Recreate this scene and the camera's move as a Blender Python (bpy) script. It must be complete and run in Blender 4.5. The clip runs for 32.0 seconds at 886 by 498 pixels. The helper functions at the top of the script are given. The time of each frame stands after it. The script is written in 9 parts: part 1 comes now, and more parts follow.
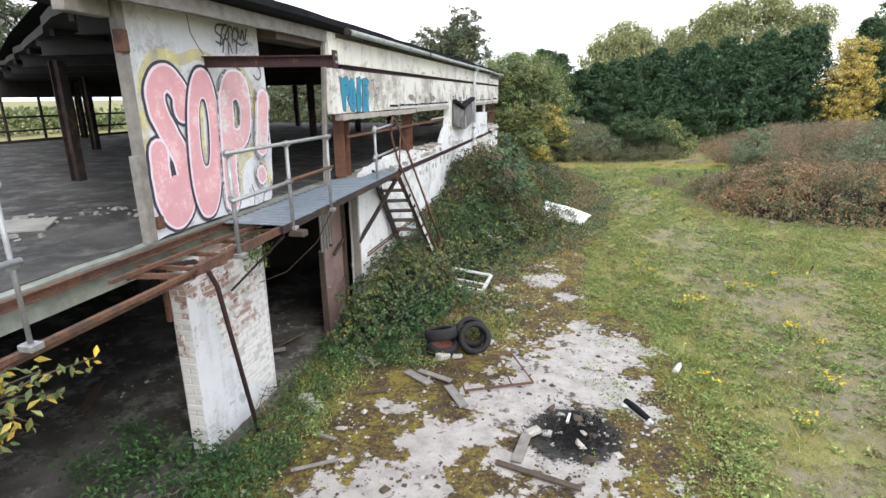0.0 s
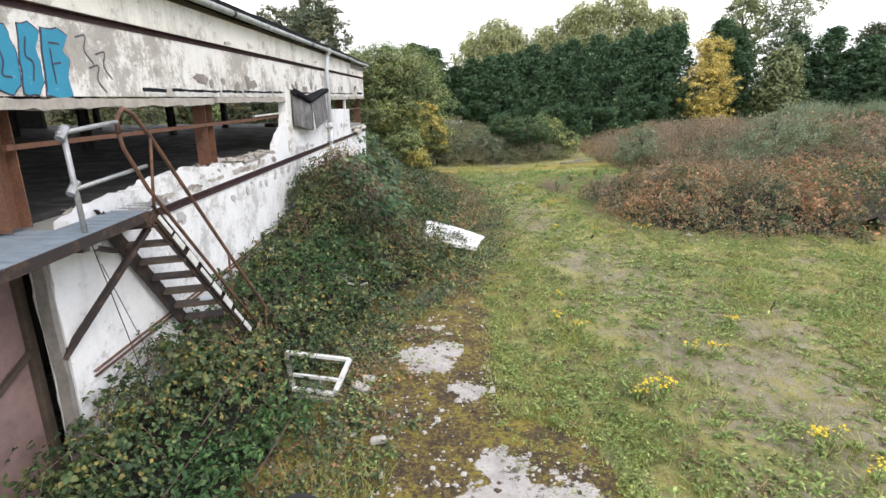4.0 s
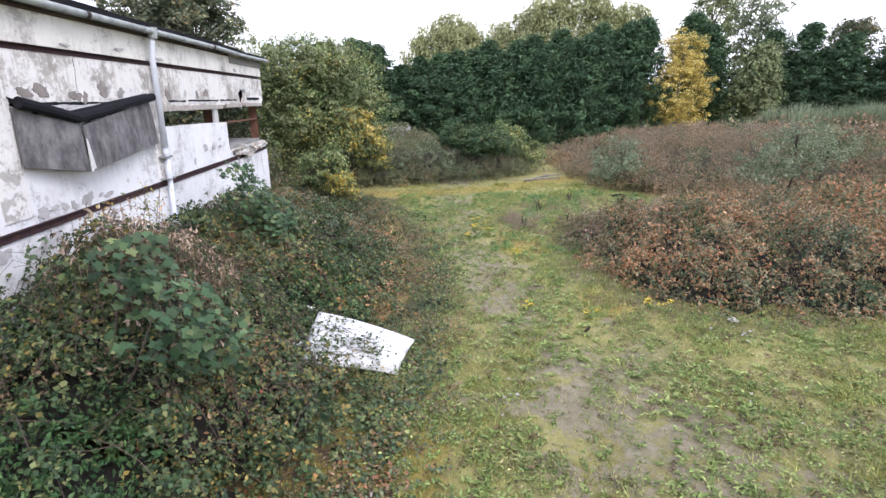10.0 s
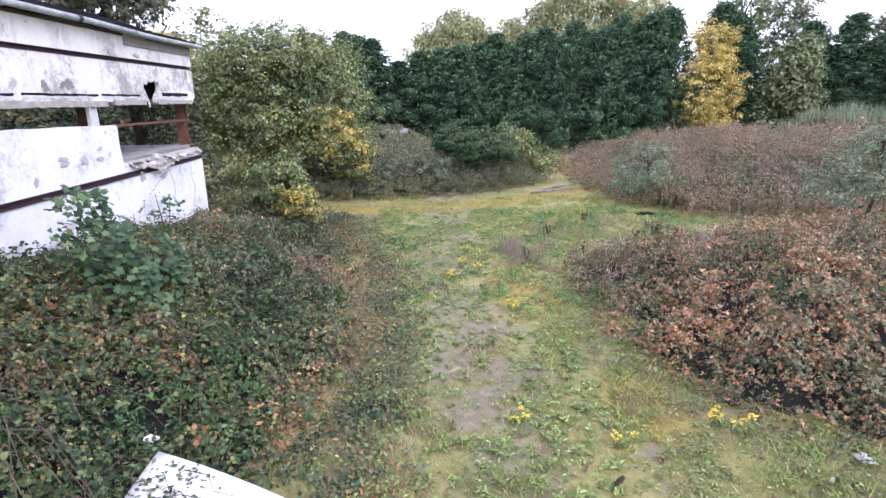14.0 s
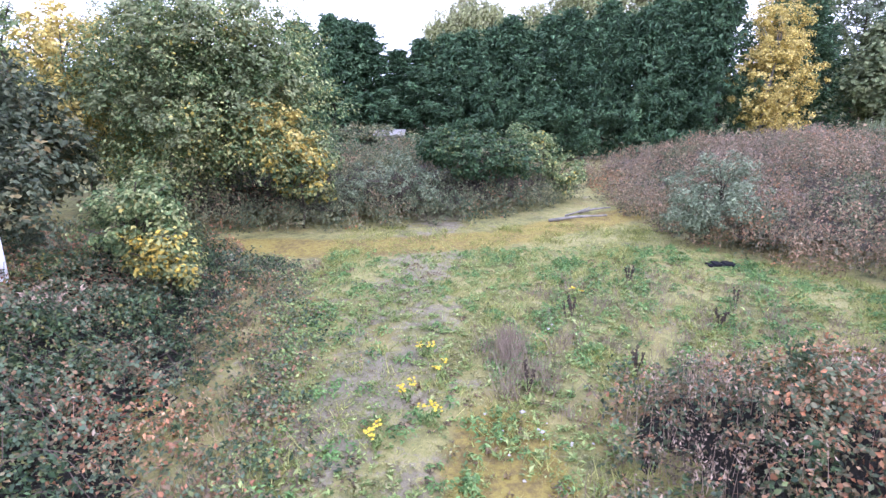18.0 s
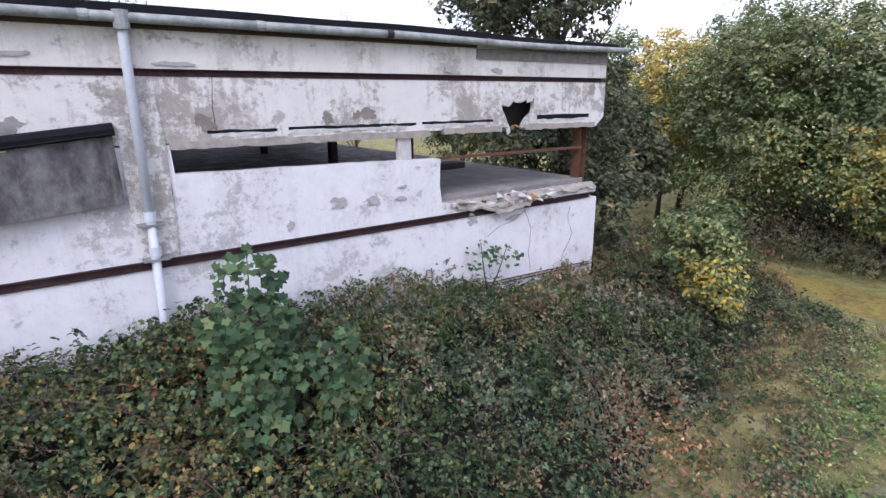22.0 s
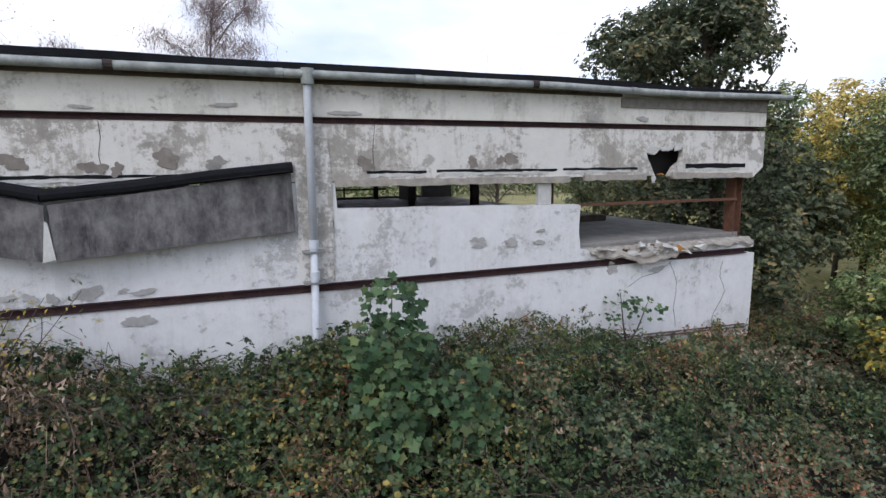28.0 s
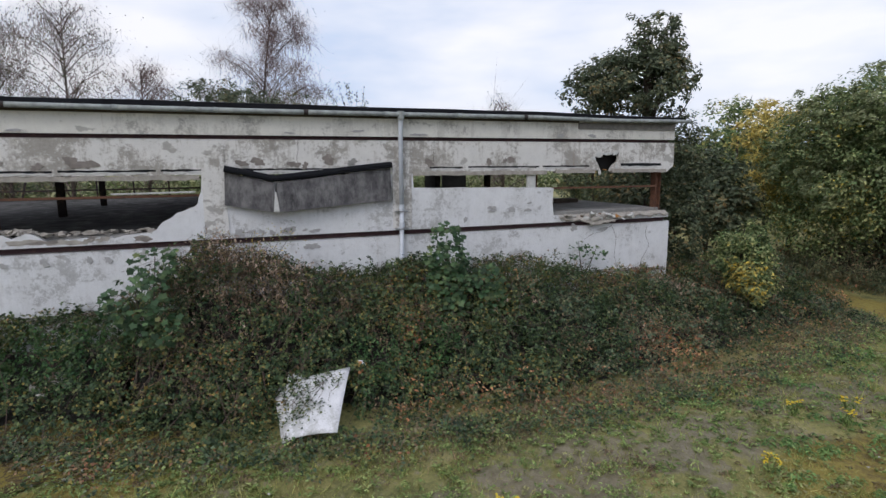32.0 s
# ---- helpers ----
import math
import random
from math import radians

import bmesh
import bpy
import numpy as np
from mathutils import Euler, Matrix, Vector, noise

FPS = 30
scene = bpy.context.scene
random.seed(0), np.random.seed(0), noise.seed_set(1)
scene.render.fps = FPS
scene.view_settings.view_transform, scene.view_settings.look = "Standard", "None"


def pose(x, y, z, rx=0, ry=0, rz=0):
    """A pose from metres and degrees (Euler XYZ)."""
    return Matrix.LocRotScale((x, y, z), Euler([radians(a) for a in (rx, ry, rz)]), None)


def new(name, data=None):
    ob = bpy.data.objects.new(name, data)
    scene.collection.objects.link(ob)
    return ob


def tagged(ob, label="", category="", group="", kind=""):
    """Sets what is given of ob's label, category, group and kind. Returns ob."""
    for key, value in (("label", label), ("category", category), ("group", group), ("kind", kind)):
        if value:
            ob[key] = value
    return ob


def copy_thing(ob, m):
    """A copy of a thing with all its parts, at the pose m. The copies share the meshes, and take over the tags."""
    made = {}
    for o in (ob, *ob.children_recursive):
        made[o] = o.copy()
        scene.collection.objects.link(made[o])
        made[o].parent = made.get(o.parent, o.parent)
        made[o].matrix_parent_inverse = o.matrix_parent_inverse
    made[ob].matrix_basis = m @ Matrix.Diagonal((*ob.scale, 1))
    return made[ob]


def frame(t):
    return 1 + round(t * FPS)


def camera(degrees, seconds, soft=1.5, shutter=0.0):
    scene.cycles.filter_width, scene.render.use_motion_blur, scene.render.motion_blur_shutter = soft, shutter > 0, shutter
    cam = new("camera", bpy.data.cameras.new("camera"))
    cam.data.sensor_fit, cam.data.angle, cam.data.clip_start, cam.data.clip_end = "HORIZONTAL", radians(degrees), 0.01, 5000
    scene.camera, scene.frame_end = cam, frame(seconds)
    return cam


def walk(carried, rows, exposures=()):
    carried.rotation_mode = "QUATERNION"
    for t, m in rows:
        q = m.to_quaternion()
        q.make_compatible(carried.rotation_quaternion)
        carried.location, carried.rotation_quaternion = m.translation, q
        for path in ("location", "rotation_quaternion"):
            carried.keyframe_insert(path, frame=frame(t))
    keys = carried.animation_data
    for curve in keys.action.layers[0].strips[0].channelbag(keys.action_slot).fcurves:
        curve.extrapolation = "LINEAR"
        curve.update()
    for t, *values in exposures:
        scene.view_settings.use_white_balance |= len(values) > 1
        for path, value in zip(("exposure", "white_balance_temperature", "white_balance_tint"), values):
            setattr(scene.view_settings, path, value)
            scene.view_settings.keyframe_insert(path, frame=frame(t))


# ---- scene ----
cam = camera(78.7, 32.0)
METRES, EYE, TILT, LEAN, TURN = 33.6, 4.55, 0.0, 0.0, 13.0
ROWS = [
    (0.0, 0.0, 0.0, 0.0, -0.18, -15.85, 0.64),
    (0.5, 0.0016, 0.0038, -0.0011, -0.39, -15.77, 0.63),
    (1.0, 0.006, 0.0166, -0.0049, -0.59, -15.75, 0.66),
    (1.5, 0.0112, 0.0366, -0.0101, -0.78, -15.71, 0.71),
    (2.0, 0.0154, 0.0603, -0.0168, -1.51, -15.75, 0.66),
    (2.5, 0.0189, 0.0836, -0.0188, -3.73, -15.81, 0.63),
    (3.0, 0.0217, 0.1048, -0.018, -6.42, -15.85, 0.63),
    (3.5, 0.0245, 0.1254, -0.0143, -9.9, -15.85, 0.65),
    (4.0, 0.0286, 0.1464, -0.0098, -12.84, -15.85, 0.62),
    (4.5, 0.0345, 0.1668, -0.0054, -13.26, -15.84, 0.66),
    (6.5, 0.0565, 0.2341, -0.0036, -17.79, -15.81, 0.69),
    (7.0, 0.061, 0.2476, -0.0051, -17.77, -15.8, 0.63),
    (7.5, 0.0694, 0.2591, -0.0034, -17.98, -15.84, 0.69),
    (8.0, 0.0777, 0.2712, -0.0041, -17.92, -15.79, 0.79),
    (8.5, 0.0838, 0.2841, -0.0061, -17.74, -15.78, 0.79),
    (9.0, 0.0906, 0.2986, -0.0064, -17.57, -15.79, 0.78),
    (9.5, 0.0983, 0.3154, -0.0053, -17.35, -15.81, 0.77),
    (10.0, 0.1043, 0.3311, -0.0055, -17.09, -15.81, 0.76),
    (10.5, 0.1099, 0.3466, -0.0084, -16.85, -15.77, 0.76),
    (11.0, 0.1158, 0.3595, -0.0123, -16.68, -15.75, 0.76),
    (11.5, 0.125, 0.3714, -0.0125, -16.57, -15.77, 0.77),
    (12.0, 0.1349, 0.3847, -0.011, -16.46, -15.76, 0.81),
    (12.5, 0.1428, 0.3992, -0.0106, -16.28, -15.74, 0.82),
    (13.0, 0.1503, 0.4144, -0.0115, -16.06, -15.71, 0.82),
    (13.5, 0.1581, 0.4298, -0.0119, -15.86, -15.71, 0.8),
    (14.0, 0.1676, 0.4463, -0.0106, -15.76, -15.67, 0.81),
    (14.5, 0.1784, 0.4669, -0.0088, -15.67, -15.66, 0.86),
    (16.5, 0.2243, 0.5697, -0.0099, -15.19, -15.61, 0.77),
    (17.0, 0.2412, 0.6014, -0.0132, -15.01, -15.59, 0.76),
    (17.5, 0.2548, 0.6252, -0.0147, -14.68, -15.63, 0.74),
    (18.0, 0.259, 0.6298, -0.0169, -13.15, -15.79, 0.74),
    (18.5, 0.2604, 0.6281, -0.0119, -9.75, -15.66, 0.72),
    (19.0, 0.2619, 0.6274, -0.0019, -4.34, -15.63, 0.6),
    (19.5, 0.263, 0.6265, 0.0076, 2.6, -15.61, 0.58),
    (20.0, 0.262, 0.6254, 0.0142, 10.23, -15.63, 0.52),
    (20.5, 0.2596, 0.6241, 0.0184, 17.41, -15.68, 0.49),
    (21.0, 0.2563, 0.6228, 0.018, 25.09, -15.67, 0.55),
    (21.5, 0.2524, 0.6205, 0.0131, 32.74, -15.62, 0.59),
    (22.0, 0.2487, 0.6187, 0.005, 40.86, -15.56, 0.6),
    (22.5, 0.2472, 0.6185, -0.008, 48.62, -15.45, 0.73),
    (23.0, 0.2459, 0.6193, -0.0158, 53.3, -15.4, 0.68),
    (23.5, 0.2439, 0.622, -0.019, 53.75, -15.37, 0.7),
    (24.0, 0.2419, 0.6247, -0.0179, 54.12, -15.47, 0.73),
    (24.5, 0.2402, 0.6258, -0.0148, 54.47, -13.88, 0.72),
    (25.0, 0.2385, 0.6257, -0.0118, 54.72, -9.75, 0.73),
    (25.5, 0.2378, 0.6261, -0.0097, 55.02, -8.5, 0.72),
    (27.5, 0.244, 0.6215, -0.0039, 55.48, -8.64, 0.72),
    (28.0, 0.2534, 0.6137, -0.0045, 55.46, -8.64, 0.72),
    (28.5, 0.2674, 0.6017, -0.0048, 55.43, -8.61, 0.7),
    (29.0, 0.2869, 0.5864, -0.0031, 55.5, -8.65, 0.62),
    (29.5, 0.3109, 0.5689, -0.0003, 55.51, -8.64, 0.58),
    (30.0, 0.3359, 0.5488, 0.0021, 55.54, -8.66, 0.57),
    (30.5, 0.3625, 0.5276, 0.0002, 55.59, -8.85, 0.55),
    (31.0, 0.3878, 0.5065, -0.0059, 55.74, -8.99, 0.57),
    (31.5, 0.3961, 0.4966, -0.0077, 55.91, -8.72, 0.56),
    (32.0, 0.3933, 0.4953, -0.0056, 56.07, -8.69, 0.59),
]
walk(cam, [(t, pose(0, 0, EYE, TILT, LEAN, TURN) @ pose(METRES * x, METRES * y, METRES * z, 90 + pitch, roll, yaw)) for t, x, y, z, yaw, pitch, roll in ROWS],
     exposures=[(0.0, 0.6, 6650, 9), (4.0, 0.62, 6750, 12), (9.0, 0.64, 6350, 17), (14.0, 0.84, 5850, 27), (17.0, 1.12, 5450, 31), (19.0, 1.07, 5400, 32), (21.0, 0.42, 5600, 26), (22.0, 0.26, 6000, 23), (25.5, 0.12, 6250, 19), (28.0, -0.2, 6250, 14), (30.0, -0.43, 6350, 13), (32.0, -0.53, 6350, 13)])

# ---- light: a bright overcast day ----
SUN_HEIGHT, SUN_TURN = radians(42), radians(140)
world = bpy.data.worlds.new("overcast_sky")
scene.world = world
world.use_nodes = True
wn, wl = world.node_tree.nodes, world.node_tree.links
wn.clear()
sky = wn.new("ShaderNodeTexSky")
sky.sky_type, sky.sun_disc, sky.sun_elevation, sky.sun_rotation = "NISHITA", False, SUN_HEIGHT, SUN_TURN
sky.dust_density, sky.air_density = 3.0, 1.0
coord = wn.new("ShaderNodeTexCoord")
clouds = wn.new("ShaderNodeTexNoise")
clouds.inputs["Scale"].default_value, clouds.inputs["Detail"].default_value = 1.7, 6.0
stretch = wn.new("ShaderNodeMapping")
stretch.inputs["Scale"].default_value = (1.0, 1.0, 3.5)
wl.new(coord.outputs["Generated"], stretch.inputs["Vector"])
wl.new(stretch.outputs["Vector"], clouds.inputs["Vector"])
ramp = wn.new("ShaderNodeValToRGB")
ramp.color_ramp.elements[0].position, ramp.color_ramp.elements[0].color = 0.40, (6.3, 7.4, 9.3, 1)
ramp.color_ramp.elements[1].position, ramp.color_ramp.elements[1].color = 0.60, (10.5, 10.5, 10.7, 1)
wl.new(clouds.outputs["Fac"], ramp.inputs["Fac"])
veil = wn.new("ShaderNodeMix")
veil.data_type = "RGBA"
veil.inputs["Factor"].default_value = 0.85
wl.new(sky.outputs["Color"], veil.inputs["A"])
wl.new(ramp.outputs["Color"], veil.inputs["B"])
back = wn.new("ShaderNodeBackground")
back.inputs["Strength"].default_value = 0.15
wl.new(veil.outputs["Result"], back.inputs["Color"])
wl.new(back.outputs["Background"], wn.new("ShaderNodeOutputWorld").inputs["Surface"])

sun_lamp = bpy.data.lights.new("sun", "SUN")
sun_lamp.energy, sun_lamp.angle, sun_lamp.color = 1.2, radians(25), (1.0, 0.97, 0.92)
sun = new("sun", sun_lamp)
sun.rotation_euler = (radians(90) - SUN_HEIGHT, 0, radians(180) - SUN_TURN)

# ---- materials ----


class Nodes:
    """A short hand for building node materials."""

    def __init__(self, name):
        self.mat = bpy.data.materials.new(name)
        self.mat.use_nodes = True
        self.tree = self.mat.node_tree
        self.tree.nodes.clear()
        self.out = self.tree.nodes.new("ShaderNodeOutputMaterial")
        self.shader = self.tree.nodes.new("ShaderNodeBsdfPrincipled")
        self.tree.links.new(self.shader.outputs[0], self.out.inputs[0])
        self.geo = self.tree.nodes.new("ShaderNodeNewGeometry")
        self.pos = self.geo.outputs["Position"]

    def link(self, a, b):
        self.tree.links.new(a, b)

    def noise(self, scale, detail=4.0, rough=0.6, stretch=(1, 1, 1), shift=0.0):
        m = self.tree.nodes.new("ShaderNodeMapping")
        m.inputs["Scale"].default_value = stretch
        m.inputs["Location"].default_value = (shift, shift * 0.7, shift * 1.3)
        self.link(self.pos, m.inputs["Vector"])
        n = self.tree.nodes.new("ShaderNodeTexNoise")
        n.inputs["Scale"].default_value, n.inputs["Detail"].default_value, n.inputs["Roughness"].default_value = scale, detail, rough
        self.link(m.outputs[0], n.inputs["Vector"])
        return n.outputs["Fac"]

    def ramp(self, fac, *stops):
        r = self.tree.nodes.new("ShaderNodeValToRGB")
        e = r.color_ramp.elements
        while len(e) < len(stops):
            e.new(0.5)
        for el, (p, c) in zip(e, stops):
            el.position = p
            el.color = (*c, 1) if isinstance(c, tuple) else (c, c, c, 1)
        self.link(fac, r.inputs["Fac"])
        return r.outputs["Color"]

    def step(self, fac, low, high):
        m = self.tree.nodes.new("ShaderNodeMapRange")
        m.interpolation_type = "SMOOTHSTEP"
        m.inputs["From Min"].default_value, m.inputs["From Max"].default_value = low, high
        self.link(fac, m.inputs["Value"])
        return m.outputs["Result"]

    def mix(self, fac, a, b, blend="MIX"):
        m = self.tree.nodes.new("ShaderNodeMix")
        m.data_type, m.blend_type = "RGBA", blend
        for value, socket in ((fac, m.inputs["Factor"]), (a, m.inputs["A"]), (b, m.inputs["B"])):
            if isinstance(value, (int, float)):
                socket.default_value = value
            elif isinstance(value, tuple):
                socket.default_value = (*value, 1)
            else:
                self.link(value, socket)
        return m.outputs["Result"]

    def math(self, op, a, b=0.0):
        m = self.tree.nodes.new("ShaderNodeMath")
        m.operation = op
        for value, socket in ((a, m.inputs[0]), (b, m.inputs[1])):
            if isinstance(value, (int, float)):
                socket.default_value = value
            else:
                self.link(value, socket)
        return m.outputs[0]

    def axis(self, i):
        s = self.tree.nodes.new("ShaderNodeSeparateXYZ")
        self.link(self.pos, s.inputs[0])
        return s.outputs[i]

    def attr(self, name):
        a = self.tree.nodes.new("ShaderNodeAttribute")
        a.attribute_name = name
        return a.outputs["Fac"]

    def done(self, color, rough=0.8, metal=0.0, bump=None, strength=0.3, distance=0.01):
        for value, key in ((color, "Base Color"), (rough, "Roughness"), (metal, "Metallic")):
            if isinstance(value, tuple):
                self.shader.inputs[key].default_value = (*value, 1)
            elif isinstance(value, (int, float)):
                self.shader.inputs[key].default_value = value
            else:
                self.link(value, self.shader.inputs[key])
        if bump is not None:
            b = self.tree.nodes.new("ShaderNodeBump")
            b.inputs["Strength"].default_value, b.inputs["Distance"].default_value = strength, distance
            self.link(bump, b.inputs["Height"])
            self.link(b.outputs[0], self.shader.inputs["Normal"])
        return self.mat


def painted_wall(name, paint, bare, peel=0.56, shift=0.0, streak=0.6, stain=0.64, bleed=0.5):
    """Old white paint over grey render: thin worn film, clustered flaking, sharp peeled islands, drips and rust."""
    n = Nodes(name)
    big = n.noise(0.9, 6, 0.6, (1, 1, 1.3), shift)
    mid = n.noise(3.2, 9, 0.74, (1, 1, 1.2), shift + 2)
    fine = n.noise(17, 7, 0.78, shift=shift)
    grain = n.noise(70, 4, 0.75, shift=shift + 6)
    runs = n.noise(2.2, 7, 0.72, (1, 2.6, 0.22), shift + 3)
    c = n.ramp(mid, (0.35, paint), (0.55, tuple(0.93 * v for v in paint)), (0.75, tuple(0.82 * v for v in paint)))
    film = n.math("ADD", n.math("MULTIPLY", big, 0.55), n.math("MULTIPLY", runs, 0.45))
    film = n.math("ADD", film, n.math("MULTIPLY", n.math("SUBTRACT", fine, 0.5), 0.34))
    c = n.mix(n.math("MULTIPLY", n.step(film, 0.47, 0.56), streak), c, tuple(1.12 * v for v in bare))
    scab = n.math("ADD", n.math("MULTIPLY", mid, 0.55), n.math("MULTIPLY", fine, 0.45))
    scab = n.math("ADD", scab, n.math("MULTIPLY", n.math("SUBTRACT", big, 0.5), 0.55))
    c = n.mix(n.math("MULTIPLY", n.step(scab, peel - 0.07, peel - 0.02), 0.7), c, n.ramp(fine, (0.35, tuple(0.55 * v for v in bare)), (0.65, tuple(1.05 * v for v in bare))))
    isle = n.math("ADD", n.noise(1.6, 5, 0.55, (1, 1, 1.5), shift + 9), n.math("MULTIPLY", n.math("SUBTRACT", fine, 0.5), 0.07))
    c = n.mix(n.math("MULTIPLY", n.step(isle, stain - 0.01, stain + 0.03), 0.65), c, n.mix(mid, tuple(0.95 * v for v in bare), tuple(0.55 * v for v in bare)))
    rust = n.noise(1.5, 6, 0.7, (1, 5.0, 0.12), shift + 17)
    c = n.mix(n.math("MULTIPLY", n.step(rust, 0.60, 0.78), bleed), c, (0.33, 0.21, 0.13))
    c = n.mix(n.math("MULTIPLY", n.step(grain, 0.58, 0.68), 0.35), c, tuple(0.45 * v for v in bare))
    return n.done(c, 0.85, bump=n.mix(0.5, scab, fine), strength=0.6, distance=0.014)


def rusty(name, base=(0.13, 0.055, 0.035), paint=(0.11, 0.035, 0.035), amount=0.5):
    n = Nodes(name)
    a, b = n.noise(5, 6, 0.7), n.noise(45, 4, 0.7)
    c = n.mix(n.step(a, amount - 0.06, amount + 0.06), paint, n.ramp(b, (0.3, tuple(0.6 * v for v in base)), (0.55, base), (0.8, (0.28, 0.13, 0.06))))
    return n.done(c, 0.78, 0.15, b, 0.5, 0.004)


def plain(name, color, dark=0.7, scale=9.0, rough=0.8, metal=0.0, strength=0.3, distance=0.004):
    n = Nodes(name)
    a, b = n.noise(scale, 6, 0.65), n.noise(scale * 9, 3, 0.6)
    c = n.mix(0.25, n.ramp(a, (0.3, tuple(dark * v for v in color)), (0.7, color)), n.ramp(b, (0.3, 0.55), (0.7, 1.0)), "MULTIPLY")
    return n.done(c, rough, metal, b, strength, distance)


def leafy(name, *stops, through_light=0.3, gloss=0.5, rest=0.1):
    """Leaves: each one takes its own tint, and drifts of tint run through the whole."""
    n = Nodes(name)
    tint = n.math("ADD", n.math("MULTIPLY", n.geo.outputs["Random Per Island"], 0.72), n.math("MULTIPLY", n.math("SUBTRACT", n.noise(0.55, 3, 0.6), 0.36), 1.0))
    c = n.ramp(tint, *[(p, tuple(min(1.0, 1.3 * v) for v in col)) for p, col in stops])
    c = n.mix(rest * 2, c, n.ramp(n.noise(35, 2), (0.3, 0.5), (0.7, 1.0)), "MULTIPLY")
    own = n.math("FRACT", n.math("MULTIPLY", n.geo.outputs["Random Per Island"], 37.7))
    c = n.mix(1.0, c, n.ramp(own, (0.0, 0.62), (0.6, 1.05), (0.9, 1.35), (1.0, 1.65)), "MULTIPLY")
    n.done(c, gloss)
    n.shader.inputs["Specular IOR Level"].default_value = 0.34
    glow = n.tree.nodes.new("ShaderNodeBsdfTranslucent")
    n.link(c, glow.inputs["Color"])
    m = n.tree.nodes.new("ShaderNodeMixShader")
    m.inputs[0].default_value = through_light
    n.link(n.shader.outputs[0], m.inputs[1])
    n.link(glow.outputs[0], m.inputs[2])
    n.link(m.outputs[0], n.out.inputs[0])
    return n.mat


M_WALL_LOW = painted_wall("white_paint_on_render", (0.765, 0.77, 0.785), (0.45, 0.445, 0.44), 0.615, 0.0, 0.32, 0.66, 0.2)
M_WALL_HIGH = painted_wall("weathered_white_paint", (0.73, 0.715, 0.69), (0.36, 0.335, 0.30), 0.575, 21.0, 0.70, 0.61, 0.5)
M_WALL_TOP = painted_wall("weathered_cream_paint", (0.77, 0.75, 0.695), (0.41, 0.39, 0.355), 0.625, 44.0, 0.45, 0.65, 0.35)
M_MURAL = painted_wall("mural_ground_paint", (0.67, 0.68, 0.71), (0.40, 0.40, 0.415), 0.62, 71.0, 0.55, 0.64, 0.25)
M_BARE_LOW = plain("bare_grey_render", (0.50, 0.49, 0.485), 0.7, 6, 0.95, strength=0.6, distance=0.01)
M_SCAR = plain("bare_brown_render", (0.31, 0.275, 0.25), 0.6, 5, 0.95, strength=0.6, distance=0.01)


def streaked_board():
    """Weathered grey board, darker in vertical blotches and pale in scuffs."""
    n = Nodes("weathered_board")
    a, b, d = n.noise(2.4, 9, 0.72, (1, 1.3, 0.8)), n.noise(9, 7, 0.75), n.noise(3, 6, 0.7, (1, 3, 0.5), 5)
    c = n.ramp(a, (0.34, (0.035, 0.033, 0.037)), (0.47, (0.10, 0.096, 0.10)), (0.58, (0.175, 0.17, 0.172)), (0.72, (0.25, 0.24, 0.235)))
    c = n.mix(n.math("MULTIPLY", n.step(d, 0.52, 0.68), 0.3), c, (0.30, 0.29, 0.285))
    c = n.mix(0.5, c, n.ramp(b, (0.3, 0.55), (0.7, 1.15)), "MULTIPLY")
    return n.done(c, 0.85, bump=b, strength=0.5, distance=0.008)


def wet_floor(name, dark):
    """A littered hall floor: dirt darkened to near-black for the interior's shade, with pale damp patches and scraps.
    """
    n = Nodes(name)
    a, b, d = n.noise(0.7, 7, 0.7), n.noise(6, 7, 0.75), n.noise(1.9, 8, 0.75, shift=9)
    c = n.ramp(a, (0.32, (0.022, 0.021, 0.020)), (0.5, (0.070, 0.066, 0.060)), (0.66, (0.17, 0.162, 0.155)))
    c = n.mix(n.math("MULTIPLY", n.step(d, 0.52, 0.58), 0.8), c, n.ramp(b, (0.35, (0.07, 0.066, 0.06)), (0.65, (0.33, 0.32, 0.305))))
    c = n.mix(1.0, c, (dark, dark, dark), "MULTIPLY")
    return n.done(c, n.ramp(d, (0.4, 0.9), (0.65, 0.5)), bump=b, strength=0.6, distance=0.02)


def sprayed(name, color, worn=(0.72, 0.70, 0.69), amount=0.62, thin=0.0):
    """Spray paint on render: uneven cover, scuffed through in small flakes; thin lets the wall show in a fine spatter."""
    n = Nodes(name)
    a, b, d = n.noise(4, 6, 0.7), n.noise(24, 7, 0.78), n.noise(120, 3, 0.7)
    c = n.mix(n.step(n.math("ADD", n.math("MULTIPLY", a, 0.5), n.math("MULTIPLY", b, 0.5)), amount - 0.05, amount + 0.02), n.ramp(a, (0.3, tuple(0.86 * v for v in color)), (0.7, color)), worn)
    n.done(c, 0.75, bump=b, strength=0.3, distance=0.004)
    if thin:
        clear = n.tree.nodes.new("ShaderNodeBsdfTransparent")
        m = n.tree.nodes.new("ShaderNodeMixShader")
        n.link(n.step(n.math("ADD", n.math("MULTIPLY", a, 0.5), n.math("MULTIPLY", d, 0.5)), thin, thin + 0.12), m.inputs[0])
        n.link(clear.outputs[0], m.inputs[1])
        n.link(n.shader.outputs[0], m.inputs[2])
        n.link(m.outputs[0], n.out.inputs[0])
    return n.mat


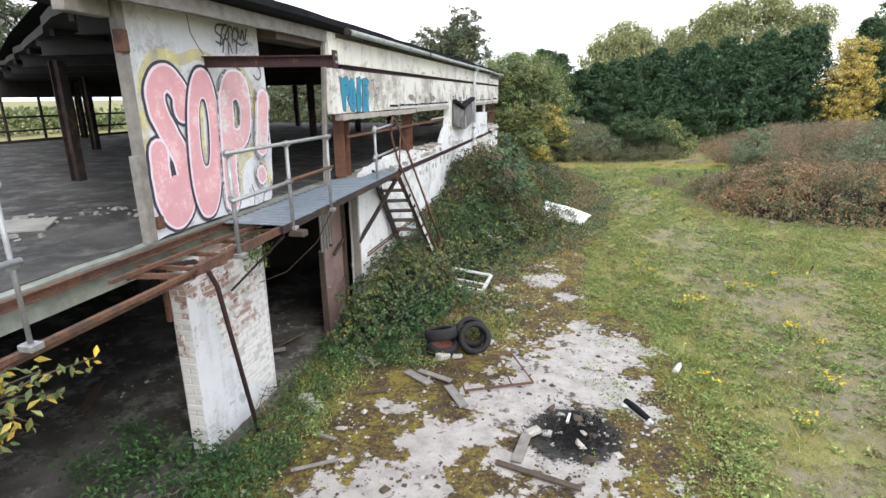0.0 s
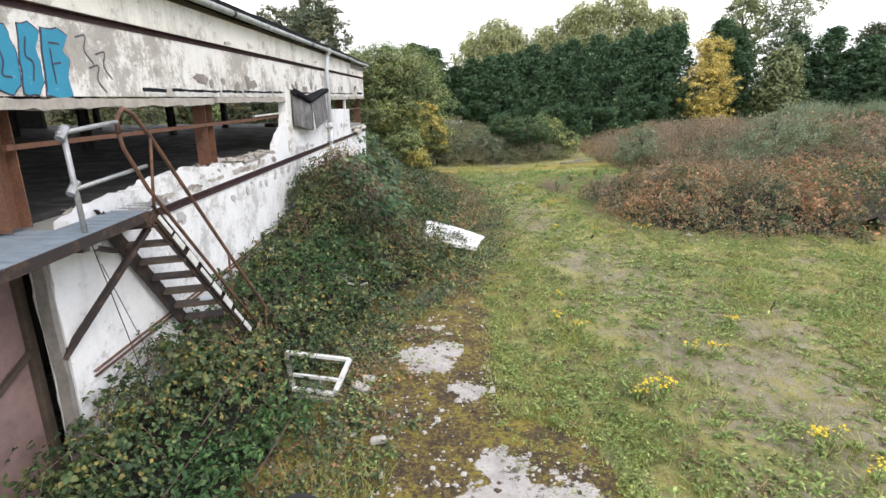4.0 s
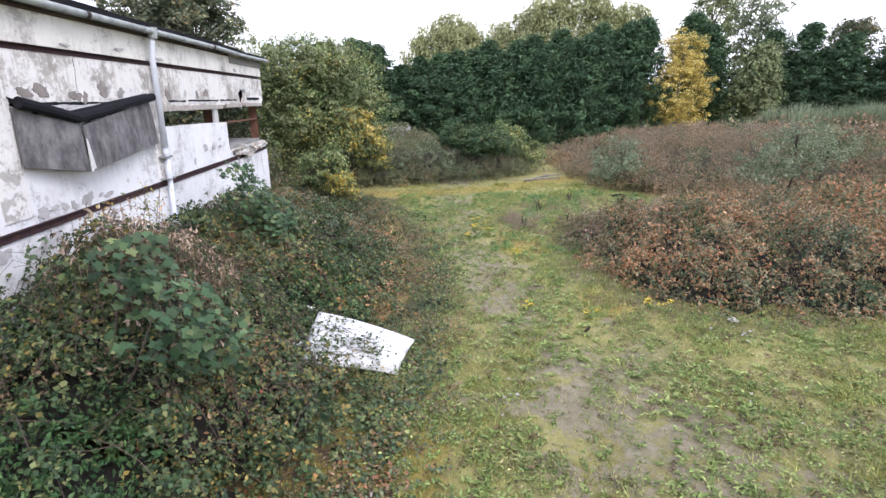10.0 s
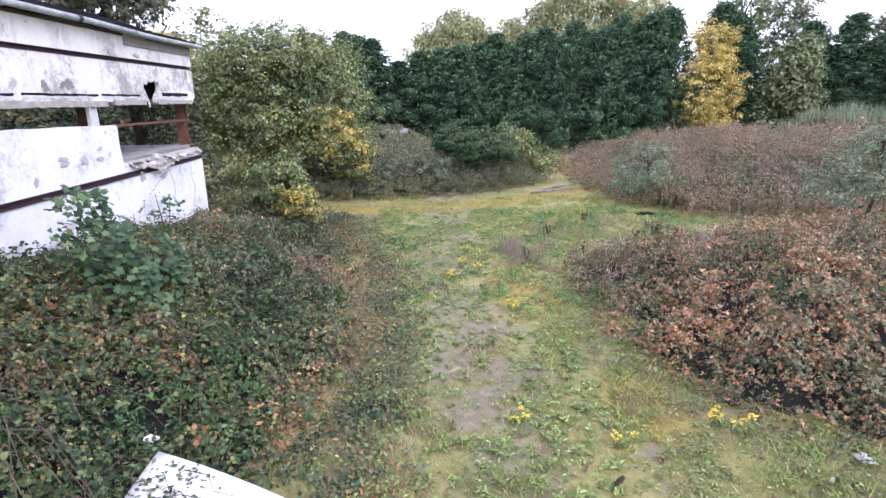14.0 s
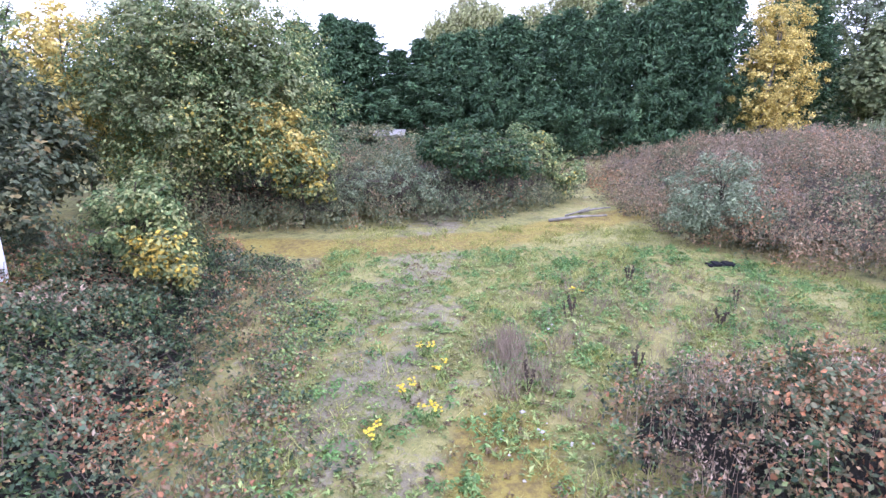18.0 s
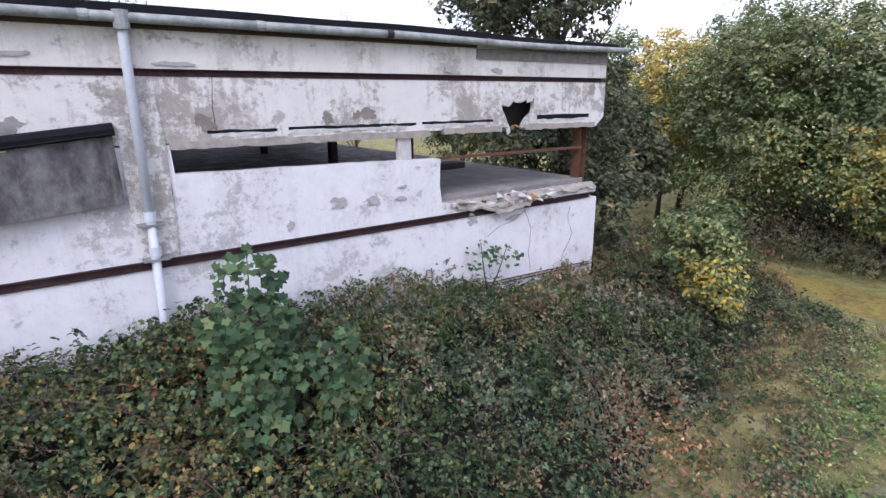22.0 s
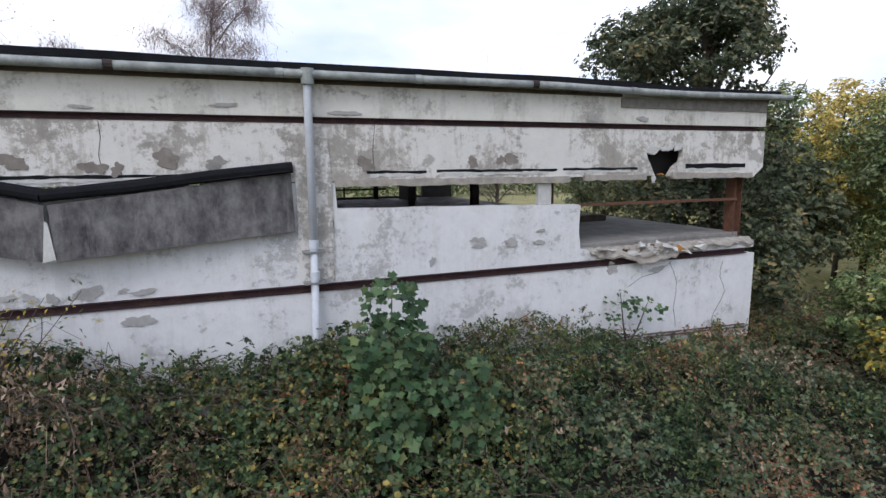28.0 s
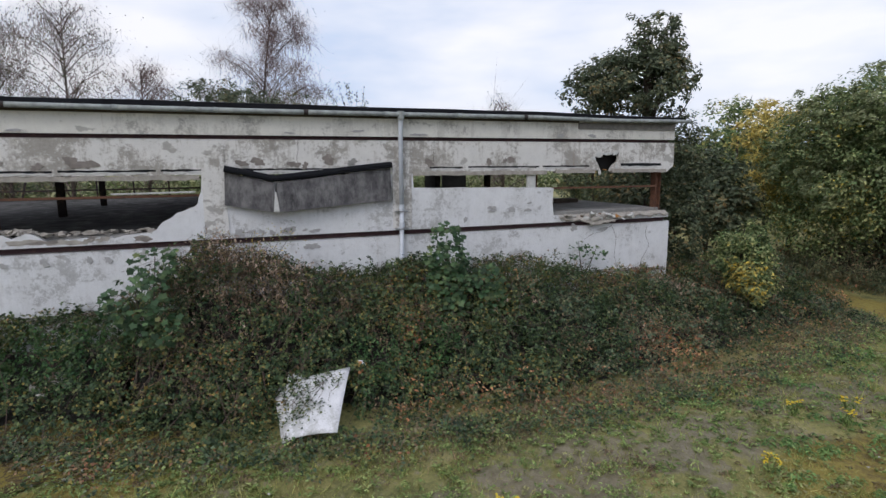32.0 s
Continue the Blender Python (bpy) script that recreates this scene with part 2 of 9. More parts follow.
M_RENDER = plain("broken_render", (0.50, 0.46, 0.41), 0.6, 6, 0.9, strength=0.8, distance=0.02)
M_CONCRETE = plain("grey_concrete", (0.36, 0.35, 0.33), 0.55, 2.5, 0.9, strength=0.6, distance=0.01)
M_SLAB_EDGE = plain("algae_stained_concrete", (0.30, 0.32, 0.28), 0.45, 4, 0.9, strength=0.6, distance=0.01)
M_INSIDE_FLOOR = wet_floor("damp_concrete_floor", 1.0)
# Same floor scaled to 0.42: the upper hall's shade put into its colour.
M_UPPER_FLOOR = wet_floor("shade_darkened_concrete_floor", 0.42)
# Near-black base: the shade under the hall roof put into the colour.
M_SHADE_BLACK = plain("shade_black_ceiling", (0.020, 0.018, 0.018), 0.5, 1.5, 0.9)
# Brickwork tone lowered so the walls carry the interior's shade.
M_SHADE_WALL = plain("shade_dark_brickwork", (0.06, 0.055, 0.05), 0.5, 2.0, 0.95)
M_RUST = rusty("rust", (0.15, 0.075, 0.047), (0.080, 0.045, 0.034), 0.48)
M_RUST_BAND = rusty("oxide_painted_steel", (0.065, 0.032, 0.030), (0.040, 0.017, 0.020), 0.55)
M_RUST_COLUMN = rusty("rusty_column", (0.16, 0.075, 0.045), (0.10, 0.048, 0.036), 0.42)
M_DARK_STEEL = rusty("dark_steel", (0.07, 0.045, 0.035), (0.03, 0.022, 0.022), 0.55)
M_GALV = plain("galvanised_tube", (0.42, 0.43, 0.44), 0.62, 14, 0.5, 0.55)
M_FELT = plain("roofing_felt", (0.020, 0.021, 0.025), 0.6, 6, 1.0)
M_FELT.node_tree.nodes["Principled BSDF"].inputs["Specular IOR Level"].default_value = 0.1
M_FELT_FLAP = streaked_board()
M_PIPE = plain("pale_blue_grey_plastic", (0.68, 0.72, 0.79), 0.8, 5, 0.45)
M_GUTTER = plain("grey_green_gutter", (0.40, 0.43, 0.42), 0.45, 6, 0.6)
M_PLATE = plain("blue_grey_sheet", (0.30, 0.36, 0.42), 0.7, 5, 0.55, 0.2)
M_WOOD = plain("grey_weathered_wood", (0.29, 0.27, 0.25), 0.55, 7, 0.9, strength=0.6)
M_DARK_WOOD = plain("rotten_dark_wood", (0.10, 0.075, 0.055), 0.5, 8, 0.9, strength=0.6)
M_PINK_BOARD = plain("faded_red_oxide_board", (0.30, 0.20, 0.185), 0.6, 3, 0.85)
M_RUBBER = plain("tyre_rubber", (0.019, 0.019, 0.021), 0.6, 20, 0.85)
M_RUSTY_RED = plain("red_leaf_litter", (0.25, 0.08, 0.05), 0.6, 9)
M_WHITE_BOARD = painted_wall("white_laminate_sheet", (0.74, 0.74, 0.76), (0.36, 0.36, 0.34), 0.64, 31.0, 0.6, 0.62, 0.1)
M_WHITE = plain("dirty_white_paint", (0.68, 0.68, 0.66), 0.7, 9, 0.6)
M_CHIPS = plain("pale_rubble", (0.52, 0.49, 0.45), 0.6, 20, 0.9)
M_ASH = plain("charcoal", (0.022, 0.022, 0.024), 0.5, 25, 0.95, strength=0.9, distance=0.02)
M_BARK = plain("bark", (0.12, 0.095, 0.075), 0.5, 9, 0.95, strength=0.9, distance=0.02)
M_PALE_BARK = plain("pale_bark", (0.32, 0.30, 0.27), 0.4, 5, 0.9)
M_STEMS = plain("bramble_stems", (0.13, 0.09, 0.07), 0.5, 12, 0.9)
M_DRY = plain("dry_stalks", (0.36, 0.285, 0.21), 0.6, 9, 0.9)
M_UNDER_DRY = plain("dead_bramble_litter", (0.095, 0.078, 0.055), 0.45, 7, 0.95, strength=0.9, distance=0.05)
# Near-black lining under the leaves: the gaps' shade put into its colour.
M_UNDER = plain("painted_thicket_shade", (0.022, 0.020, 0.014), 0.5, 6, 0.95, strength=0.9, distance=0.05)
M_PINK = sprayed("pink_spray_paint", (0.70, 0.37, 0.41), (0.72, 0.50, 0.52), 0.57)
M_PINK_WORN = sprayed("worn_pink_spray_paint", (0.68, 0.39, 0.42), (0.62, 0.58, 0.57), 0.55)
M_NAVY_WORN = sprayed("worn_navy_spray_paint", (0.12, 0.11, 0.14), (0.52, 0.50, 0.52), 0.51)
M_NAVY = sprayed("navy_spray_paint", (0.045, 0.038, 0.065), (0.20, 0.19, 0.22), 0.60)
M_PALE = sprayed("pale_lilac_spray_paint", (0.80, 0.69, 0.77))
M_YELLOW = sprayed("yellow_spray_paint", (0.66, 0.60, 0.30), thin=0.42)
M_BLUE = sprayed("turquoise_spray_paint", (0.022, 0.24, 0.38), (0.35, 0.50, 0.56), 0.63)
M_GREYTAG = sprayed("grey_spray_paint", (0.09, 0.085, 0.10), (0.4, 0.4, 0.4))
M_ORANGE = plain("faded_orange_foam", (0.52, 0.25, 0.07), 0.6, 18, 0.9)
M_PETAL = plain("yellow_petals", (0.68, 0.50, 0.03), 0.85, 20, 0.7)

M_BRAMBLE = leafy("bramble_leaves", (0.0, (0.011, 0.024, 0.012)), (0.30, (0.031, 0.058, 0.026)), (0.56, (0.068, 0.108, 0.044)), (0.78, (0.131, 0.150, 0.058)), (0.89, (0.262, 0.200, 0.054)), (0.94, (0.228, 0.120, 0.045)), (0.98, (0.205, 0.065, 0.034)))
M_NETTLE = leafy("fresh_green_nettle_leaves", (0.0, (0.018, 0.050, 0.020)), (0.5, (0.042, 0.098, 0.034)), (0.9, (0.090, 0.155, 0.052)))
M_BROWN = leafy("withered_brown_leaves", (0.0, (0.060, 0.054, 0.034)), (0.45, (0.130, 0.098, 0.060)), (0.75, (0.20, 0.135, 0.082)), (0.95, (0.27, 0.20, 0.10)))
M_PLUME = leafy("dry_seed_plumes", (0.0, (0.20, 0.145, 0.105)), (0.5, (0.33, 0.245, 0.185)), (0.9, (0.45, 0.36, 0.28)))
M_BRAMBLE_DULL = leafy("dull_bramble_leaves", (0.0, (0.039, 0.062, 0.039)), (0.30, (0.078, 0.117, 0.068)), (0.55, (0.124, 0.153, 0.081)), (0.72, (0.195, 0.150, 0.085)), (0.86, (0.286, 0.137, 0.078)), (0.96, (0.351, 0.156, 0.078)))
M_BRAMBLE_RED = leafy("reddening_bramble_leaves", (0.0, (0.044, 0.066, 0.036)), (0.28, (0.100, 0.122, 0.064)), (0.48, (0.190, 0.165, 0.092)), (0.66, (0.30, 0.180, 0.098)), (0.83, (0.42, 0.180, 0.086)), (0.96, (0.47, 0.33, 0.19)))
M_HEATH = leafy("brown_far_bramble_leaves", (0.0, (0.075, 0.088, 0.052)), (0.35, (0.150, 0.142, 0.088)), (0.62, (0.250, 0.185, 0.115)), (0.82, (0.33, 0.205, 0.130)), (0.95, (0.38, 0.30, 0.19)))
M_SCRUB = leafy("grey_green_scrub_leaves", (0.0, (0.050, 0.072, 0.040)), (0.40, (0.110, 0.135, 0.072)), (0.70, (0.185, 0.190, 0.105)), (0.95, (0.26, 0.215, 0.115)))
M_MAPLE = leafy("sycamore_leaves", (0.0, (0.018, 0.044, 0.020)), (0.5, (0.042, 0.086, 0.036)), (0.8, (0.085, 0.130, 0.054)), (0.95, (0.15, 0.165, 0.055)))
M_ASH_TREE = leafy("grey_green_yellowing_leaves", (0.0, (0.040, 0.080, 0.030)), (0.30, (0.092, 0.146, 0.058)), (0.55, (0.180, 0.228, 0.092)), (0.80, (0.30, 0.325, 0.150)), (0.92, (0.44, 0.37, 0.11)), (0.98, (0.56, 0.42, 0.06)), through_light=0.34)
M_YELLOW_SHRUB = leafy("green_and_yellow_leaves", (0.0, (0.06, 0.10, 0.04)), (0.36, (0.15, 0.185, 0.08)), (0.58, (0.28, 0.27, 0.10)), (0.76, (0.46, 0.35, 0.07)), (0.97, (0.54, 0.38, 0.06)), through_light=0.4)
M_OAK = leafy("dark_oak_leaves", (0.0, (0.034, 0.048, 0.028)), (0.45, (0.075, 0.098, 0.055)), (0.75, (0.140, 0.155, 0.088)), (0.96, (0.24, 0.17, 0.07)))
M_CONIFER = leafy("dark_conifer_sprays", (0.0, (0.020, 0.045, 0.024)), (0.45, (0.046, 0.092, 0.046)), (0.80, (0.086, 0.150, 0.074)), (0.97, (0.12, 0.19, 0.095)), through_light=0.15)
M_WILLOW = leafy("pale_willow_leaves", (0.0, (0.20, 0.225, 0.105)), (0.5, (0.31, 0.325, 0.17)), (0.9, (0.41, 0.41, 0.23)), through_light=0.45)
M_BIRCH_YELLOW = leafy("yellow_birch_leaves", (0.0, (0.27, 0.22, 0.06)), (0.5, (0.47, 0.38, 0.11)), (0.9, (0.60, 0.50, 0.19)))
M_FAR_GREEN = leafy("far_green_leaves", (0.0, (0.085, 0.118, 0.052)), (0.5, (0.155, 0.190, 0.090)), (0.9, (0.25, 0.265, 0.135)))
M_GREY_GREEN = leafy("grey_green_reed_leaves", (0.0, (0.090, 0.125, 0.075)), (0.5, (0.165, 0.205, 0.125)), (0.9, (0.26, 0.290, 0.190)))
M_TWIG = leafy("purple_brown_twigs", (0.0, (0.112, 0.083, 0.088)), (0.5, (0.180, 0.128, 0.128)), (0.9, (0.255, 0.195, 0.176)))
M_GRASS = leafy("grass_blades", (0.0, (0.110, 0.150, 0.038)), (0.40, (0.215, 0.245, 0.070)), (0.70, (0.315, 0.310, 0.100)), (0.95, (0.385, 0.345, 0.150)), gloss=0.6)
M_WEED = leafy("weed_leaves", (0.0, (0.084, 0.138, 0.040)), (0.5, (0.182, 0.246, 0.078)), (0.9, (0.305, 0.342, 0.135)))
M_LUSH = leafy("lush_weed_leaves", (0.0, (0.060, 0.125, 0.042)), (0.5, (0.120, 0.215, 0.068)), (0.9, (0.215, 0.310, 0.115)))
M_OLIVE = leafy("olive_weed_leaves", (0.0, (0.120, 0.140, 0.055)), (0.5, (0.230, 0.235, 0.100)), (0.9, (0.345, 0.320, 0.160)))


def ground_material():
    n = Nodes("rough_grass_and_bare_soil")
    big, mid, fine, grit = n.noise(0.35, 4), n.noise(1.1, 8, 0.72, shift=4), n.noise(8, 7, 0.75), n.noise(55, 4, 0.7)
    patch = n.noise(0.8, 7, 0.7, (1, 0.8, 1), 12)
    speck = n.noise(26, 5, 0.75, shift=7)
    turf = n.math("ADD", n.math("MULTIPLY", mid, 0.6), n.math("MULTIPLY", fine, 0.4))
    grass = n.ramp(turf, (0.38, (0.088, 0.098, 0.034)), (0.46, (0.205, 0.200, 0.070)), (0.53, (0.305, 0.284, 0.098)), (0.62, (0.39, 0.338, 0.160)))
    grass = n.mix(n.math("MULTIPLY", n.step(patch, 0.515, 0.60), 0.6), grass, (0.27, 0.215, 0.075))
    grass = n.mix(n.math("MULTIPLY", n.step(speck, 0.54, 0.64), 0.5), grass, (0.085, 0.105, 0.032))
    soil = n.ramp(n.noise(5, 7, 0.72, shift=17), (0.3, (0.135, 0.112, 0.078)), (0.5, (0.240, 0.204, 0.152)), (0.7, (0.335, 0.295, 0.235)))
    loose = n.math("ADD", n.math("MULTIPLY", n.noise(0.9, 8, 0.75, shift=30), 0.65), n.math("MULTIPLY", fine, 0.35))
    worn = n.math("ADD", n.math("MULTIPLY", n.attr("soil"), 0.115), loose)
    c = n.mix(n.math("MULTIPLY", n.step(worn, 0.55, 0.61), 0.8), grass, soil)
    moss = n.ramp(n.math("ADD", n.math("MULTIPLY", fine, 0.6), n.math("MULTIPLY", patch, 0.4)), (0.36, (0.085, 0.060, 0.025)), (0.46, (0.20, 0.140, 0.040)), (0.53, (0.30, 0.235, 0.045)), (0.64, (0.34, 0.30, 0.085)))
    wet = n.math("ADD", n.attr("moss"), n.math("MULTIPLY", n.math("SUBTRACT", turf, 0.5), 1.3))
    c = n.mix(n.math("MULTIPLY", n.step(wet, 0.36, 0.60), 0.9), c, moss)
    far = n.ramp(big, (0.3, (0.17, 0.18, 0.07)), (0.7, (0.36, 0.32, 0.14)))
    c = n.mix(n.attr("far"), c, far)
    c = n.mix(0.5, c, n.ramp(grit, (0.3, 0.45), (0.7, 1.15)), "MULTIPLY")
    return n.done(c, 0.95, bump=n.mix(0.5, fine, grit), strength=0.9, distance=0.05)


def yard_material():
    """Old concrete yard: pale bare patches with dark blots, brown moss and litter between them, a burnt place."""
    n = Nodes("mossy_broken_concrete")
    mid, fine, grit = n.noise(1.5, 8, 0.66, shift=2), n.noise(10, 7, 0.76), n.noise(65, 4, 0.75)
    blot = n.noise(3.1, 7, 0.68, shift=14)
    bare = n.math("ADD", n.attr("bare"), n.math("MULTIPLY", n.math("SUBTRACT", mid, 0.5), 2.3))
    bare = n.math("ADD", bare, n.math("MULTIPLY", n.math("SUBTRACT", fine, 0.5), 0.5))
    concrete = n.ramp(n.noise(3, 6, 0.7), (0.3, (0.30, 0.28, 0.265)), (0.5, (0.45, 0.42, 0.40)), (0.7, (0.55, 0.52, 0.50)))
    concrete = n.mix(n.math("MULTIPLY", n.step(n.math("ADD", n.math("MULTIPLY", blot, 0.75), n.math("MULTIPLY", fine, 0.25)), 0.55, 0.60), 0.9), concrete, (0.075, 0.058, 0.038))
    tint = n.math("ADD", n.math("MULTIPLY", n.noise(1.9, 8, 0.75, shift=8), 0.45), n.math("MULTIPLY", n.noise(17, 6, 0.78, shift=3), 0.55))
    moss = n.ramp(tint, (0.38, (0.016, 0.011, 0.007)), (0.46, (0.056, 0.036, 0.016)), (0.51, (0.120, 0.080, 0.024)), (0.555, (0.215, 0.180, 0.024)), (0.60, (0.235, 0.165, 0.030)), (0.68, (0.16, 0.12, 0.05)))
    moss = n.mix(n.math("MULTIPLY", n.step(grit, 0.63, 0.70), 0.35), moss, (0.22, 0.18, 0.13))
    c = n.mix(n.step(bare, 0.44, 0.485), moss, concrete)
    burnt = n.math("ADD", n.attr("ash"), n.math("MULTIPLY", n.math("SUBTRACT", n.math("ADD", n.math("MULTIPLY", blot, 0.5), n.math("MULTIPLY", fine, 0.5)), 0.5), 1.6))
    c = n.mix(n.math("MULTIPLY", n.step(burnt, 0.40, 0.56), 0.95), c, n.ramp(grit, (0.35, (0.008, 0.008, 0.009)), (0.6, (0.030, 0.029, 0.028)), (0.72, (0.10, 0.095, 0.09))))
    c = n.mix(0.5, c, n.ramp(grit, (0.3, 0.5), (0.7, 1.1)), "MULTIPLY")
    return n.done(c, 0.92, bump=n.mix(0.5, fine, grit), strength=0.9, distance=0.03)


M_GROUND, M_YARD = ground_material(), yard_material()

# ---- building helpers ----
from mathutils.geometry import delaunay_2d_cdt

FX = -4.03      # outer face of the long wall
EDGE = -4.42    # face of the open bays and of the pillar
FLOOR = 3.03    # upper floor
FAR_X = -20.0   # back of the building
END_Y = 31.75   # far end of the building
rng = np.random.default_rng(7)


def origin(ob):
    v = Vector((0, 0, 0))
    while ob is not None:
        v = v + ob.location
        ob = ob.parent
    return v


def part(name, bm, material, parent, label="", smooth=False):
    """Link a bmesh, given in world coordinates, as one mesh object under a thing or a part."""
    me = bpy.data.meshes.new(name)
    if parent is not None:
        bmesh.ops.translate(bm, verts=bm.verts, vec=-origin(parent))
    bmesh.ops.recalc_face_normals(bm, faces=bm.faces)
    bm.to_mesh(me)
    bm.free()
    me.materials.append(material)
    if smooth:
        for p in me.polygons:
            p.use_smooth = True
    ob = new(name, me)
    ob.parent = parent
    if label:
        tagged(ob, label)
    return ob


def thing(name, loc, label, category, group="", kind=""):
    ob = new(name)
    ob.location = loc
    return tagged(ob, label, category, group, kind)


def solid(name, bm, material, label, category, group="", kind="", smooth=False):
    return tagged(part(name, bm, material, None, smooth=smooth), label, category, group, kind)


def fast(name, verts, faces, material, parent=None, smooth=False):
    """A mesh from numpy arrays; all faces have the same number of corners."""
    me = bpy.data.meshes.new(name)
    faces = np.asarray(faces, dtype=np.int32)
    n, k = faces.shape
    me.vertices.add(len(verts))
    me.vertices.foreach_set("co", np.asarray(verts, dtype=np.float32).ravel())
    me.loops.add(n * k)
    me.loops.foreach_set("vertex_index", faces.ravel())
    me.polygons.add(n)
    me.polygons.foreach_set("loop_start", np.arange(0, n * k, k, dtype=np.int32))
    me.polygons.foreach_set("use_smooth", np.full(n, smooth))
    me.update(calc_edges=True)
    me.materials.append(material)
    ob = new(name, me)
    ob.parent = parent
    return ob


def box(bm, x0, x1, y0, y1, z0, z1, bevel=0.0, turn=None):
    m = Matrix.Translation(((x0 + x1) / 2, (y0 + y1) / 2, (z0 + z1) / 2))
    if turn is not None:
        m = m @ turn
    made = bmesh.ops.create_cube(bm, size=1, matrix=m @ Matrix.Diagonal((abs(x1 - x0), abs(y1 - y0), abs(z1 - z0), 1)))["verts"]
    if bevel:
        edges = list({e for v in made for e in v.link_edges})
        bmesh.ops.bevel(bm, geom=edges, offset=bevel, segments=1, affect="EDGES")
    return bm


def beam(bm, p, q, w, h, up=(0, 0, 1), bevel=0.0):
    """A bar of section w x h from p to q."""
    p, q = Vector(p), Vector(q)
    y = (q - p).normalized()
    x = y.cross(Vector(up)).normalized()
    z = x.cross(y)
    m = Matrix((x, y, z)).transposed().to_4x4()
    m.translation = (p + q) / 2
    made = bmesh.ops.create_cube(bm, size=1, matrix=m @ Matrix.Diagonal((w, (q - p).length, h, 1)))["verts"]
    if bevel:
        bmesh.ops.bevel(bm, geom=list({e for v in made for e in v.link_edges}), offset=bevel, segments=1, affect="EDGES")
    return bm


def tube(bm, pts, r, n=8, r1=None, caps=True):
    """A round tube along points, tapering from r to r1."""
    pts = [Vector(p) for p in pts]
    r1 = r if r1 is None else r1
    rings, side = [], None
    for i, p in enumerate(pts):
        d = (pts[min(i + 1, len(pts) - 1)] - pts[max(i - 1, 0)]).normalized()
        if side is None:
            side = d.orthogonal().normalized()
        side = (side - d * side.dot(d)).normalized()
        other = d.cross(side)
        rad = r + (r1 - r) * i / max(1, len(pts) - 1)
        rings.append([bm.verts.new(p + rad * (math.cos(a) * side + math.sin(a) * other)) for a in (2 * math.pi * k / n for k in range(n))])
    for a, b in zip(rings, rings[1:]):
        for k in range(n):
            bm.faces.new((a[k], a[(k + 1) % n], b[(k + 1) % n], b[k]))
    if caps:
        bm.faces.new(rings[0][::-1])
        bm.faces.new(rings[-1])
    return bm


def channel(bm, p, q, h, flange, t=0.012, out=(1, 0, 0)):
    """A steel channel: web upright, two flanges towards out."""
    p, q, o = Vector(p), Vector(q), Vector(out)
    beam(bm, p, q, t, h)
    for s in (-1, 1):
        off = o * flange / 2 + Vector((0, 0, s * (h / 2 - t / 2)))
        beam(bm, p + off, q + off, flange, t)
    return bm


def i_beam(bm, p, q, h, w, t=0.014):
    p, q = Vector(p), Vector(q)
    beam(bm, p, q, t, h)
    for s in (-1, 1):
        off = Vector((0, 0, s * (h / 2 - t / 2)))
        beam(bm, p + off, q + off, w, t)
    return bm


def ragged(points, amp=0.03, size=0.12, seed=0):
    """A broken line through (y, z) points."""
    r = random.Random(seed)
    out = []
    for (a, b), (c, d) in zip(points, points[1:]):
        n = max(1, int(math.hypot(c - a, d - b) / size))
        for k in range(n):
            s = k / n
            j = amp if 0 < k else amp * 0.4
            out.append((a + (c - a) * s + r.uniform(-j, j), b + (d - b) * s + r.uniform(-j, j)))
    return out + [points[-1]]


def wall_sheet(bm, outline, x0, x1):
    """A wall from an outline of (y, z), from x0 (outer) to x1 (inner)."""
    co, _, tris, _, _, _ = delaunay_2d_cdt([Vector(p) for p in outline], [], [list(range(len(outline)))], 1, 1e-5)
    front = [bm.verts.new((x0, *p)) for p in co]
    rear = [bm.verts.new((x1, *p)) for p in co]
    sides = {}
    for t in tris:
        bm.faces.new([front[i] for i in t])
        bm.faces.new([rear[i] for i in t][::-1])
        for i, j in zip(t, t[1:] + t[:1]):
            sides[(i, j)] = sides.get((i, j), 0) + 1
    for i, j in sides:
        if (j, i) not in sides:
            bm.faces.new((front[j], front[i], rear[i], rear[j]))
    return bm


def B():
    return bmesh.new()


def leaf_arrays(p, n, size, ratio=0.62, fold=0.25, seed=0, spin=None):
    """Folded four-cornered leaves at points p, facing n. Returns vertices and triangles."""
    g = np.random.default_rng(seed)
    k = len(p)
    n = n / np.maximum(np.linalg.norm(n, axis=1, keepdims=True), 1e-6)
    t = g.normal(size=(k, 3)) if spin is None else spin + 0.35 * g.normal(size=(k, 3))
    t = t - n * np.sum(t * n, 1, keepdims=True)
    t = t / np.maximum(np.linalg.norm(t, axis=1, keepdims=True), 1e-6)
    b = np.cross(n, t)
    s = np.asarray(size).reshape(-1, 1) * np.ones((k, 1))
    base, tip = p - t * s * 0.5, p + t * s * 0.5 - n * s * 0.12
    left = p - t * s * 0.08 + b * s * ratio * 0.5 + n * s * fold * 0.4
    right = p - t * s * 0.08 - b * s * ratio * 0.5 + n * s * fold * 0.4
    v = np.stack([base, left, tip, right], 1).reshape(-1, 3)
    i = np.arange(k)[:, None] * 4
    f = np.concatenate([i + [0, 2, 1], i + [0, 3, 2]], 1).reshape(-1, 3)
    return v, f


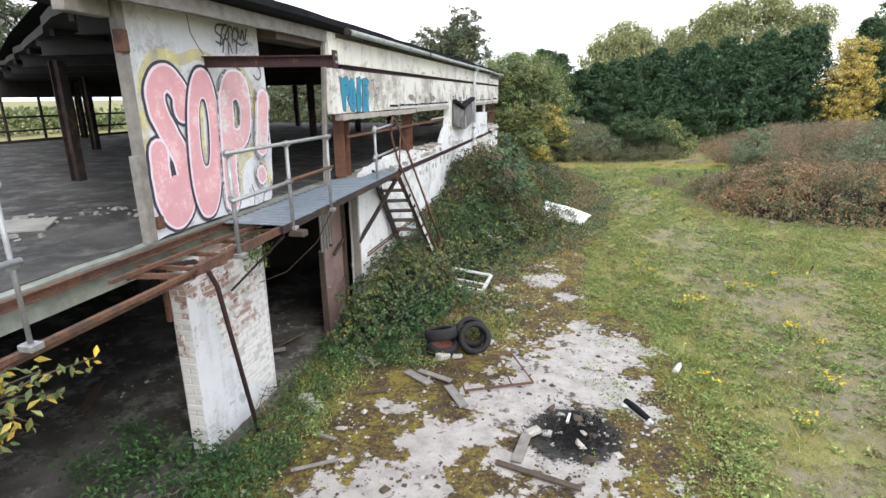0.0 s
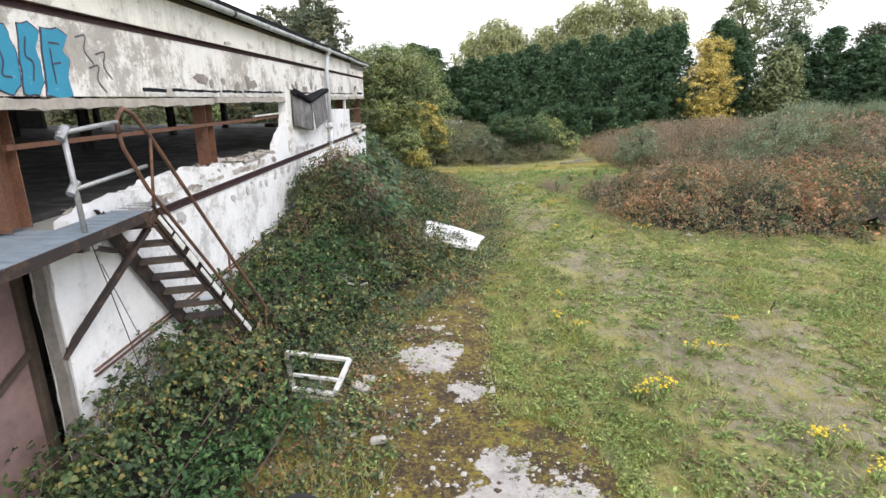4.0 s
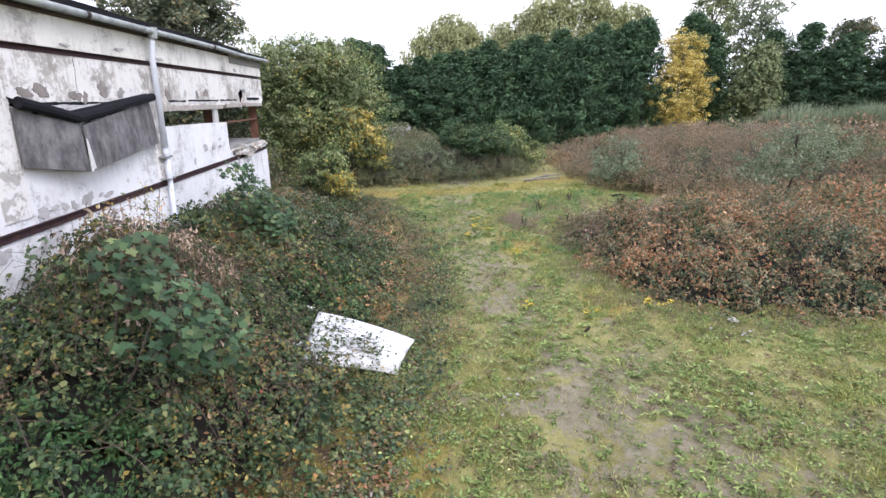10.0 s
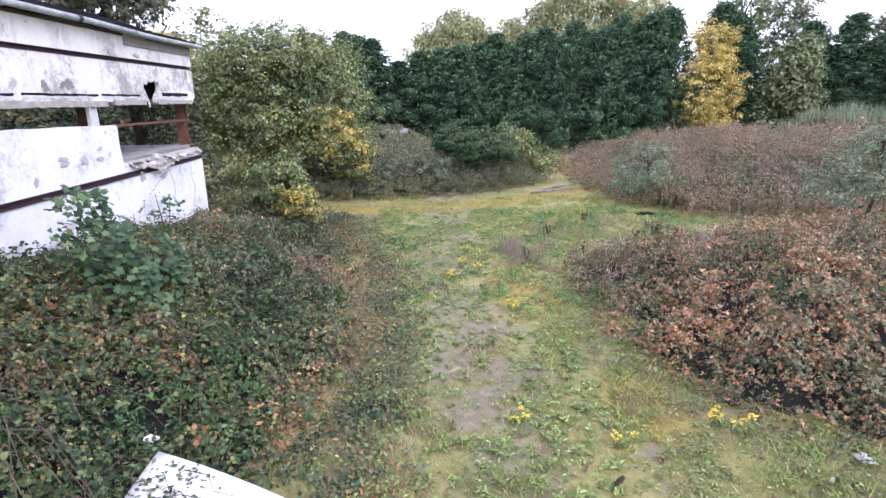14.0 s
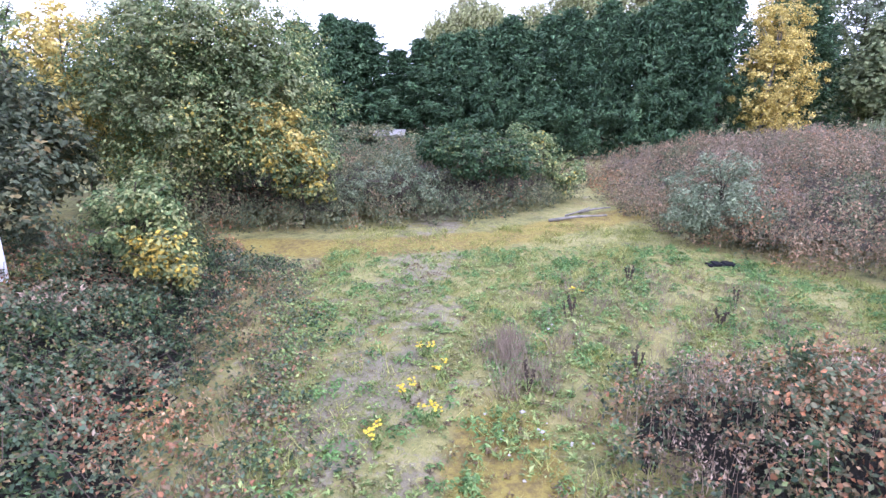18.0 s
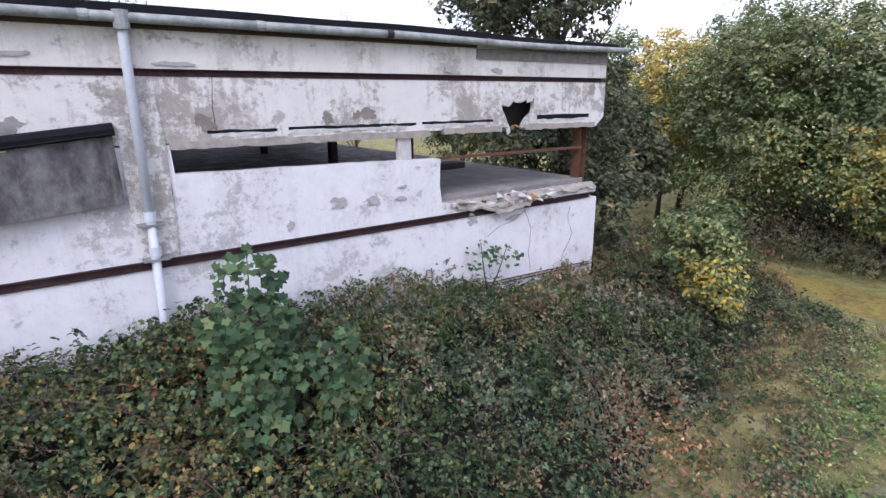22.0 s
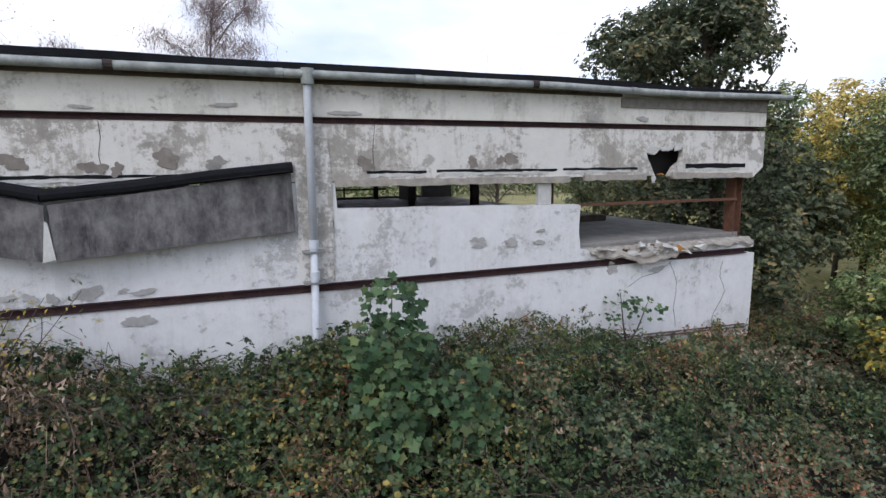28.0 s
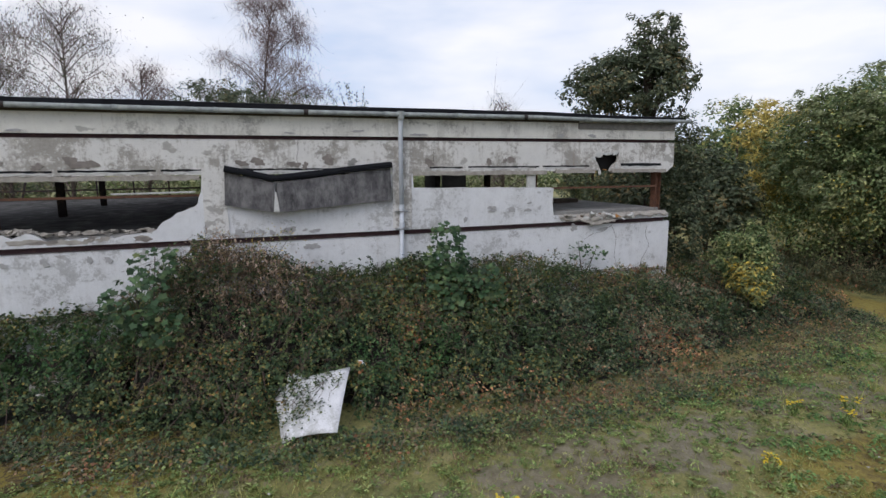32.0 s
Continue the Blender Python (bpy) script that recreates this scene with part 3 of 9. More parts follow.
def round_leaves(p, n, size, seed=0, spin=None, ratio=0.86):
    """Roundish six-cornered leaves, slightly cupped."""
    g = np.random.default_rng(seed)
    k = len(p)
    n = n / np.maximum(np.linalg.norm(n, axis=1, keepdims=True), 1e-6)
    t = g.normal(size=(k, 3)) if spin is None else spin
    t = t - n * np.sum(t * n, 1, keepdims=True)
    t = t / np.maximum(np.linalg.norm(t, axis=1, keepdims=True), 1e-6)
    b = np.cross(n, t)
    s = np.asarray(size).reshape(-1, 1) * np.ones((k, 1))
    shape = ((-0.5, 0, 0), (-0.22, 0.40, 0.10), (0.20, 0.36, 0.06), (0.52, 0, -0.10), (0.20, -0.36, 0.06), (-0.22, -0.40, 0.10))
    v = np.stack([p + t * s * a + b * s * c * ratio * 1.15 + n * s * d for a, c, d in shape], 1).reshape(-1, 3)
    i = np.arange(k)[:, None] * 6
    f = np.concatenate([i + [0, 5, 1], i + [1, 5, 4], i + [1, 4, 2], i + [2, 4, 3]], 1).reshape(-1, 3)
    return v, f


def trifoliate(p, n, size, seed=0):
    """Bramble leaves: three leaflets in one plane round each point."""
    g = np.random.default_rng(seed)
    n = n / np.maximum(np.linalg.norm(n, axis=1, keepdims=True), 1e-6)
    t = g.normal(size=p.shape)
    t -= n * np.sum(t * n, 1, keepdims=True)
    t /= np.maximum(np.linalg.norm(t, axis=1, keepdims=True), 1e-6)
    b = np.cross(n, t)
    out = []
    for k, a in enumerate((0.0, 1.85, -1.85)):
        d = t * math.cos(a) + b * math.sin(a)
        c, face = p + d * size[:, None] * 0.5, n + 0.22 * g.normal(size=p.shape)
        out.append(round_leaves(c, face, size, seed + k + 1, d) if k == 0 else leaf_arrays(c, face, size * 0.9, 0.78, 0.15, seed + k + 1, d))
    return joined(out)


def lobed_leaves(p, n, size, seed=0):
    """Broad five-lobed leaves."""
    g = np.random.default_rng(seed)
    k = len(p)
    n = n / np.maximum(np.linalg.norm(n, axis=1, keepdims=True), 1e-6)
    t = g.normal(size=(k, 3)) * 0.5 + np.array([0.3, 0, -0.8])
    t -= n * np.sum(t * n, 1, keepdims=True)
    t /= np.maximum(np.linalg.norm(t, axis=1, keepdims=True), 1e-6)
    b = np.cross(n, t)
    rad = (0.12, 0.40, 0.31, 0.48, 0.35, 0.56, 0.35, 0.48, 0.31, 0.40)
    ang = [math.pi + 2 * math.pi * i / 10 for i in range(10)]
    s = np.asarray(size).reshape(-1, 1)
    pts = [p - n * s * 0.03] + [p + s * r_ * (t * math.cos(a) + b * math.sin(a)) - n * s * 0.12 * r_ for r_, a in zip(rad, ang)]
    v = np.stack(pts, 1).reshape(-1, 3)
    i = np.arange(k)[:, None] * 11
    f = np.concatenate([i + [0, 1 + q, 1 + (q + 1) % 10] for q in range(10)], 1).reshape(-1, 3)
    return v, f


def blade_arrays(p, lean, height, width, seed=0):
    """Thin upright blades, one triangle each."""
    g = np.random.default_rng(seed)
    a = g.uniform(0, 2 * np.pi, len(p))
    side = np.stack([np.cos(a), np.sin(a), 0 * a], 1) * np.asarray(width).reshape(-1, 1)
    tip = p + np.stack([lean * g.normal(size=len(p)), lean * g.normal(size=len(p)), np.ones(len(p))], 1) * np.asarray(height).reshape(-1, 1)
    v = np.stack([p - side, p + side, tip], 1).reshape(-1, 3)
    return v, np.arange(len(v)).reshape(-1, 3)


def joined(arrays):
    vs, fs, off = [], [], 0
    for v, f in arrays:
        vs.append(v)
        fs.append(f + off)
        off += len(v)
    return np.concatenate(vs), np.concatenate(fs)


# ---- ground ----
def smooth01(s):
    s = np.clip(s, 0, 1)
    return s * s * (3 - 2 * s)


def wavy(x, y, f=1.0, seed=0.0):
    """A cheap smooth bumpiness between about -1 and 1."""
    return (np.sin(1.7 * f * x + 2.3 + seed) * np.sin(1.3 * f * y + 0.7 * seed) + 0.6 * np.sin(3.1 * f * x - 1.1 * f * y + seed * 1.9)
            + 0.4 * np.sin(5.3 * f * y + 2.2 * f * x + 0.4 + seed)) / 1.6


def edge_at(y):
    """Where the thicket by the wall ends towards the grass."""
    return np.interp(y, [8.2, 9.2, 10.7, 13, 14.5, 15.5, 16.5, 17.5, 19.5, 22, 25, 28.5, 32, 35, 37.5], [-3.4, -2.2, -1.6, -1.9, -1.4, -0.8, -0.2, 0.3, 0.8, 1.1, 1.3, 1.2, 0.5, -0.2, -2.0])


def pinned(values, low, high, step):
    return np.unique(np.concatenate([np.arange(low, high + step / 2, step), values]))


gx = np.concatenate([[-3000, -900, -300, -120, -70, -45, -32], np.arange(-26, 34.01, 0.4), [40, 48, 60, 90, 160, 400, 1000, 3000]])
gy = np.concatenate([[-3000, -900, -200, -60, -25, -12], np.arange(-6, 62.01, 0.4), [66, 72, 85, 110, 160, 300, 800, 3000]])
GX, GY = np.meshgrid(gx, gy)
near = (GX > -30) & (GX < 38) & (GY > -10) & (GY < 64)
GZ = np.where(near, 0.02 * wavy(GX, GY, 0.5) + 0.012 * wavy(GX, GY, 2.1, 3), 0) - 0.006 * np.clip(GY - 12, 0, 30) * near - np.where(near, 0, 0.1)
GZ = GZ + np.where(near & (GX > 2) & (GY < 36), 0.03 * wavy(GX, GY, 1.3, 8), 0)
GZ = np.where((GX < -3.8) & (GX > -25) & (GY < 33) & (GY > -8), -0.08, GZ)
GZ = np.where((GX < 2.6) & (GY < 19) & (GX > -4.2) & near, -0.03, GZ)
idx = np.arange(GX.size).reshape(GX.shape)
quads = np.stack([idx[:-1, :-1], idx[:-1, 1:], idx[1:, 1:], idx[1:, :-1]], -1).reshape(-1, 4)
ground = tagged(fast("ground", np.stack([GX, GY, GZ], -1).reshape(-1, 3), quads, M_GROUND, smooth=True),
                "rough grass with moss and bare trodden soil", "ground", kind="structure")


def put_mask(ob, name, values):
    a = ob.data.attributes.new(name, "FLOAT", "POINT")
    a.data.foreach_set("value", np.asarray(values, dtype=np.float32).ravel())


track = np.exp(-((GX - np.interp(GY, [8, 14, 20, 23, 26, 30, 34, 40], [4.9, 4.6, 3.6, 3.0, 2.8, 2.6, 3.0, 3.5])) / np.where(GY > 19, 1.1, 1.8)) ** 2) + 0.35 * np.exp(-((GX - 9) / 4) ** 2) * (GY < 20)
band = np.exp(-((GY - np.interp(GX, [-4, 1, 5, 9, 12], [37.9, 37.4, 38.2, 40.6, 43.0])) / 1.15) ** 2) * ((GX > -6) & (GX < 12))
band = np.maximum.reduce([band, 1.15 * np.exp(-(((GX - 4.4) / 0.75) ** 2 + ((GY - 27.5) / 1.7) ** 2)), 0.85 * np.exp(-(((GX - 5.2) / 0.6) ** 2 + ((GY - 22.6) / 1.4) ** 2))])
band = np.maximum(band, 0.75 * np.exp(-(((GX - 1.3) / 0.5) ** 2)) * (GY < 12) * (GY > 6))
band = np.maximum(band, 0.7 * np.exp(-((GX - 0.9) / 0.6) ** 2 - ((GY - 17.3) / 2.2) ** 2))
put_mask(ground, "soil", track)
put_mask(ground, "moss", band)
put_mask(ground, "far", smooth01((np.hypot(GX, GY - 20) - 45) / 40))

# the old yard slab, broken at its edge
ys = np.arange(-7.9, 18.31, 0.18)
right = np.interp(ys, [-4, 6.5, 9.5, 10.9, 11.6, 14, 16.5, 18.3], [2.5, 2.3, 2.0, 1.6, 0.62, 0.62, 0.60, 0.66]) + 0.09 * wavy(ys, ys * 0.3, 3.0) + 0.07 * wavy(ys * 1.7, ys, 5.1, 2)
cols = np.linspace(0, 1, 60)
YX = -4.2 + (right[:, None] + 4.2) * cols[None, :]
YY = np.repeat(ys[:, None], len(cols), 1)
YZ = 0.005 + 0.008 * wavy(YX, YY, 0.9, 5)
idx = np.arange(YX.size).reshape(YX.shape)
yard = tagged(fast("pavement_yard", np.stack([YX, YY, YZ], -1).reshape(-1, 3), np.stack([idx[:-1, :-1], idx[:-1, 1:], idx[1:, 1:], idx[1:, :-1]], -1).reshape(-1, 4), M_YARD, smooth=True),
              "broken pale concrete yard slab overgrown with dark moss", "pavement", kind="structure")
bare = np.zeros_like(YX)
for cx, cy, rx, ry, a in ((0.7, 9.5, 1.15, 1.1, 1.0), (0.1, 8.2, 1.4, 0.9, 0.95), (-0.4, 7.2, 1.3, 0.8, 0.9), (-1.3, 6.2, 1.1, 0.9, 0.75), (0.2, 6.2, 1.1, 0.7, 0.8), (-1.8, 5.0, 1.5, 0.8, 0.75), (0.4, 5.0, 1.4, 0.8, 0.65),
                          (1.1, 7.4, 0.7, 0.5, 0.5), (-0.5, 13.2, 0.75, 0.6, 0.78), (0.0, 12.2, 0.4, 0.35, 0.75), (-2.3, 6.9, 0.4, 0.3, 0.55)):
    bare = np.maximum(bare, a * np.exp(-(((YX - cx) / rx) ** 2 + ((YY - cy) / ry) ** 2)))
put_mask(yard, "bare", bare)
put_mask(yard, "ash", np.exp(-(((YX - 0.28) / 0.72) ** 2 + ((YY - 6.75) / 0.74) ** 2) ** 1.5) * 0.95)

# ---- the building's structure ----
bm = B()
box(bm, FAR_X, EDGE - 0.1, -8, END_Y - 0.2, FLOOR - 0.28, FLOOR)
solid("floor_upper", bm, M_UPPER_FLOOR, "dirty bare concrete upper floor of the open hall, darkened for shade", "floor", kind="structure")
bm = wall_sheet(B(), [(-8, FLOOR - 0.32)] + [(9.7, FLOOR - 0.32), (9.7, FLOOR - 0.02)] + ragged([(9.7, FLOOR - 0.01), (-8, FLOOR - 0.01)], 0.012, 0.3, 4), EDGE + 0.02, EDGE - 0.1)
solid("trim_slab_edge", bm, M_SLAB_EDGE, "green-stained concrete edge of the upper floor", "slab edge", kind="structure")
bm = box(B(), FAR_X, FX - 0.2, -8, END_Y - 0.2, -0.10, 0.0)
solid("floor_lower", bm, M_INSIDE_FLOOR, "damp littered concrete floor of the ground storey", "floor", kind="structure")
def torn_roof(x):
    """Where the roof begins: its near corner is lost along a slanting break."""
    return 4.35 if x > -5.3 else 5.2 + 0.745 * (-5.3 - x)


def slab_plan(bm, outline, z0, z1):
    """A flat slab from an outline of (x, y)."""
    top_, low_ = [bm.verts.new((x, y, z1)) for x, y in outline], [bm.verts.new((x, y, z0)) for x, y in outline]
    bm.faces.new(top_)
    bm.faces.new(low_[::-1])
    for k in range(len(outline)):
        q = (k + 1) % len(outline)
        bm.faces.new((top_[k], low_[k], low_[q], top_[q]))
    return bm


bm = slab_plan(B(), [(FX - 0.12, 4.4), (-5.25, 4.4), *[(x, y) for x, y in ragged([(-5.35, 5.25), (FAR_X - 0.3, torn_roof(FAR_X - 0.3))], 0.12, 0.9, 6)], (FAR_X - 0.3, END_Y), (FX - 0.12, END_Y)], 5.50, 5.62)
solid("ceiling", bm, M_SHADE_BLACK, "boarded ceiling of the hall, coloured shade-black, torn off at one corner", "ceiling", kind="structure")
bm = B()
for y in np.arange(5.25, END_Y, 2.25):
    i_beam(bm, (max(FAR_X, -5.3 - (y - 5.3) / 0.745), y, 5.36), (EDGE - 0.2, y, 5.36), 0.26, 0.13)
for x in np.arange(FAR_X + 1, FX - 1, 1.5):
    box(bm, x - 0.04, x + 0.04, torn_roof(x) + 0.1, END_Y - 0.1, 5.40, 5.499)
solid("trim_roof_beams", bm, M_SHADE_BLACK, "steel roof beams and purlins, coloured shade-black", "beam", kind="structure")

# roof: felt with a lapped, slightly sagging edge
V, F = [], []
yy = np.arange(-8, END_Y + 0.25, 0.35)
sag = 0.005 * np.sin(yy * 1.9) + 0.006 * np.sin(yy * 0.7 + 1) - 0.05 * np.exp(-((yy - 30.5) / 2.4) ** 2)
rows_r = [(FX + 0.19, 5.68), (FX + 0.19, 5.775), (FX + 0.02, 5.805), (-8.0, 5.86), (-12.0, 5.95), (FAR_X - 0.4, 5.80), (FAR_X - 0.4, 5.63), (FX + 0.12, 5.63)]
for y, s in zip(yy, sag):
    for k, (x, z) in enumerate(rows_r):
        V.append((x + 0.01 * math.sin(3.3 * y + k), max(y, torn_roof(x)), z + (s if k in (0, 1, 2) else 0.3 * s)))
for i in range(len(yy) - 1):
    for k in range(len(rows_r)):
        a, b = i * len(rows_r) + k, i * len(rows_r) + (k + 1) % len(rows_r)
        F.append((a, b, b + len(rows_r), a + len(rows_r)))
tagged(fast("roof", V, F, M_FELT), "low roof in worn black felt with a sagging edge", "roof", kind="structure")
bm = box(B(), -12.6, -11.2, 21.2, 23.0, 5.9, 6.35, 0.03)
box(bm, -12.75, -11.05, 21.05, 23.15, 6.35, 6.42, 0.02)
solid("roof_vent", bm, M_FELT, "low dark box vent on the felt roof", "vent")

# lower wall, from behind the stair to the far end, broken at its far foot
low = [(10.0, -0.3), (28.6, -0.3)] + ragged([(28.6, 0.6), (29.1, 1.02), (30.2, 1.05), (31.0, 0.98), (31.1, 0.8), (31.72, 0.86)], 0.03, 0.15, 2)
low += [(31.74, 1.6), (31.74, 2.62)] + [(10.02, 2.70)] + ragged([(10.02, 2.7), (10.0, 2.1), (10.02, 1.6), (10.0, 0.9), (10.0, -0.3)], 0.015, 0.12, 3)[1:-1]
solid("wall_east_lower", wall_sheet(B(), low, FX, FX - 0.22), M_WALL_LOW, "white-painted rendered lower wall, cracked and peeling", "wall", kind="structure")
bm = wall_sheet(B(), [(29.0, 0.0), (29.0, 1.0), (31.4, 0.9), (31.5, 0.0)], FX - 0.06, FX - 0.25)
solid("wall_east_footing", bm, M_SLAB_EDGE, "broken rubble footing below the white wall", "wall", kind="structure")

# the upstand over the floor: broken away in the first window, whole behind the flap, low at the end
up = [(10.35, 2.82), (31.70, 2.74)] + ragged([(31.70, 2.86), (30.6, 2.93), (29.2, 2.88), (28.0, 2.92), (27.58, 2.96)], 0.02, 0.14, 5)
up += ragged([(27.56, 2.98), (27.53, 3.40), (27.55, 3.72)], 0.015, 0.12, 6) + ragged([(27.50, 3.745), (25.5, 3.79), (23.42, 3.83)], 0.008, 0.2, 7)
up += [(23.40, 4.20), (18.50, 4.20)] + ragged([(18.48, 3.85), (18.40, 3.62), (18.08, 3.44), (17.74, 3.26), (17.42, 2.99), (16.5, 2.93), (15.5, 2.90), (15.38, 3.0), (15.15, 3.10), (14.92, 3.0), (14.76, 3.08), (13.95, 3.14), (13.4, 3.2), (12.6, 3.22), (11.6, 3.14), (10.8, 3.12), (10.40, 3.02)], 0.035, 0.11, 8)
solid("wall_east_upstand", wall_sheet(B(), up, FX, FX - 0.16), M_WALL_LOW, "white upstand wall, broken away in ragged steps", "wall", kind="structure")
# crumbled render along the broken sill
def lump(bm, c, s, r, flat=0.6):
    """An irregular broken lump."""
    vs = [bm.verts.new(Vector(c) + Vector((r.gauss(0, 0.42), r.gauss(0, 0.42), r.gauss(0, 0.42) * flat)) * s) for _ in range(11)]
    bmesh.ops.convex_hull(bm, input=vs)
    for v in [v for v in vs if v.is_valid and not v.link_faces]:
        bm.verts.remove(v)
    return bm


def blob(y, z, ry, rz, seed):
    """A closed uneven outline round (y, z)."""
    r = random.Random(seed)
    k, f1, f2 = 30, r.uniform(0, 6.28), r.uniform(0, 6.28)
    ring_ = [(2 * math.pi * i / k, 0.76 + 0.2 * math.sin(2 * 2 * math.pi * i / k + f1) + 0.13 * math.sin(10 * math.pi * i / k + f2) + r.uniform(-0.1, 0.1)) for i in range(k)]
    return [(y + ry * q * math.cos(a), z + rz * q * math.sin(a)) for a, q in ring_]


r = random.Random(12)
bm = B()
for k in range(190):
    y = min(17.6, max(10.6, r.choice((r.gauss(14.8, 0.45), r.uniform(10.8, 17.4), r.uniform(12.5, 17.4)))))
    lump(bm, (FX - 0.03 - r.uniform(0, 0.42), y, 3.0 + r.uniform(0, 0.05) + 0.10 * math.exp(-((y - 14.8) / 0.5) ** 2)), r.uniform(0.04, 0.17), r, 0.45)
tagged(part("rubble", bm, M_RENDER, None), "crumbled render lumps along a broken window sill", "rubble", kind="stuff")
r = random.Random(47)
for k in range(34):
    y = min(30.7, max(28.0, r.gauss(29.25, 0.55)))
    bm = lump(B(), (FX + 0.02 + r.uniform(-0.12, 0.16), y, 2.91 + r.uniform(-0.05, 0.03) - 0.09 * math.exp(-((y - 29.2) / 0.5) ** 2)), r.uniform(0.07, 0.21), r, 0.5)
    solid("plaster_shard", bm, M_WHITE if k % 3 else M_RENDER, "broken plaster shard on the torn sill", "rubble", "plaster shards on the sill")
bm = lump(B(), (FX + 0.14, 29.62, 2.88), 0.17, r, 0.6)
solid("orange_scrap", bm, M_ORANGE, "crumpled orange scrap among plaster shards", "scrap")
bm = lump(B(), (FX - 0.05, 29.28, 4.22), 0.13, r, 0.4)
solid("orange_scrap", bm, M_ORANGE, "crumpled orange scrap in the wall's hole", "scrap")
# upper wall panel with a hole, its lip, and the top fascia
hi = [(9.05, 4.26), (29.12, 4.20)] + ragged([(29.12, 4.20), (29.04, 4.36), (28.94, 4.50), (28.92, 4.60), (29.08, 4.57), (29.22, 4.66), (29.40, 4.62), (29.55, 4.70), (29.74, 4.72), (29.74, 4.52), (29.64, 4.40), (29.50, 4.28), (29.44, 4.18)], 0.022, 0.07, 9)
hi += [(31.55, 4.12), (31.80, 4.32), (31.80, 5.0), (9.05, 5.03)]
solid("wall_east_upper", wall_sheet(B(), hi, FX, FX - 0.10), M_WALL_HIGH, "weathered white upper wall with a knocked-through hole", "wall", kind="structure")
# Black backing added so the hole reads as dark depth.
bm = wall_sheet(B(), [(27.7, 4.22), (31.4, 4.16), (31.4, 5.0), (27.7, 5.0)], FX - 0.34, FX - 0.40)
solid("wall_lining", bm, M_SHADE_BLACK, "dark backing added behind the hole in the wall", "wall", kind="structure")
torn = thing("torn_flakes", (FX, 29.3, 4.4), "white torn flakes hanging round the hole in the wall", "flakes")
for k, (y, z, ry_, rz_) in enumerate(((29.02, 4.66, 0.16, 0.07), (29.35, 4.68, 0.2, 0.06), (29.62, 4.70, 0.15, 0.08), (28.86, 4.55, 0.06, 0.10), (29.08, 4.14, 0.05, 0.11), (29.66, 4.30, 0.06, 0.12))):
    part("flake", wall_sheet(B(), blob(y, z, ry_, rz_, k), FX + 0.014, FX + 0.004), M_WHITE, torn)
for a, b, sd in ((9.4, 14.3, 1), (14.45, 18.45, 2), (23.4, 27.3, 3), (27.6, 28.9, 4), (29.5, 31.5, 5)):
    lip = ragged([(a, 4.24), (b, 4.22)], 0.012, 0.16, sd) + ragged([(b, 4.12), (a, 4.14)], 0.016, 0.13, sd + 20)
    solid("trim_lintel_edge", wall_sheet(B(), lip, FX + 0.035, FX - 0.12), M_RENDER, "chipped concrete lintel edge under the upper wall", "trim", kind="structure")
top = [(9.0, 5.11), (31.78, 5.09), (31.78, 5.56)] + ragged([(31.7, 5.60), (20, 5.60), (9.0, 5.61)], 0.006, 0.6, 11)
solid("wall_east_fascia", wall_sheet(B(), top, FX + 0.015, FX - 0.10), M_WALL_TOP, "cream-grey painted fascia under the gutter", "wall", kind="structure")
bm = wall_sheet(B(), [(28.3, 5.36), (31.75, 5.36), (31.75, 5.58), (28.3, 5.52)], FX + 0.05, FX + 0.02)
solid("trim_fascia_board", bm, M_WOOD, "grey weathered board let into the fascia", "trim", kind="structure")
bm = channel(B(), (FX - 0.05, 9.6, 5.065), (FX - 0.05, 31.6, 5.045), 0.085, 0.06, 0.010)
solid("trim_steel_band_upper", bm, M_RUST_BAND, "dark oxide-red steel channel between wall panels", "trim", kind="structure")
bm = channel(B(), (FX - 0.02, 11.2, 2.76), (FX - 0.02, 31.5, 2.685), 0.10, 0.05, 0.010)
solid("trim_steel_band_lower", bm, M_RUST_BAND, "dark oxide-red steel channel at floor level", "trim", kind="structure")
bm = channel(B(), (FX - 0.01, 10.3, 1.34), (FX - 0.01, 28.9, 1.24), 0.07, 0.05, 0.010)
solid("trim_steel_band_foot", bm, M_RUST, "rusty steel channel along the wall behind brambles", "trim", kind="structure")
bm = channel(B(), (FX - 0.01, 29.0, 1.24), (FX - 0.01, 31.6, 1.14), 0.07, 0.05, 0.010)
solid("trim_steel_band_foot", bm, M_RUST, "short rusty steel channel at the wall's broken foot", "trim", kind="structure")
# thin cracks and joints in the render
for pts in (((28.6, 2.20), (28.9, 2.36), (29.3, 2.42), (29.6, 2.60)), ((29.55, 2.6), (29.75, 2.2), (29.7, 1.7), (29.78, 1.3)), ((30.9, 2.5), (30.85, 2.2), (31.0, 1.9), (30.75, 1.5), (30.72, 1.2)),
            ((23.32, 4.2), (23.36, 3.6), (23.30, 3.1), (23.34, 2.8)), ((20.6, 5.0), (20.57, 4.6), (20.62, 4.3)), ((24.0, 5.02), (23.98, 4.25)), ((12.4, 5.1), (12.42, 5.55)), ((19.8, 2.7), (19.75, 2.3), (19.85, 2.1))):
    bm = B()
    for (a, b), (c, d) in zip(pts, pts[1:]):
        mid_y, mid_z = (a + c) / 2 + 0.03 * math.sin(a * 40), (b + d) / 2
        for p, q in (((a, b), (mid_y, mid_z)), ((mid_y, mid_z), (c, d))):
            beam(bm, (FX + 0.001, *p), (FX + 0.001, *q), 0.007, 0.006, (1, 0, 0))
    solid("trim_crack", bm, M_DARK_WOOD, "dark crack in the painted render", "crack", kind="structure")

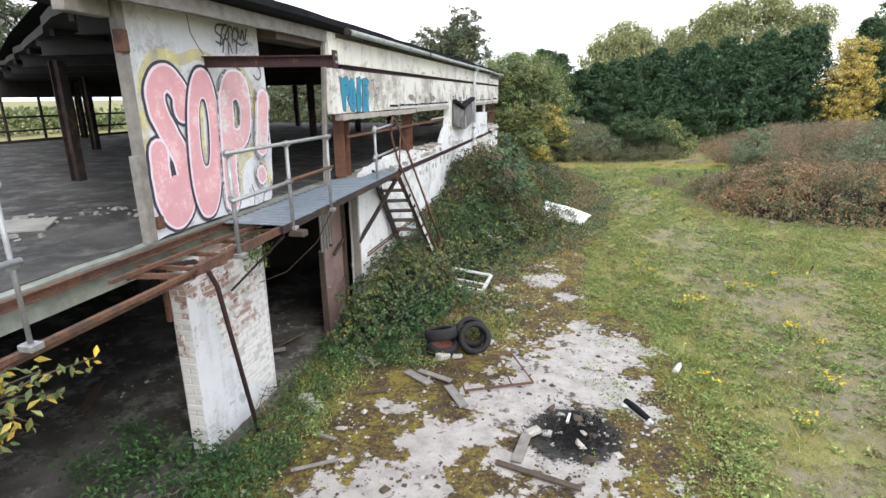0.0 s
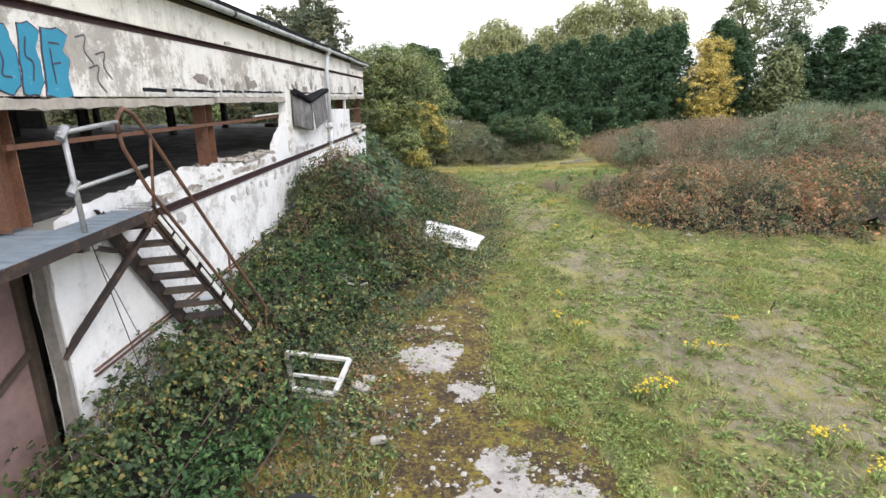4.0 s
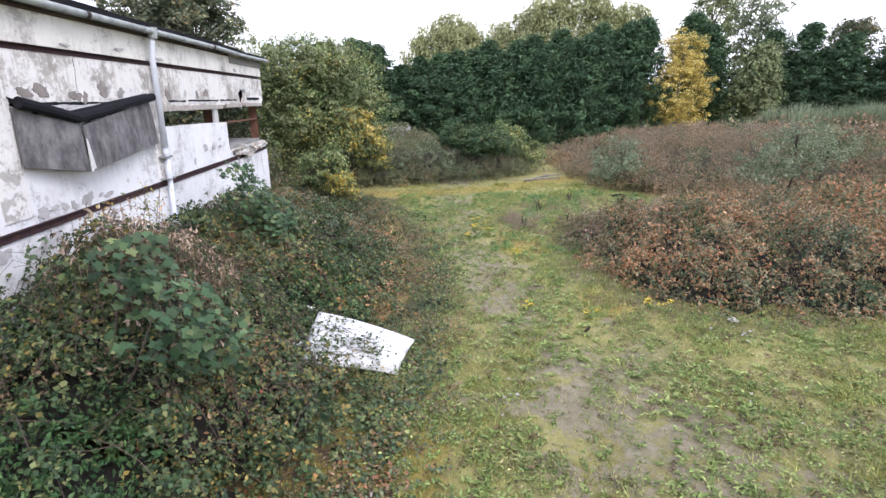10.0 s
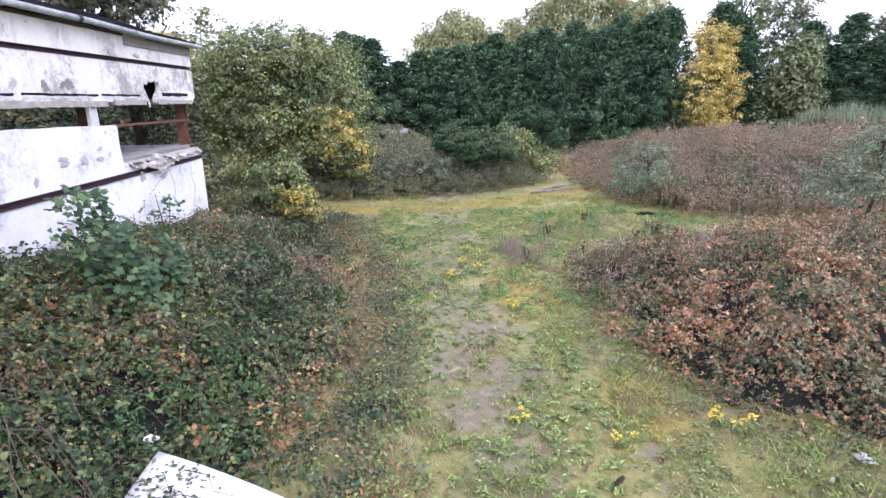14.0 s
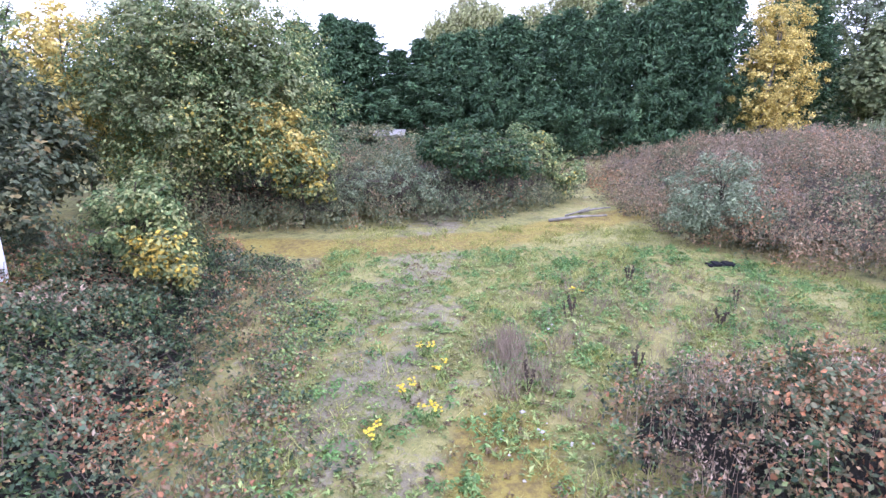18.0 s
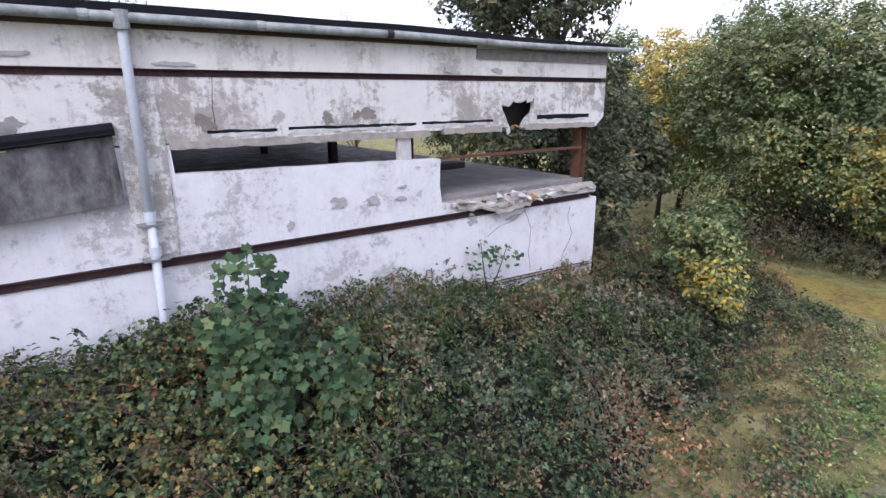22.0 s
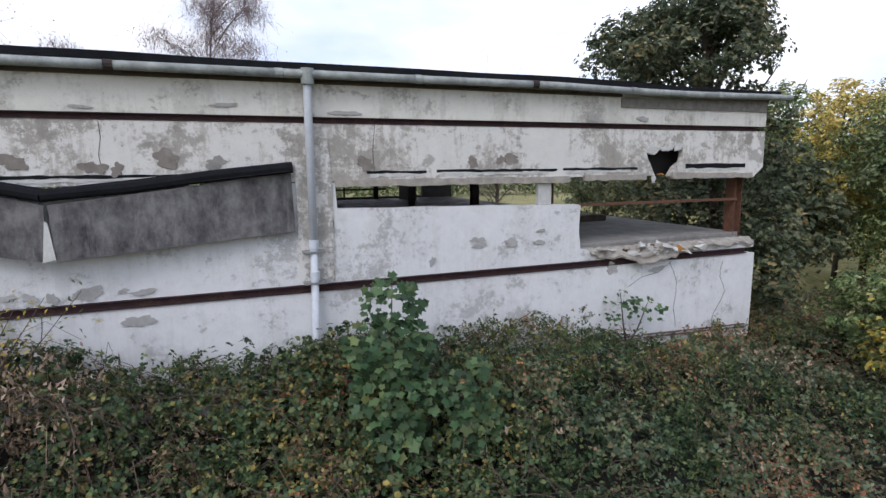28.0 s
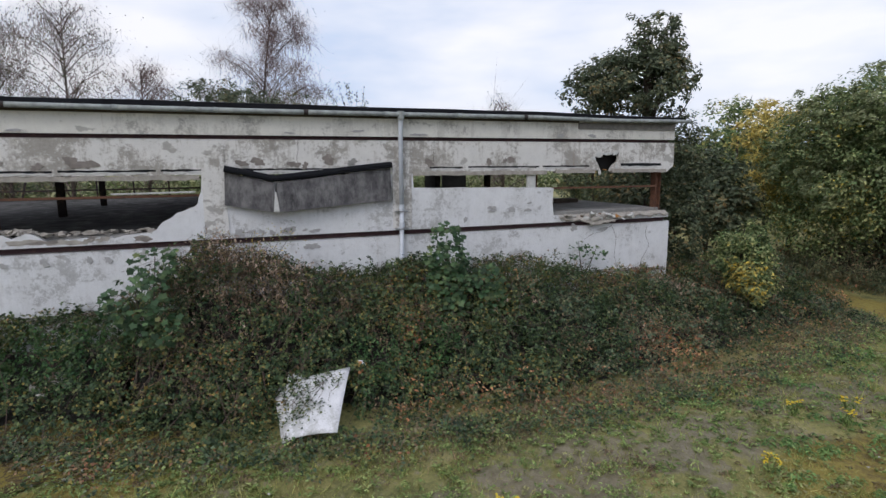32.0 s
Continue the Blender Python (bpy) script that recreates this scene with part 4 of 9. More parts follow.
# opened joint along the upper wall, with flaked paint under it
r = random.Random(31)
y = 12.2
while y < 31.3:
    ln = min(r.uniform(0.6, 2.2), 31.65 - y)
    if 28.8 < y < 29.8:
        y = 29.82
        ln = 1.5
    elif y < 28.85 < y + ln:
        ln = 28.85 - y
    if not (22.4 < y + ln and y < 23.5):
        deep = 0.045 if y > 29.8 else 0.0
        gap = ragged([(y, 4.358 + deep), (y + ln, 4.348 + deep)], 0.008, 0.12, int(y * 10)) + ragged([(y + ln, 4.31), (y, 4.315)], 0.012, 0.1, int(y * 10) + 1)
        solid("trim_open_joint", wall_sheet(B(), gap, FX + 0.004, FX - 0.05), M_FELT, "dark open joint across the upper wall", "joint", kind="structure")
        if r.random() < 0.95:
            flk = ragged([(y + 0.05, 4.31), (y + ln * 0.9, 4.30)], 0.006, 0.1, int(y * 7)) + ragged([(y + ln * 0.9, 4.27), (y + 0.05, 4.265)], 0.018, 0.07, int(y * 7) + 1)
            solid("trim_paint_flake", wall_sheet(B(), flk, FX + 0.010, FX), M_WHITE, "white paint flake lifting below an open joint", "flake", kind="structure")
    y += ln + r.uniform(0.05, 0.35)
# brown scars and grey patches where the paint has gone
scar = []
for k in range(22):
    scar.append((r.uniform(11.2, 17.3), r.uniform(2.86, 2.93), r.uniform(0.10, 0.34), r.uniform(0.03, 0.09), M_RENDER if k % 3 else M_SCAR))
for k in range(12):
    y = r.uniform(11.6, 31.2)
    scar.append((y, r.uniform(4.40, 4.52), r.uniform(0.07, 0.26), r.uniform(0.04, 0.12), M_SCAR if k % 4 else M_CONCRETE))
for y in (19.35, 19.7, 20.5, 21.3, 16.1, 16.35, 13.9, 14.05):
    scar.append((y, r.uniform(4.44, 4.58), r.uniform(0.16, 0.30), r.uniform(0.08, 0.14), M_SCAR))
for k in range(26):
    y = r.uniform(11.5, 31) if k % 2 else r.uniform(14.5, 23)
    up_ = 18.7 < y < 27.4 and k % 3 > 0
    scar.append((y, 2.86 + r.uniform(0, 0.12) if up_ else 2.60 - r.uniform(0, 0.16), r.uniform(0.05, 0.22), r.uniform(0.03, 0.12), M_BARE_LOW))
for k in range(5):
    scar.append((r.uniform(23.6, 27.3), r.uniform(2.9, 3.35), r.uniform(0.05, 0.2), r.uniform(0.03, 0.08), M_BARE_LOW))
for k in range(6):
    scar.append((r.uniform(11.5, 31.2), r.uniform(5.14, 5.24), r.uniform(0.06, 0.25), r.uniform(0.02, 0.07), M_BARE_LOW))
for k, (y, z, ry_, rz_, m) in enumerate(scar):
    if 28.6 < y < 30.0 and 4.3 < z < 4.8 or 22.7 < y < 23.5 or 18.4 < y < 19.1:
        continue
    off = (0.018 if z > 5.05 else 0.003) + 0.00025 * k
    solid("trim_bare_patch", wall_sheet(B(), blob(y, z, ry_, rz_, k), FX + off + 0.0004 * (k % 5), FX - 0.01), m, "patch of bare render where paint has gone", "patch", kind="structure")

# pilaster strips beside the downpipe and at the broken window
bm = wall_sheet(B(), [(22.86, 2.83), (23.34, 2.83), (23.36, 4.2), (23.30, 5.0), (22.86, 5.0)], FX + 0.022, FX - 0.02)
solid("wall_pilaster", bm, M_WALL_HIGH, "grey stained pilaster behind the downpipe", "pilaster", kind="structure")
bm = wall_sheet(B(), ragged([(18.5, 2.9), (19.0, 2.9), (18.98, 4.9), (18.62, 4.95), (18.5, 4.3)], 0.015, 0.3, 3), FX + 0.02, FX - 0.02)
solid("wall_pilaster", bm, M_WALL_HIGH, "grey stained pilaster beside the broken window", "pilaster", kind="structure")

# back and end walls of the hall, coloured dark for its shade, and added cross walls
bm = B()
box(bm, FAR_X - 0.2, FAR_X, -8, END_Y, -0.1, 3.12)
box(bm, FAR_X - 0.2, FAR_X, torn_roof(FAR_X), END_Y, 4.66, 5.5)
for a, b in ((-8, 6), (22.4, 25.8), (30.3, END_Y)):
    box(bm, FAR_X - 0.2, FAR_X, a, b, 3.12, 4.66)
solid("wall_west", bm, M_SHADE_WALL, "back wall with long open bays, coloured dark for shade", "wall", kind="structure")
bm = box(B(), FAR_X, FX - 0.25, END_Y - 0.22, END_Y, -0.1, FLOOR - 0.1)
solid("wall_north", bm, M_SHADE_WALL, "dark lower end wall of the hall", "wall", kind="structure")
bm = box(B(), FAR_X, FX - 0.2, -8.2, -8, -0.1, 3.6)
solid("wall_south", bm, M_SHADE_WALL, "dark closed end wall of the hall", "wall", kind="structure")
# Cross walls added only to cut off light in the ground storey.
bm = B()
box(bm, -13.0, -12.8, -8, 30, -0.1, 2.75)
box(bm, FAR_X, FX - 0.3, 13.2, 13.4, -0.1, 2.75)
solid("wall_ground_storey", bm, M_SHADE_WALL, "added dark cross walls keeping light out of the ground storey", "wall", kind="structure")
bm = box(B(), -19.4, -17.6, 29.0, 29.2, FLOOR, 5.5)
solid("wall_partition", bm, M_SHADE_WALL, "dark partition standing in the hall", "wall", kind="structure")

# columns
for x in (-9.3, -14.6, -19.6):
    for y in (1.0, 5.5, 8.7, 14.5, 19.0, 23.5, 28.0):
        if y < torn_roof(x) - 0.2:
            continue
        bm = B()
        box(bm, x - 0.09, x + 0.09, y - 0.008, y + 0.008, FLOOR, 5.25)
        for s in (-1, 1):
            box(bm, x + s * 0.09 - 0.008, x + s * 0.09 + 0.008, y - 0.09, y + 0.09, FLOOR, 5.25)
        solid("steel_column", bm, M_DARK_STEEL, "dark steel column carrying the hall roof", "column", "hall columns")
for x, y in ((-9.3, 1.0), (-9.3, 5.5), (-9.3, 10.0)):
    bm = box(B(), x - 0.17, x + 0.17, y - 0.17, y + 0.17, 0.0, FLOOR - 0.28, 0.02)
    solid("concrete_column", bm, M_SHADE_WALL, "dark square column in the ground storey", "column", "ground storey columns")
for y, z0 in ((10.0, FLOOR), (14.50, 3.0), (31.40, 2.93), (27.02, 3.0)):
    bm = B()
    w = 0.13 if y < 20 else 0.09
    box(bm, EDGE + 0.10, EDGE + 0.112, y - w, y + w, z0, 4.95)
    for s in (-1, 1):
        box(bm, EDGE - 0.0, EDGE + 0.22, y + s * w - 0.007, y + s * w + 0.007, z0, 4.95)
    solid("wall_column", bm, M_RUST_COLUMN, "rusty brown steel column in the window line", "column", "window columns")
bm = box(B(), FX - 0.10, FX - 0.02, 26.72, 26.98, 3.76, 4.2, 0.01)
solid("window_post", bm, M_WHITE, "white painted post stub in a window", "post")
for (a, b, z, m) in ((10.0, 18.5, 3.80, M_RUST_COLUMN), (27.6, 31.35, 3.72, M_RUST_COLUMN)):
    bm = beam(B(), (EDGE + 0.22, a, z), (EDGE + 0.22, b, z - 0.02), 0.05, 0.05)
    solid("window_rail", bm, m, "rusty horizontal rail across an empty window", "rail", "window rails")
for z in (3.45, 3.95):
    bm = beam(B(), (FAR_X - 0.1, 6, z), (FAR_X - 0.1, 28.6, z), 0.05, 0.07)
    solid("back_rail", bm, M_DARK_STEEL, "dark rail along the open back bays", "rail", "back rails")
for y in np.arange(7.2, 28.5, 1.5):
    bm = beam(B(), (FAR_X - 0.1, y, 2.75), (FAR_X - 0.1, y + (0.5 if int(y) % 5 == 0 else 0), 4.7), 0.07, 0.07, (1, 0, 0))
    solid("back_post", bm, M_DARK_STEEL, "dark post in the open back bays", "post", "back posts")

solid("fallen_batten", beam(B(), (EDGE + 0.23, 16.7, 3.845), (EDGE + 0.30, 18.35, 3.86), 0.06, 0.035, bevel=0.004), M_WHITE, "splintered white batten resting on the window rail", "batten")
# broken ledge of the far window: a tipped slab of render and lumps
ledge = thing("broken_ledge", (FX, 29.4, 2.9), "broken render ledge hanging from the floor edge", "ledge")
r = random.Random(5)
V, F = [], []
cols_ = np.arange(27.75, 31.62, 0.09)
for y in cols_:
    drop = 0.10 + 0.19 * math.exp(-((y - 29.0) / 0.6) ** 2) + 0.03 * math.sin(y * 9) + 0.02 * math.sin(y * 23)
    out = 0.07 + 0.12 * math.exp(-((y - 29.1) / 0.7) ** 2) + 0.02 * math.sin(y * 13)
    for k, s_ in enumerate((0.0, 0.35, 0.7, 1.0)):
        V.append((FX - 0.10 + (out + 0.10) * s_, y, 2.955 - drop * s_ ** 2 + 0.012 * math.sin(y * 31 + k * 2)))
n_c = len(cols_)
F = [(4 * i + k, 4 * i + k + 1, 4 * i + k + 5, 4 * i + k + 4) for i in range(n_c - 1) for k in range(3)]
V += [(x - 0.01, y, z - 0.035) for x, y, z in V]
F += [tuple(4 * n_c + q for q in f[::-1]) for f in F] + [(4 * i + 3, 4 * n_c + 4 * i + 3, 4 * n_c + 4 * i + 7, 4 * i + 7) for i in range(n_c - 1)]
fast("hanging_render", np.array(V) - np.array((FX, 29.4, 2.9)), F, M_RENDER, ledge)
for k in range(24):
    y, s_ = r.gauss(29.15, 0.33), r.uniform(0.08, 0.2)
    bm = lump(B(), (FX + r.uniform(-0.06, 0.09), y, 2.93 + r.uniform(-0.10, 0.02)), s_, r)
    part("broken_lump", bm, M_CHIPS if k % 4 else (M_RUST if k % 8 else M_WHITE), ledge)
bm = box(B(), EDGE - 0.08, FX - 0.161, 9.75, END_Y - 0.3, FLOOR - 0.22, FLOOR - 0.055)
solid("floor_edge_strip", bm, M_CONCRETE, "pale concrete floor edge inside the wall", "floor", kind="structure")
bm = box(B(), -9.0, FX - 0.17, 27.6, 31.45, FLOOR - 0.05, FLOOR + 0.012, 0.005)
solid("floor_screed", bm, M_CONCRETE, "pale grey concrete floor by the far window", "floor", kind="structure")
bm = box(B(), -7.6, -7.2, 27.8, 30.6, FLOOR + 0.012, FLOOR + 0.16, 0.02)
solid("fallen_beam", bm, M_DARK_WOOD, "fallen timber lying on the concrete floor", "timber")

bm = wall_sheet(B(), [(9.3, 5.535), (28.3, 5.53), (28.3, 5.585), (9.3, 5.59)], FX + 0.045, FX + 0.018)
solid("trim_gutter_board", bm, M_DARK_WOOD, "dark strip along the wall below the gutter", "trim", kind="structure")

# gutter, brackets and downpipe
gut = thing("gutter", (FX + 0.2, 20, 5.62), "grey-green half-round gutter, sagging at the far end", "gutter")


def gutter_z(y):
    return 5.625 - 0.03 * math.exp(-((y - 29.4) / 1.8) ** 2) + 0.008 * math.exp(-((y - 26.8) / 0.7) ** 2) - 0.006 * math.sin(y * 0.4)


for k in range(12):
    a = 9.4 + k * 1.9
    b = min(a + 1.9, 32.15)
    pts = [(FX + 0.215, a + (b - a) * s / 5, gutter_z(a + (b - a) * s / 5)) for s in range(6)]
    seg = part("gutter_length", tube(B(), pts, 0.055, 10), M_GUTTER, gut, smooth=True)
    part("joint", tube(B(), [(FX + 0.215, a - 0.05, gutter_z(a)), (FX + 0.215, a + 0.05, gutter_z(a))], 0.062, 10), M_DARK_STEEL if k % 3 == 0 else M_GUTTER, seg)
pipe = thing("downpipe", (FX + 0.12, 23.06, 0), "pale blue-grey downpipe with sockets and brackets", "downpipe")
part("pipe_length", tube(B(), [(FX + 0.19, 23.06, 5.60), (FX + 0.16, 23.06, 5.35), (FX + 0.13, 23.06, 5.15), (FX + 0.13, 23.05, 3.30)], 0.056, 12), M_PIPE, pipe, smooth=True)
part("pipe_length", tube(B(), [(FX + 0.13, 23.05, 3.36), (FX + 0.12, 23.02, 1.6), (FX + 0.12, 23.0, 0.05)], 0.054, 12), M_PIPE, pipe, smooth=True)
for z in (3.36, 2.92):
    part("socket", tube(B(), [(FX + 0.13, 23.05, z - 0.06), (FX + 0.13, 23.05, z + 0.06)], 0.068, 12), M_PIPE, pipe)
    part("bracket", box(B(), FX, FX + 0.19, 22.90, 23.20, z - 0.02 - 0.1, z + 0.01 - 0.1), M_GALV, pipe)
part("outlet", tube(B(), [(FX + 0.2, 23.06, 5.50), (FX + 0.215, 23.06, 5.70)], 0.085, 12), M_GUTTER, pipe)

# torn shutter hanging over a window: two boards and a felt roll
flap = thing("hanging_shutter", (FX, 20.9, 4.0), "grey weathered shutter boards hanging from a torn black felt roll", "shutter")


def slab_quad(bm, corners, off, thick):
    """A board from four (x, y, z) corners, with thickness along x."""
    a = [bm.verts.new((x + off, y, z)) for x, y, z in corners]
    b = [bm.verts.new((x + off - thick, y, z)) for x, y, z in corners]
    bm.faces.new(a)
    bm.faces.new(b[::-1])
    for k in range(4):
        bm.faces.new((a[k], a[(k + 1) % 4], b[(k + 1) % 4], b[k]))
    return bm


part("board", slab_quad(B(), [(FX + 0.06, 18.98, 4.30), (FX + 0.26, 20.02, 4.02), (FX + 0.30, 20.00, 3.36), (FX + 0.10, 18.94, 3.55)], 0, 0.03), M_FELT_FLAP, flap)
part("board", slab_quad(B(), [(FX + 0.28, 20.06, 4.02), (FX + 0.06, 22.80, 4.34), (FX + 0.12, 22.82, 3.55), (FX + 0.32, 20.10, 3.36)], 0, 0.03), M_FELT_FLAP, flap)
part("torn_edge", slab_quad(B(), [(FX + 0.31, 20.02, 3.84), (FX + 0.31, 20.05, 3.82), (FX + 0.335, 20.10, 3.40), (FX + 0.335, 19.97, 3.36)], 0, 0.01), M_WHITE, flap, "pale torn edge")
for pts in (((18.98, 4.36), (19.4, 4.27), (20.0, 4.13)), ((20.0, 4.13), (20.9, 4.20), (21.8, 4.32), (22.82, 4.42))):
    bm = B()
    tube(bm, [(FX + 0.12 + 0.12 * math.exp(-((y - 20.0) / 0.8) ** 2), y, z) for y, z in pts], 0.075, 9)
    slab_quad(bm, [(FX + 0.02, pts[0][0], pts[0][1] + 0.07), (FX + 0.02, pts[-1][0], pts[-1][1] + 0.07), (FX + 0.20, pts[-1][0], pts[-1][1] - 0.05), (FX + 0.20, pts[0][0], pts[0][1] - 0.05)], 0, 0.02)
    part("felt_roll", bm, M_FELT, flap, "torn black felt")

# the mural wall panel, its jamb and loose bracket
mural_y = (4.98, 7.28)
pan = [(4.98, FLOOR + 0.0)] + ragged([(4.98, FLOOR + 0.02), (7.40, FLOOR + 0.02)], 0.012, 0.2, 3)[1:] + ragged([(7.46, FLOOR + 0.05), (7.53, 3.4), (7.57, 3.8), (7.56, 4.5), (7.57, 5.03), (7.47, 5.06), (7.47, 5.5)], 0.02, 0.2, 14) + [(4.98, 5.5)]
solid("wall_mural", wall_sheet(B(), pan, EDGE, EDGE - 0.14), M_MURAL, "rendered wall panel sprayed with a large pink mural", "wall", kind="structure")
jamb = thing("door_jamb", (EDGE, 4.9, FLOOR), "splintered grey wooden jamb beside the mural", "jamb")
part("post", slab_quad(B(), [(EDGE + 0.03, 4.86, 5.5), (EDGE + 0.03, 4.975, 5.5), (EDGE + 0.03, 4.955, FLOOR), (EDGE + 0.03, 4.87, FLOOR)], 0, 0.08), M_WOOD, jamb)
part("batten", box(B(), EDGE - 0.04, EDGE + 0.06, 4.80, 4.85, FLOOR, 3.98, 0.006), M_WOOD, jamb)
part("bracket", box(B(), EDGE - 0.02, EDGE + 0.07, 4.83, 4.95, 5.0, 5.22, 0.01), M_RUST, jamb)
part("bracket", box(B(), EDGE - 0.02, EDGE + 0.05, 4.98, 5.08, FLOOR + 0.12, FLOOR + 0.26, 0.01), M_RUST, jamb)
bm = slab_quad(B(), [(FX - 0.04, 8.93, 5.45), (FX - 0.04, 9.04, 5.45), (EDGE + 0.20, 9.06, FLOOR), (EDGE + 0.20, 8.97, FLOOR)], 0, 0.05)
solid("corner_batten", bm, M_WOOD, "grey wooden batten closing the upper wall's end", "batten")
bm = box(B(), EDGE - 0.14, EDGE, 4.32, 4.84, 5.32, 5.5, 0.01)
solid("trim_head_beam", bm, M_WOOD, "weathered head beam over the open bay", "beam", kind="structure")
bm = box(B(), EDGE - 0.1, FX - 0.1, 7.5, 9.05, 5.35, 5.5, 0.01)
solid("trim_head_beam", bm, M_DARK_WOOD, "dark head beam over the doorway", "beam", kind="structure")
bm = wall_sheet(B(), ragged([(4.34, 5.44), (9.0, 5.44)], 0.012, 0.4, 12) + ragged([(9.0, 5.62), (4.30, 5.62)], 0.008, 0.5, 13), FX - 0.02, FX - 0.12)
solid("trim_eaves_board", bm, M_WOOD, "weathered eaves board over the open bays", "trim", kind="structure")

# cantilever of the lost canopy
can = thing("canopy_bracket", (EDGE, 6.3, 5.0), "rusty steel cantilever surviving from a lost canopy", "bracket")
part("arm", i_beam(B(), (EDGE, 6.20, 4.98), (-2.80, 6.45, 4.97), 0.13, 0.11), M_RUST_BAND, can)
plate = part("end_plate", box(B(), -2.81, -2.795, 6.38, 6.52, 4.88, 5.09), M_RUST_BAND, can)
for dz in (4.94, 5.02):
    part("bolt", box(B(), -2.795, -2.78, 6.43, 6.47, dz, dz + 0.03, 0.005), M_GALV, plate)

# ---- the mural and other sprayed paint ----


def smooth_line(pts, per=8):
    """A Catmull-Rom line through (y, z) points."""
    p = [Vector((0, *q)) for q in pts]
    p = [2 * p[0] - p[1]] + p + [2 * p[-1] - p[-2]]
    out = []
    for i in range(1, len(p) - 2):
        for k in range(per):
            t = k / per
            out.append(0.5 * (2 * p[i] + (p[i + 1] - p[i - 1]) * t + (2 * p[i - 1] - 5 * p[i] + 4 * p[i + 1] - p[i + 2]) * t * t + (3 * p[i] - p[i - 1] - 3 * p[i + 1] + p[i + 2]) * t ** 3))
    return out + [p[-2]]


def stroke(bm, pts, width, x, closed=False, wobble=0.0):
    """A flat painted stroke with round ends on the plane x."""
    line = smooth_line(pts + [pts[0]] if closed else pts)
    rim_l, rim_r = [], []
    for i, c in enumerate(line):
        d = (line[min(i + 1, len(line) - 1)] - line[max(i - 1, 0)]).normalized()
        nrm = Vector((0, -d.z, d.y))
        w = width / 2 * (1 + wobble * math.sin(7.3 * i))
        lift = x + 0.000012 * i
        rim_l.append(bm.verts.new((lift, *(c + nrm * w).yz)))
        rim_r.append(bm.verts.new((lift, *(c - nrm * w).yz)))
    for i in range(len(line) - 1):
        bm.faces.new((rim_l[i], rim_l[i + 1], rim_r[i + 1], rim_r[i]))
    if not closed:
        for i, sgn in ((0, -1), (-1, 1)):
            a, b = rim_l[i], rim_r[i]
            mid, half = (a.co + b.co) / 2, (a.co - b.co) / 2
            d = Vector((0, half.z, -half.y)) * sgn
            arc = [bm.verts.new(mid + half * math.cos(t) + d * math.sin(t)) for t in (math.pi * k / 7 for k in range(1, 7))]
            ring = [a] + arc + [b]
            for k in range(1, len(ring) - 1):
                bm.faces.new((ring[0], ring[k], ring[k + 1]))
    return bm


def ring(bm, y, z, hy, hz, hole_y, hole_z, hole_up, lean, x):
    """A flat upright ring with an off-centre hole."""
    k = 40
    loops = []
    for a_, b_, up_ in ((hy, hz, 0.0), (hole_y, hole_z, hole_up)):
        loop = []
        for i in range(k):
            a = 2 * math.pi * i / k
            dz = up_ + b_ * math.copysign(abs(math.sin(a)) ** 0.85, math.sin(a))
            loop.append(bm.verts.new((x, y + a_ * math.copysign(abs(math.cos(a)) ** 0.85, math.cos(a)) + lean * dz, z + dz)))
        loops.append(loop)
    for i in range(k):
        j = (i + 1) % k
        bm.faces.new((loops[0][i], loops[0][j], loops[1][j], loops[1][i]))
    return bm


S_LINE = [(5.675, 4.42), (5.66, 4.62), (5.47, 4.78), (5.28, 4.66), (5.275, 4.42), (5.40, 4.16), (5.54, 3.88), (5.575, 3.56), (5.49, 3.30), (5.32, 3.23), (5.20, 3.42), (5.175, 3.72), (5.19, 3.98)]
mural = thing("pink_mural", (EDGE, 6.1, 4.0), "pink bubble letters reading SOP! with navy outlines", "graffiti")
for pts, w_ in (([(5.02, 3.7), (5.05, 4.2), (5.12, 4.75), (5.40, 5.02), (5.75, 4.98), (6.05, 5.06), (6.4, 5.0)], 0.13), ([(6.62, 3.45), (6.75, 3.72), (6.98, 3.84)], 0.20), ([(5.38, 4.5), (5.45, 4.3), (5.42, 3.95)], 0.16), ([(5.98, 4.5), (5.93, 4.15), (5.92, 3.8)], 0.18), ([(6.69, 4.5), (6.70, 4.2)], 0.16), ([(6.95, 4.95), (7.15, 4.7), (7.2, 4.4)], 0.14), ([(6.62, 3.7), (6.66, 3.3)], 0.12), ([(7.3, 3.6), (7.42, 3.3)], 0.14), ([(5.62, 3.3), (5.66, 3.7)], 0.10)):
    part("glow", stroke(B(), pts, w_, EDGE + 0.003), M_YELLOW, mural, "yellow sprayed halo")
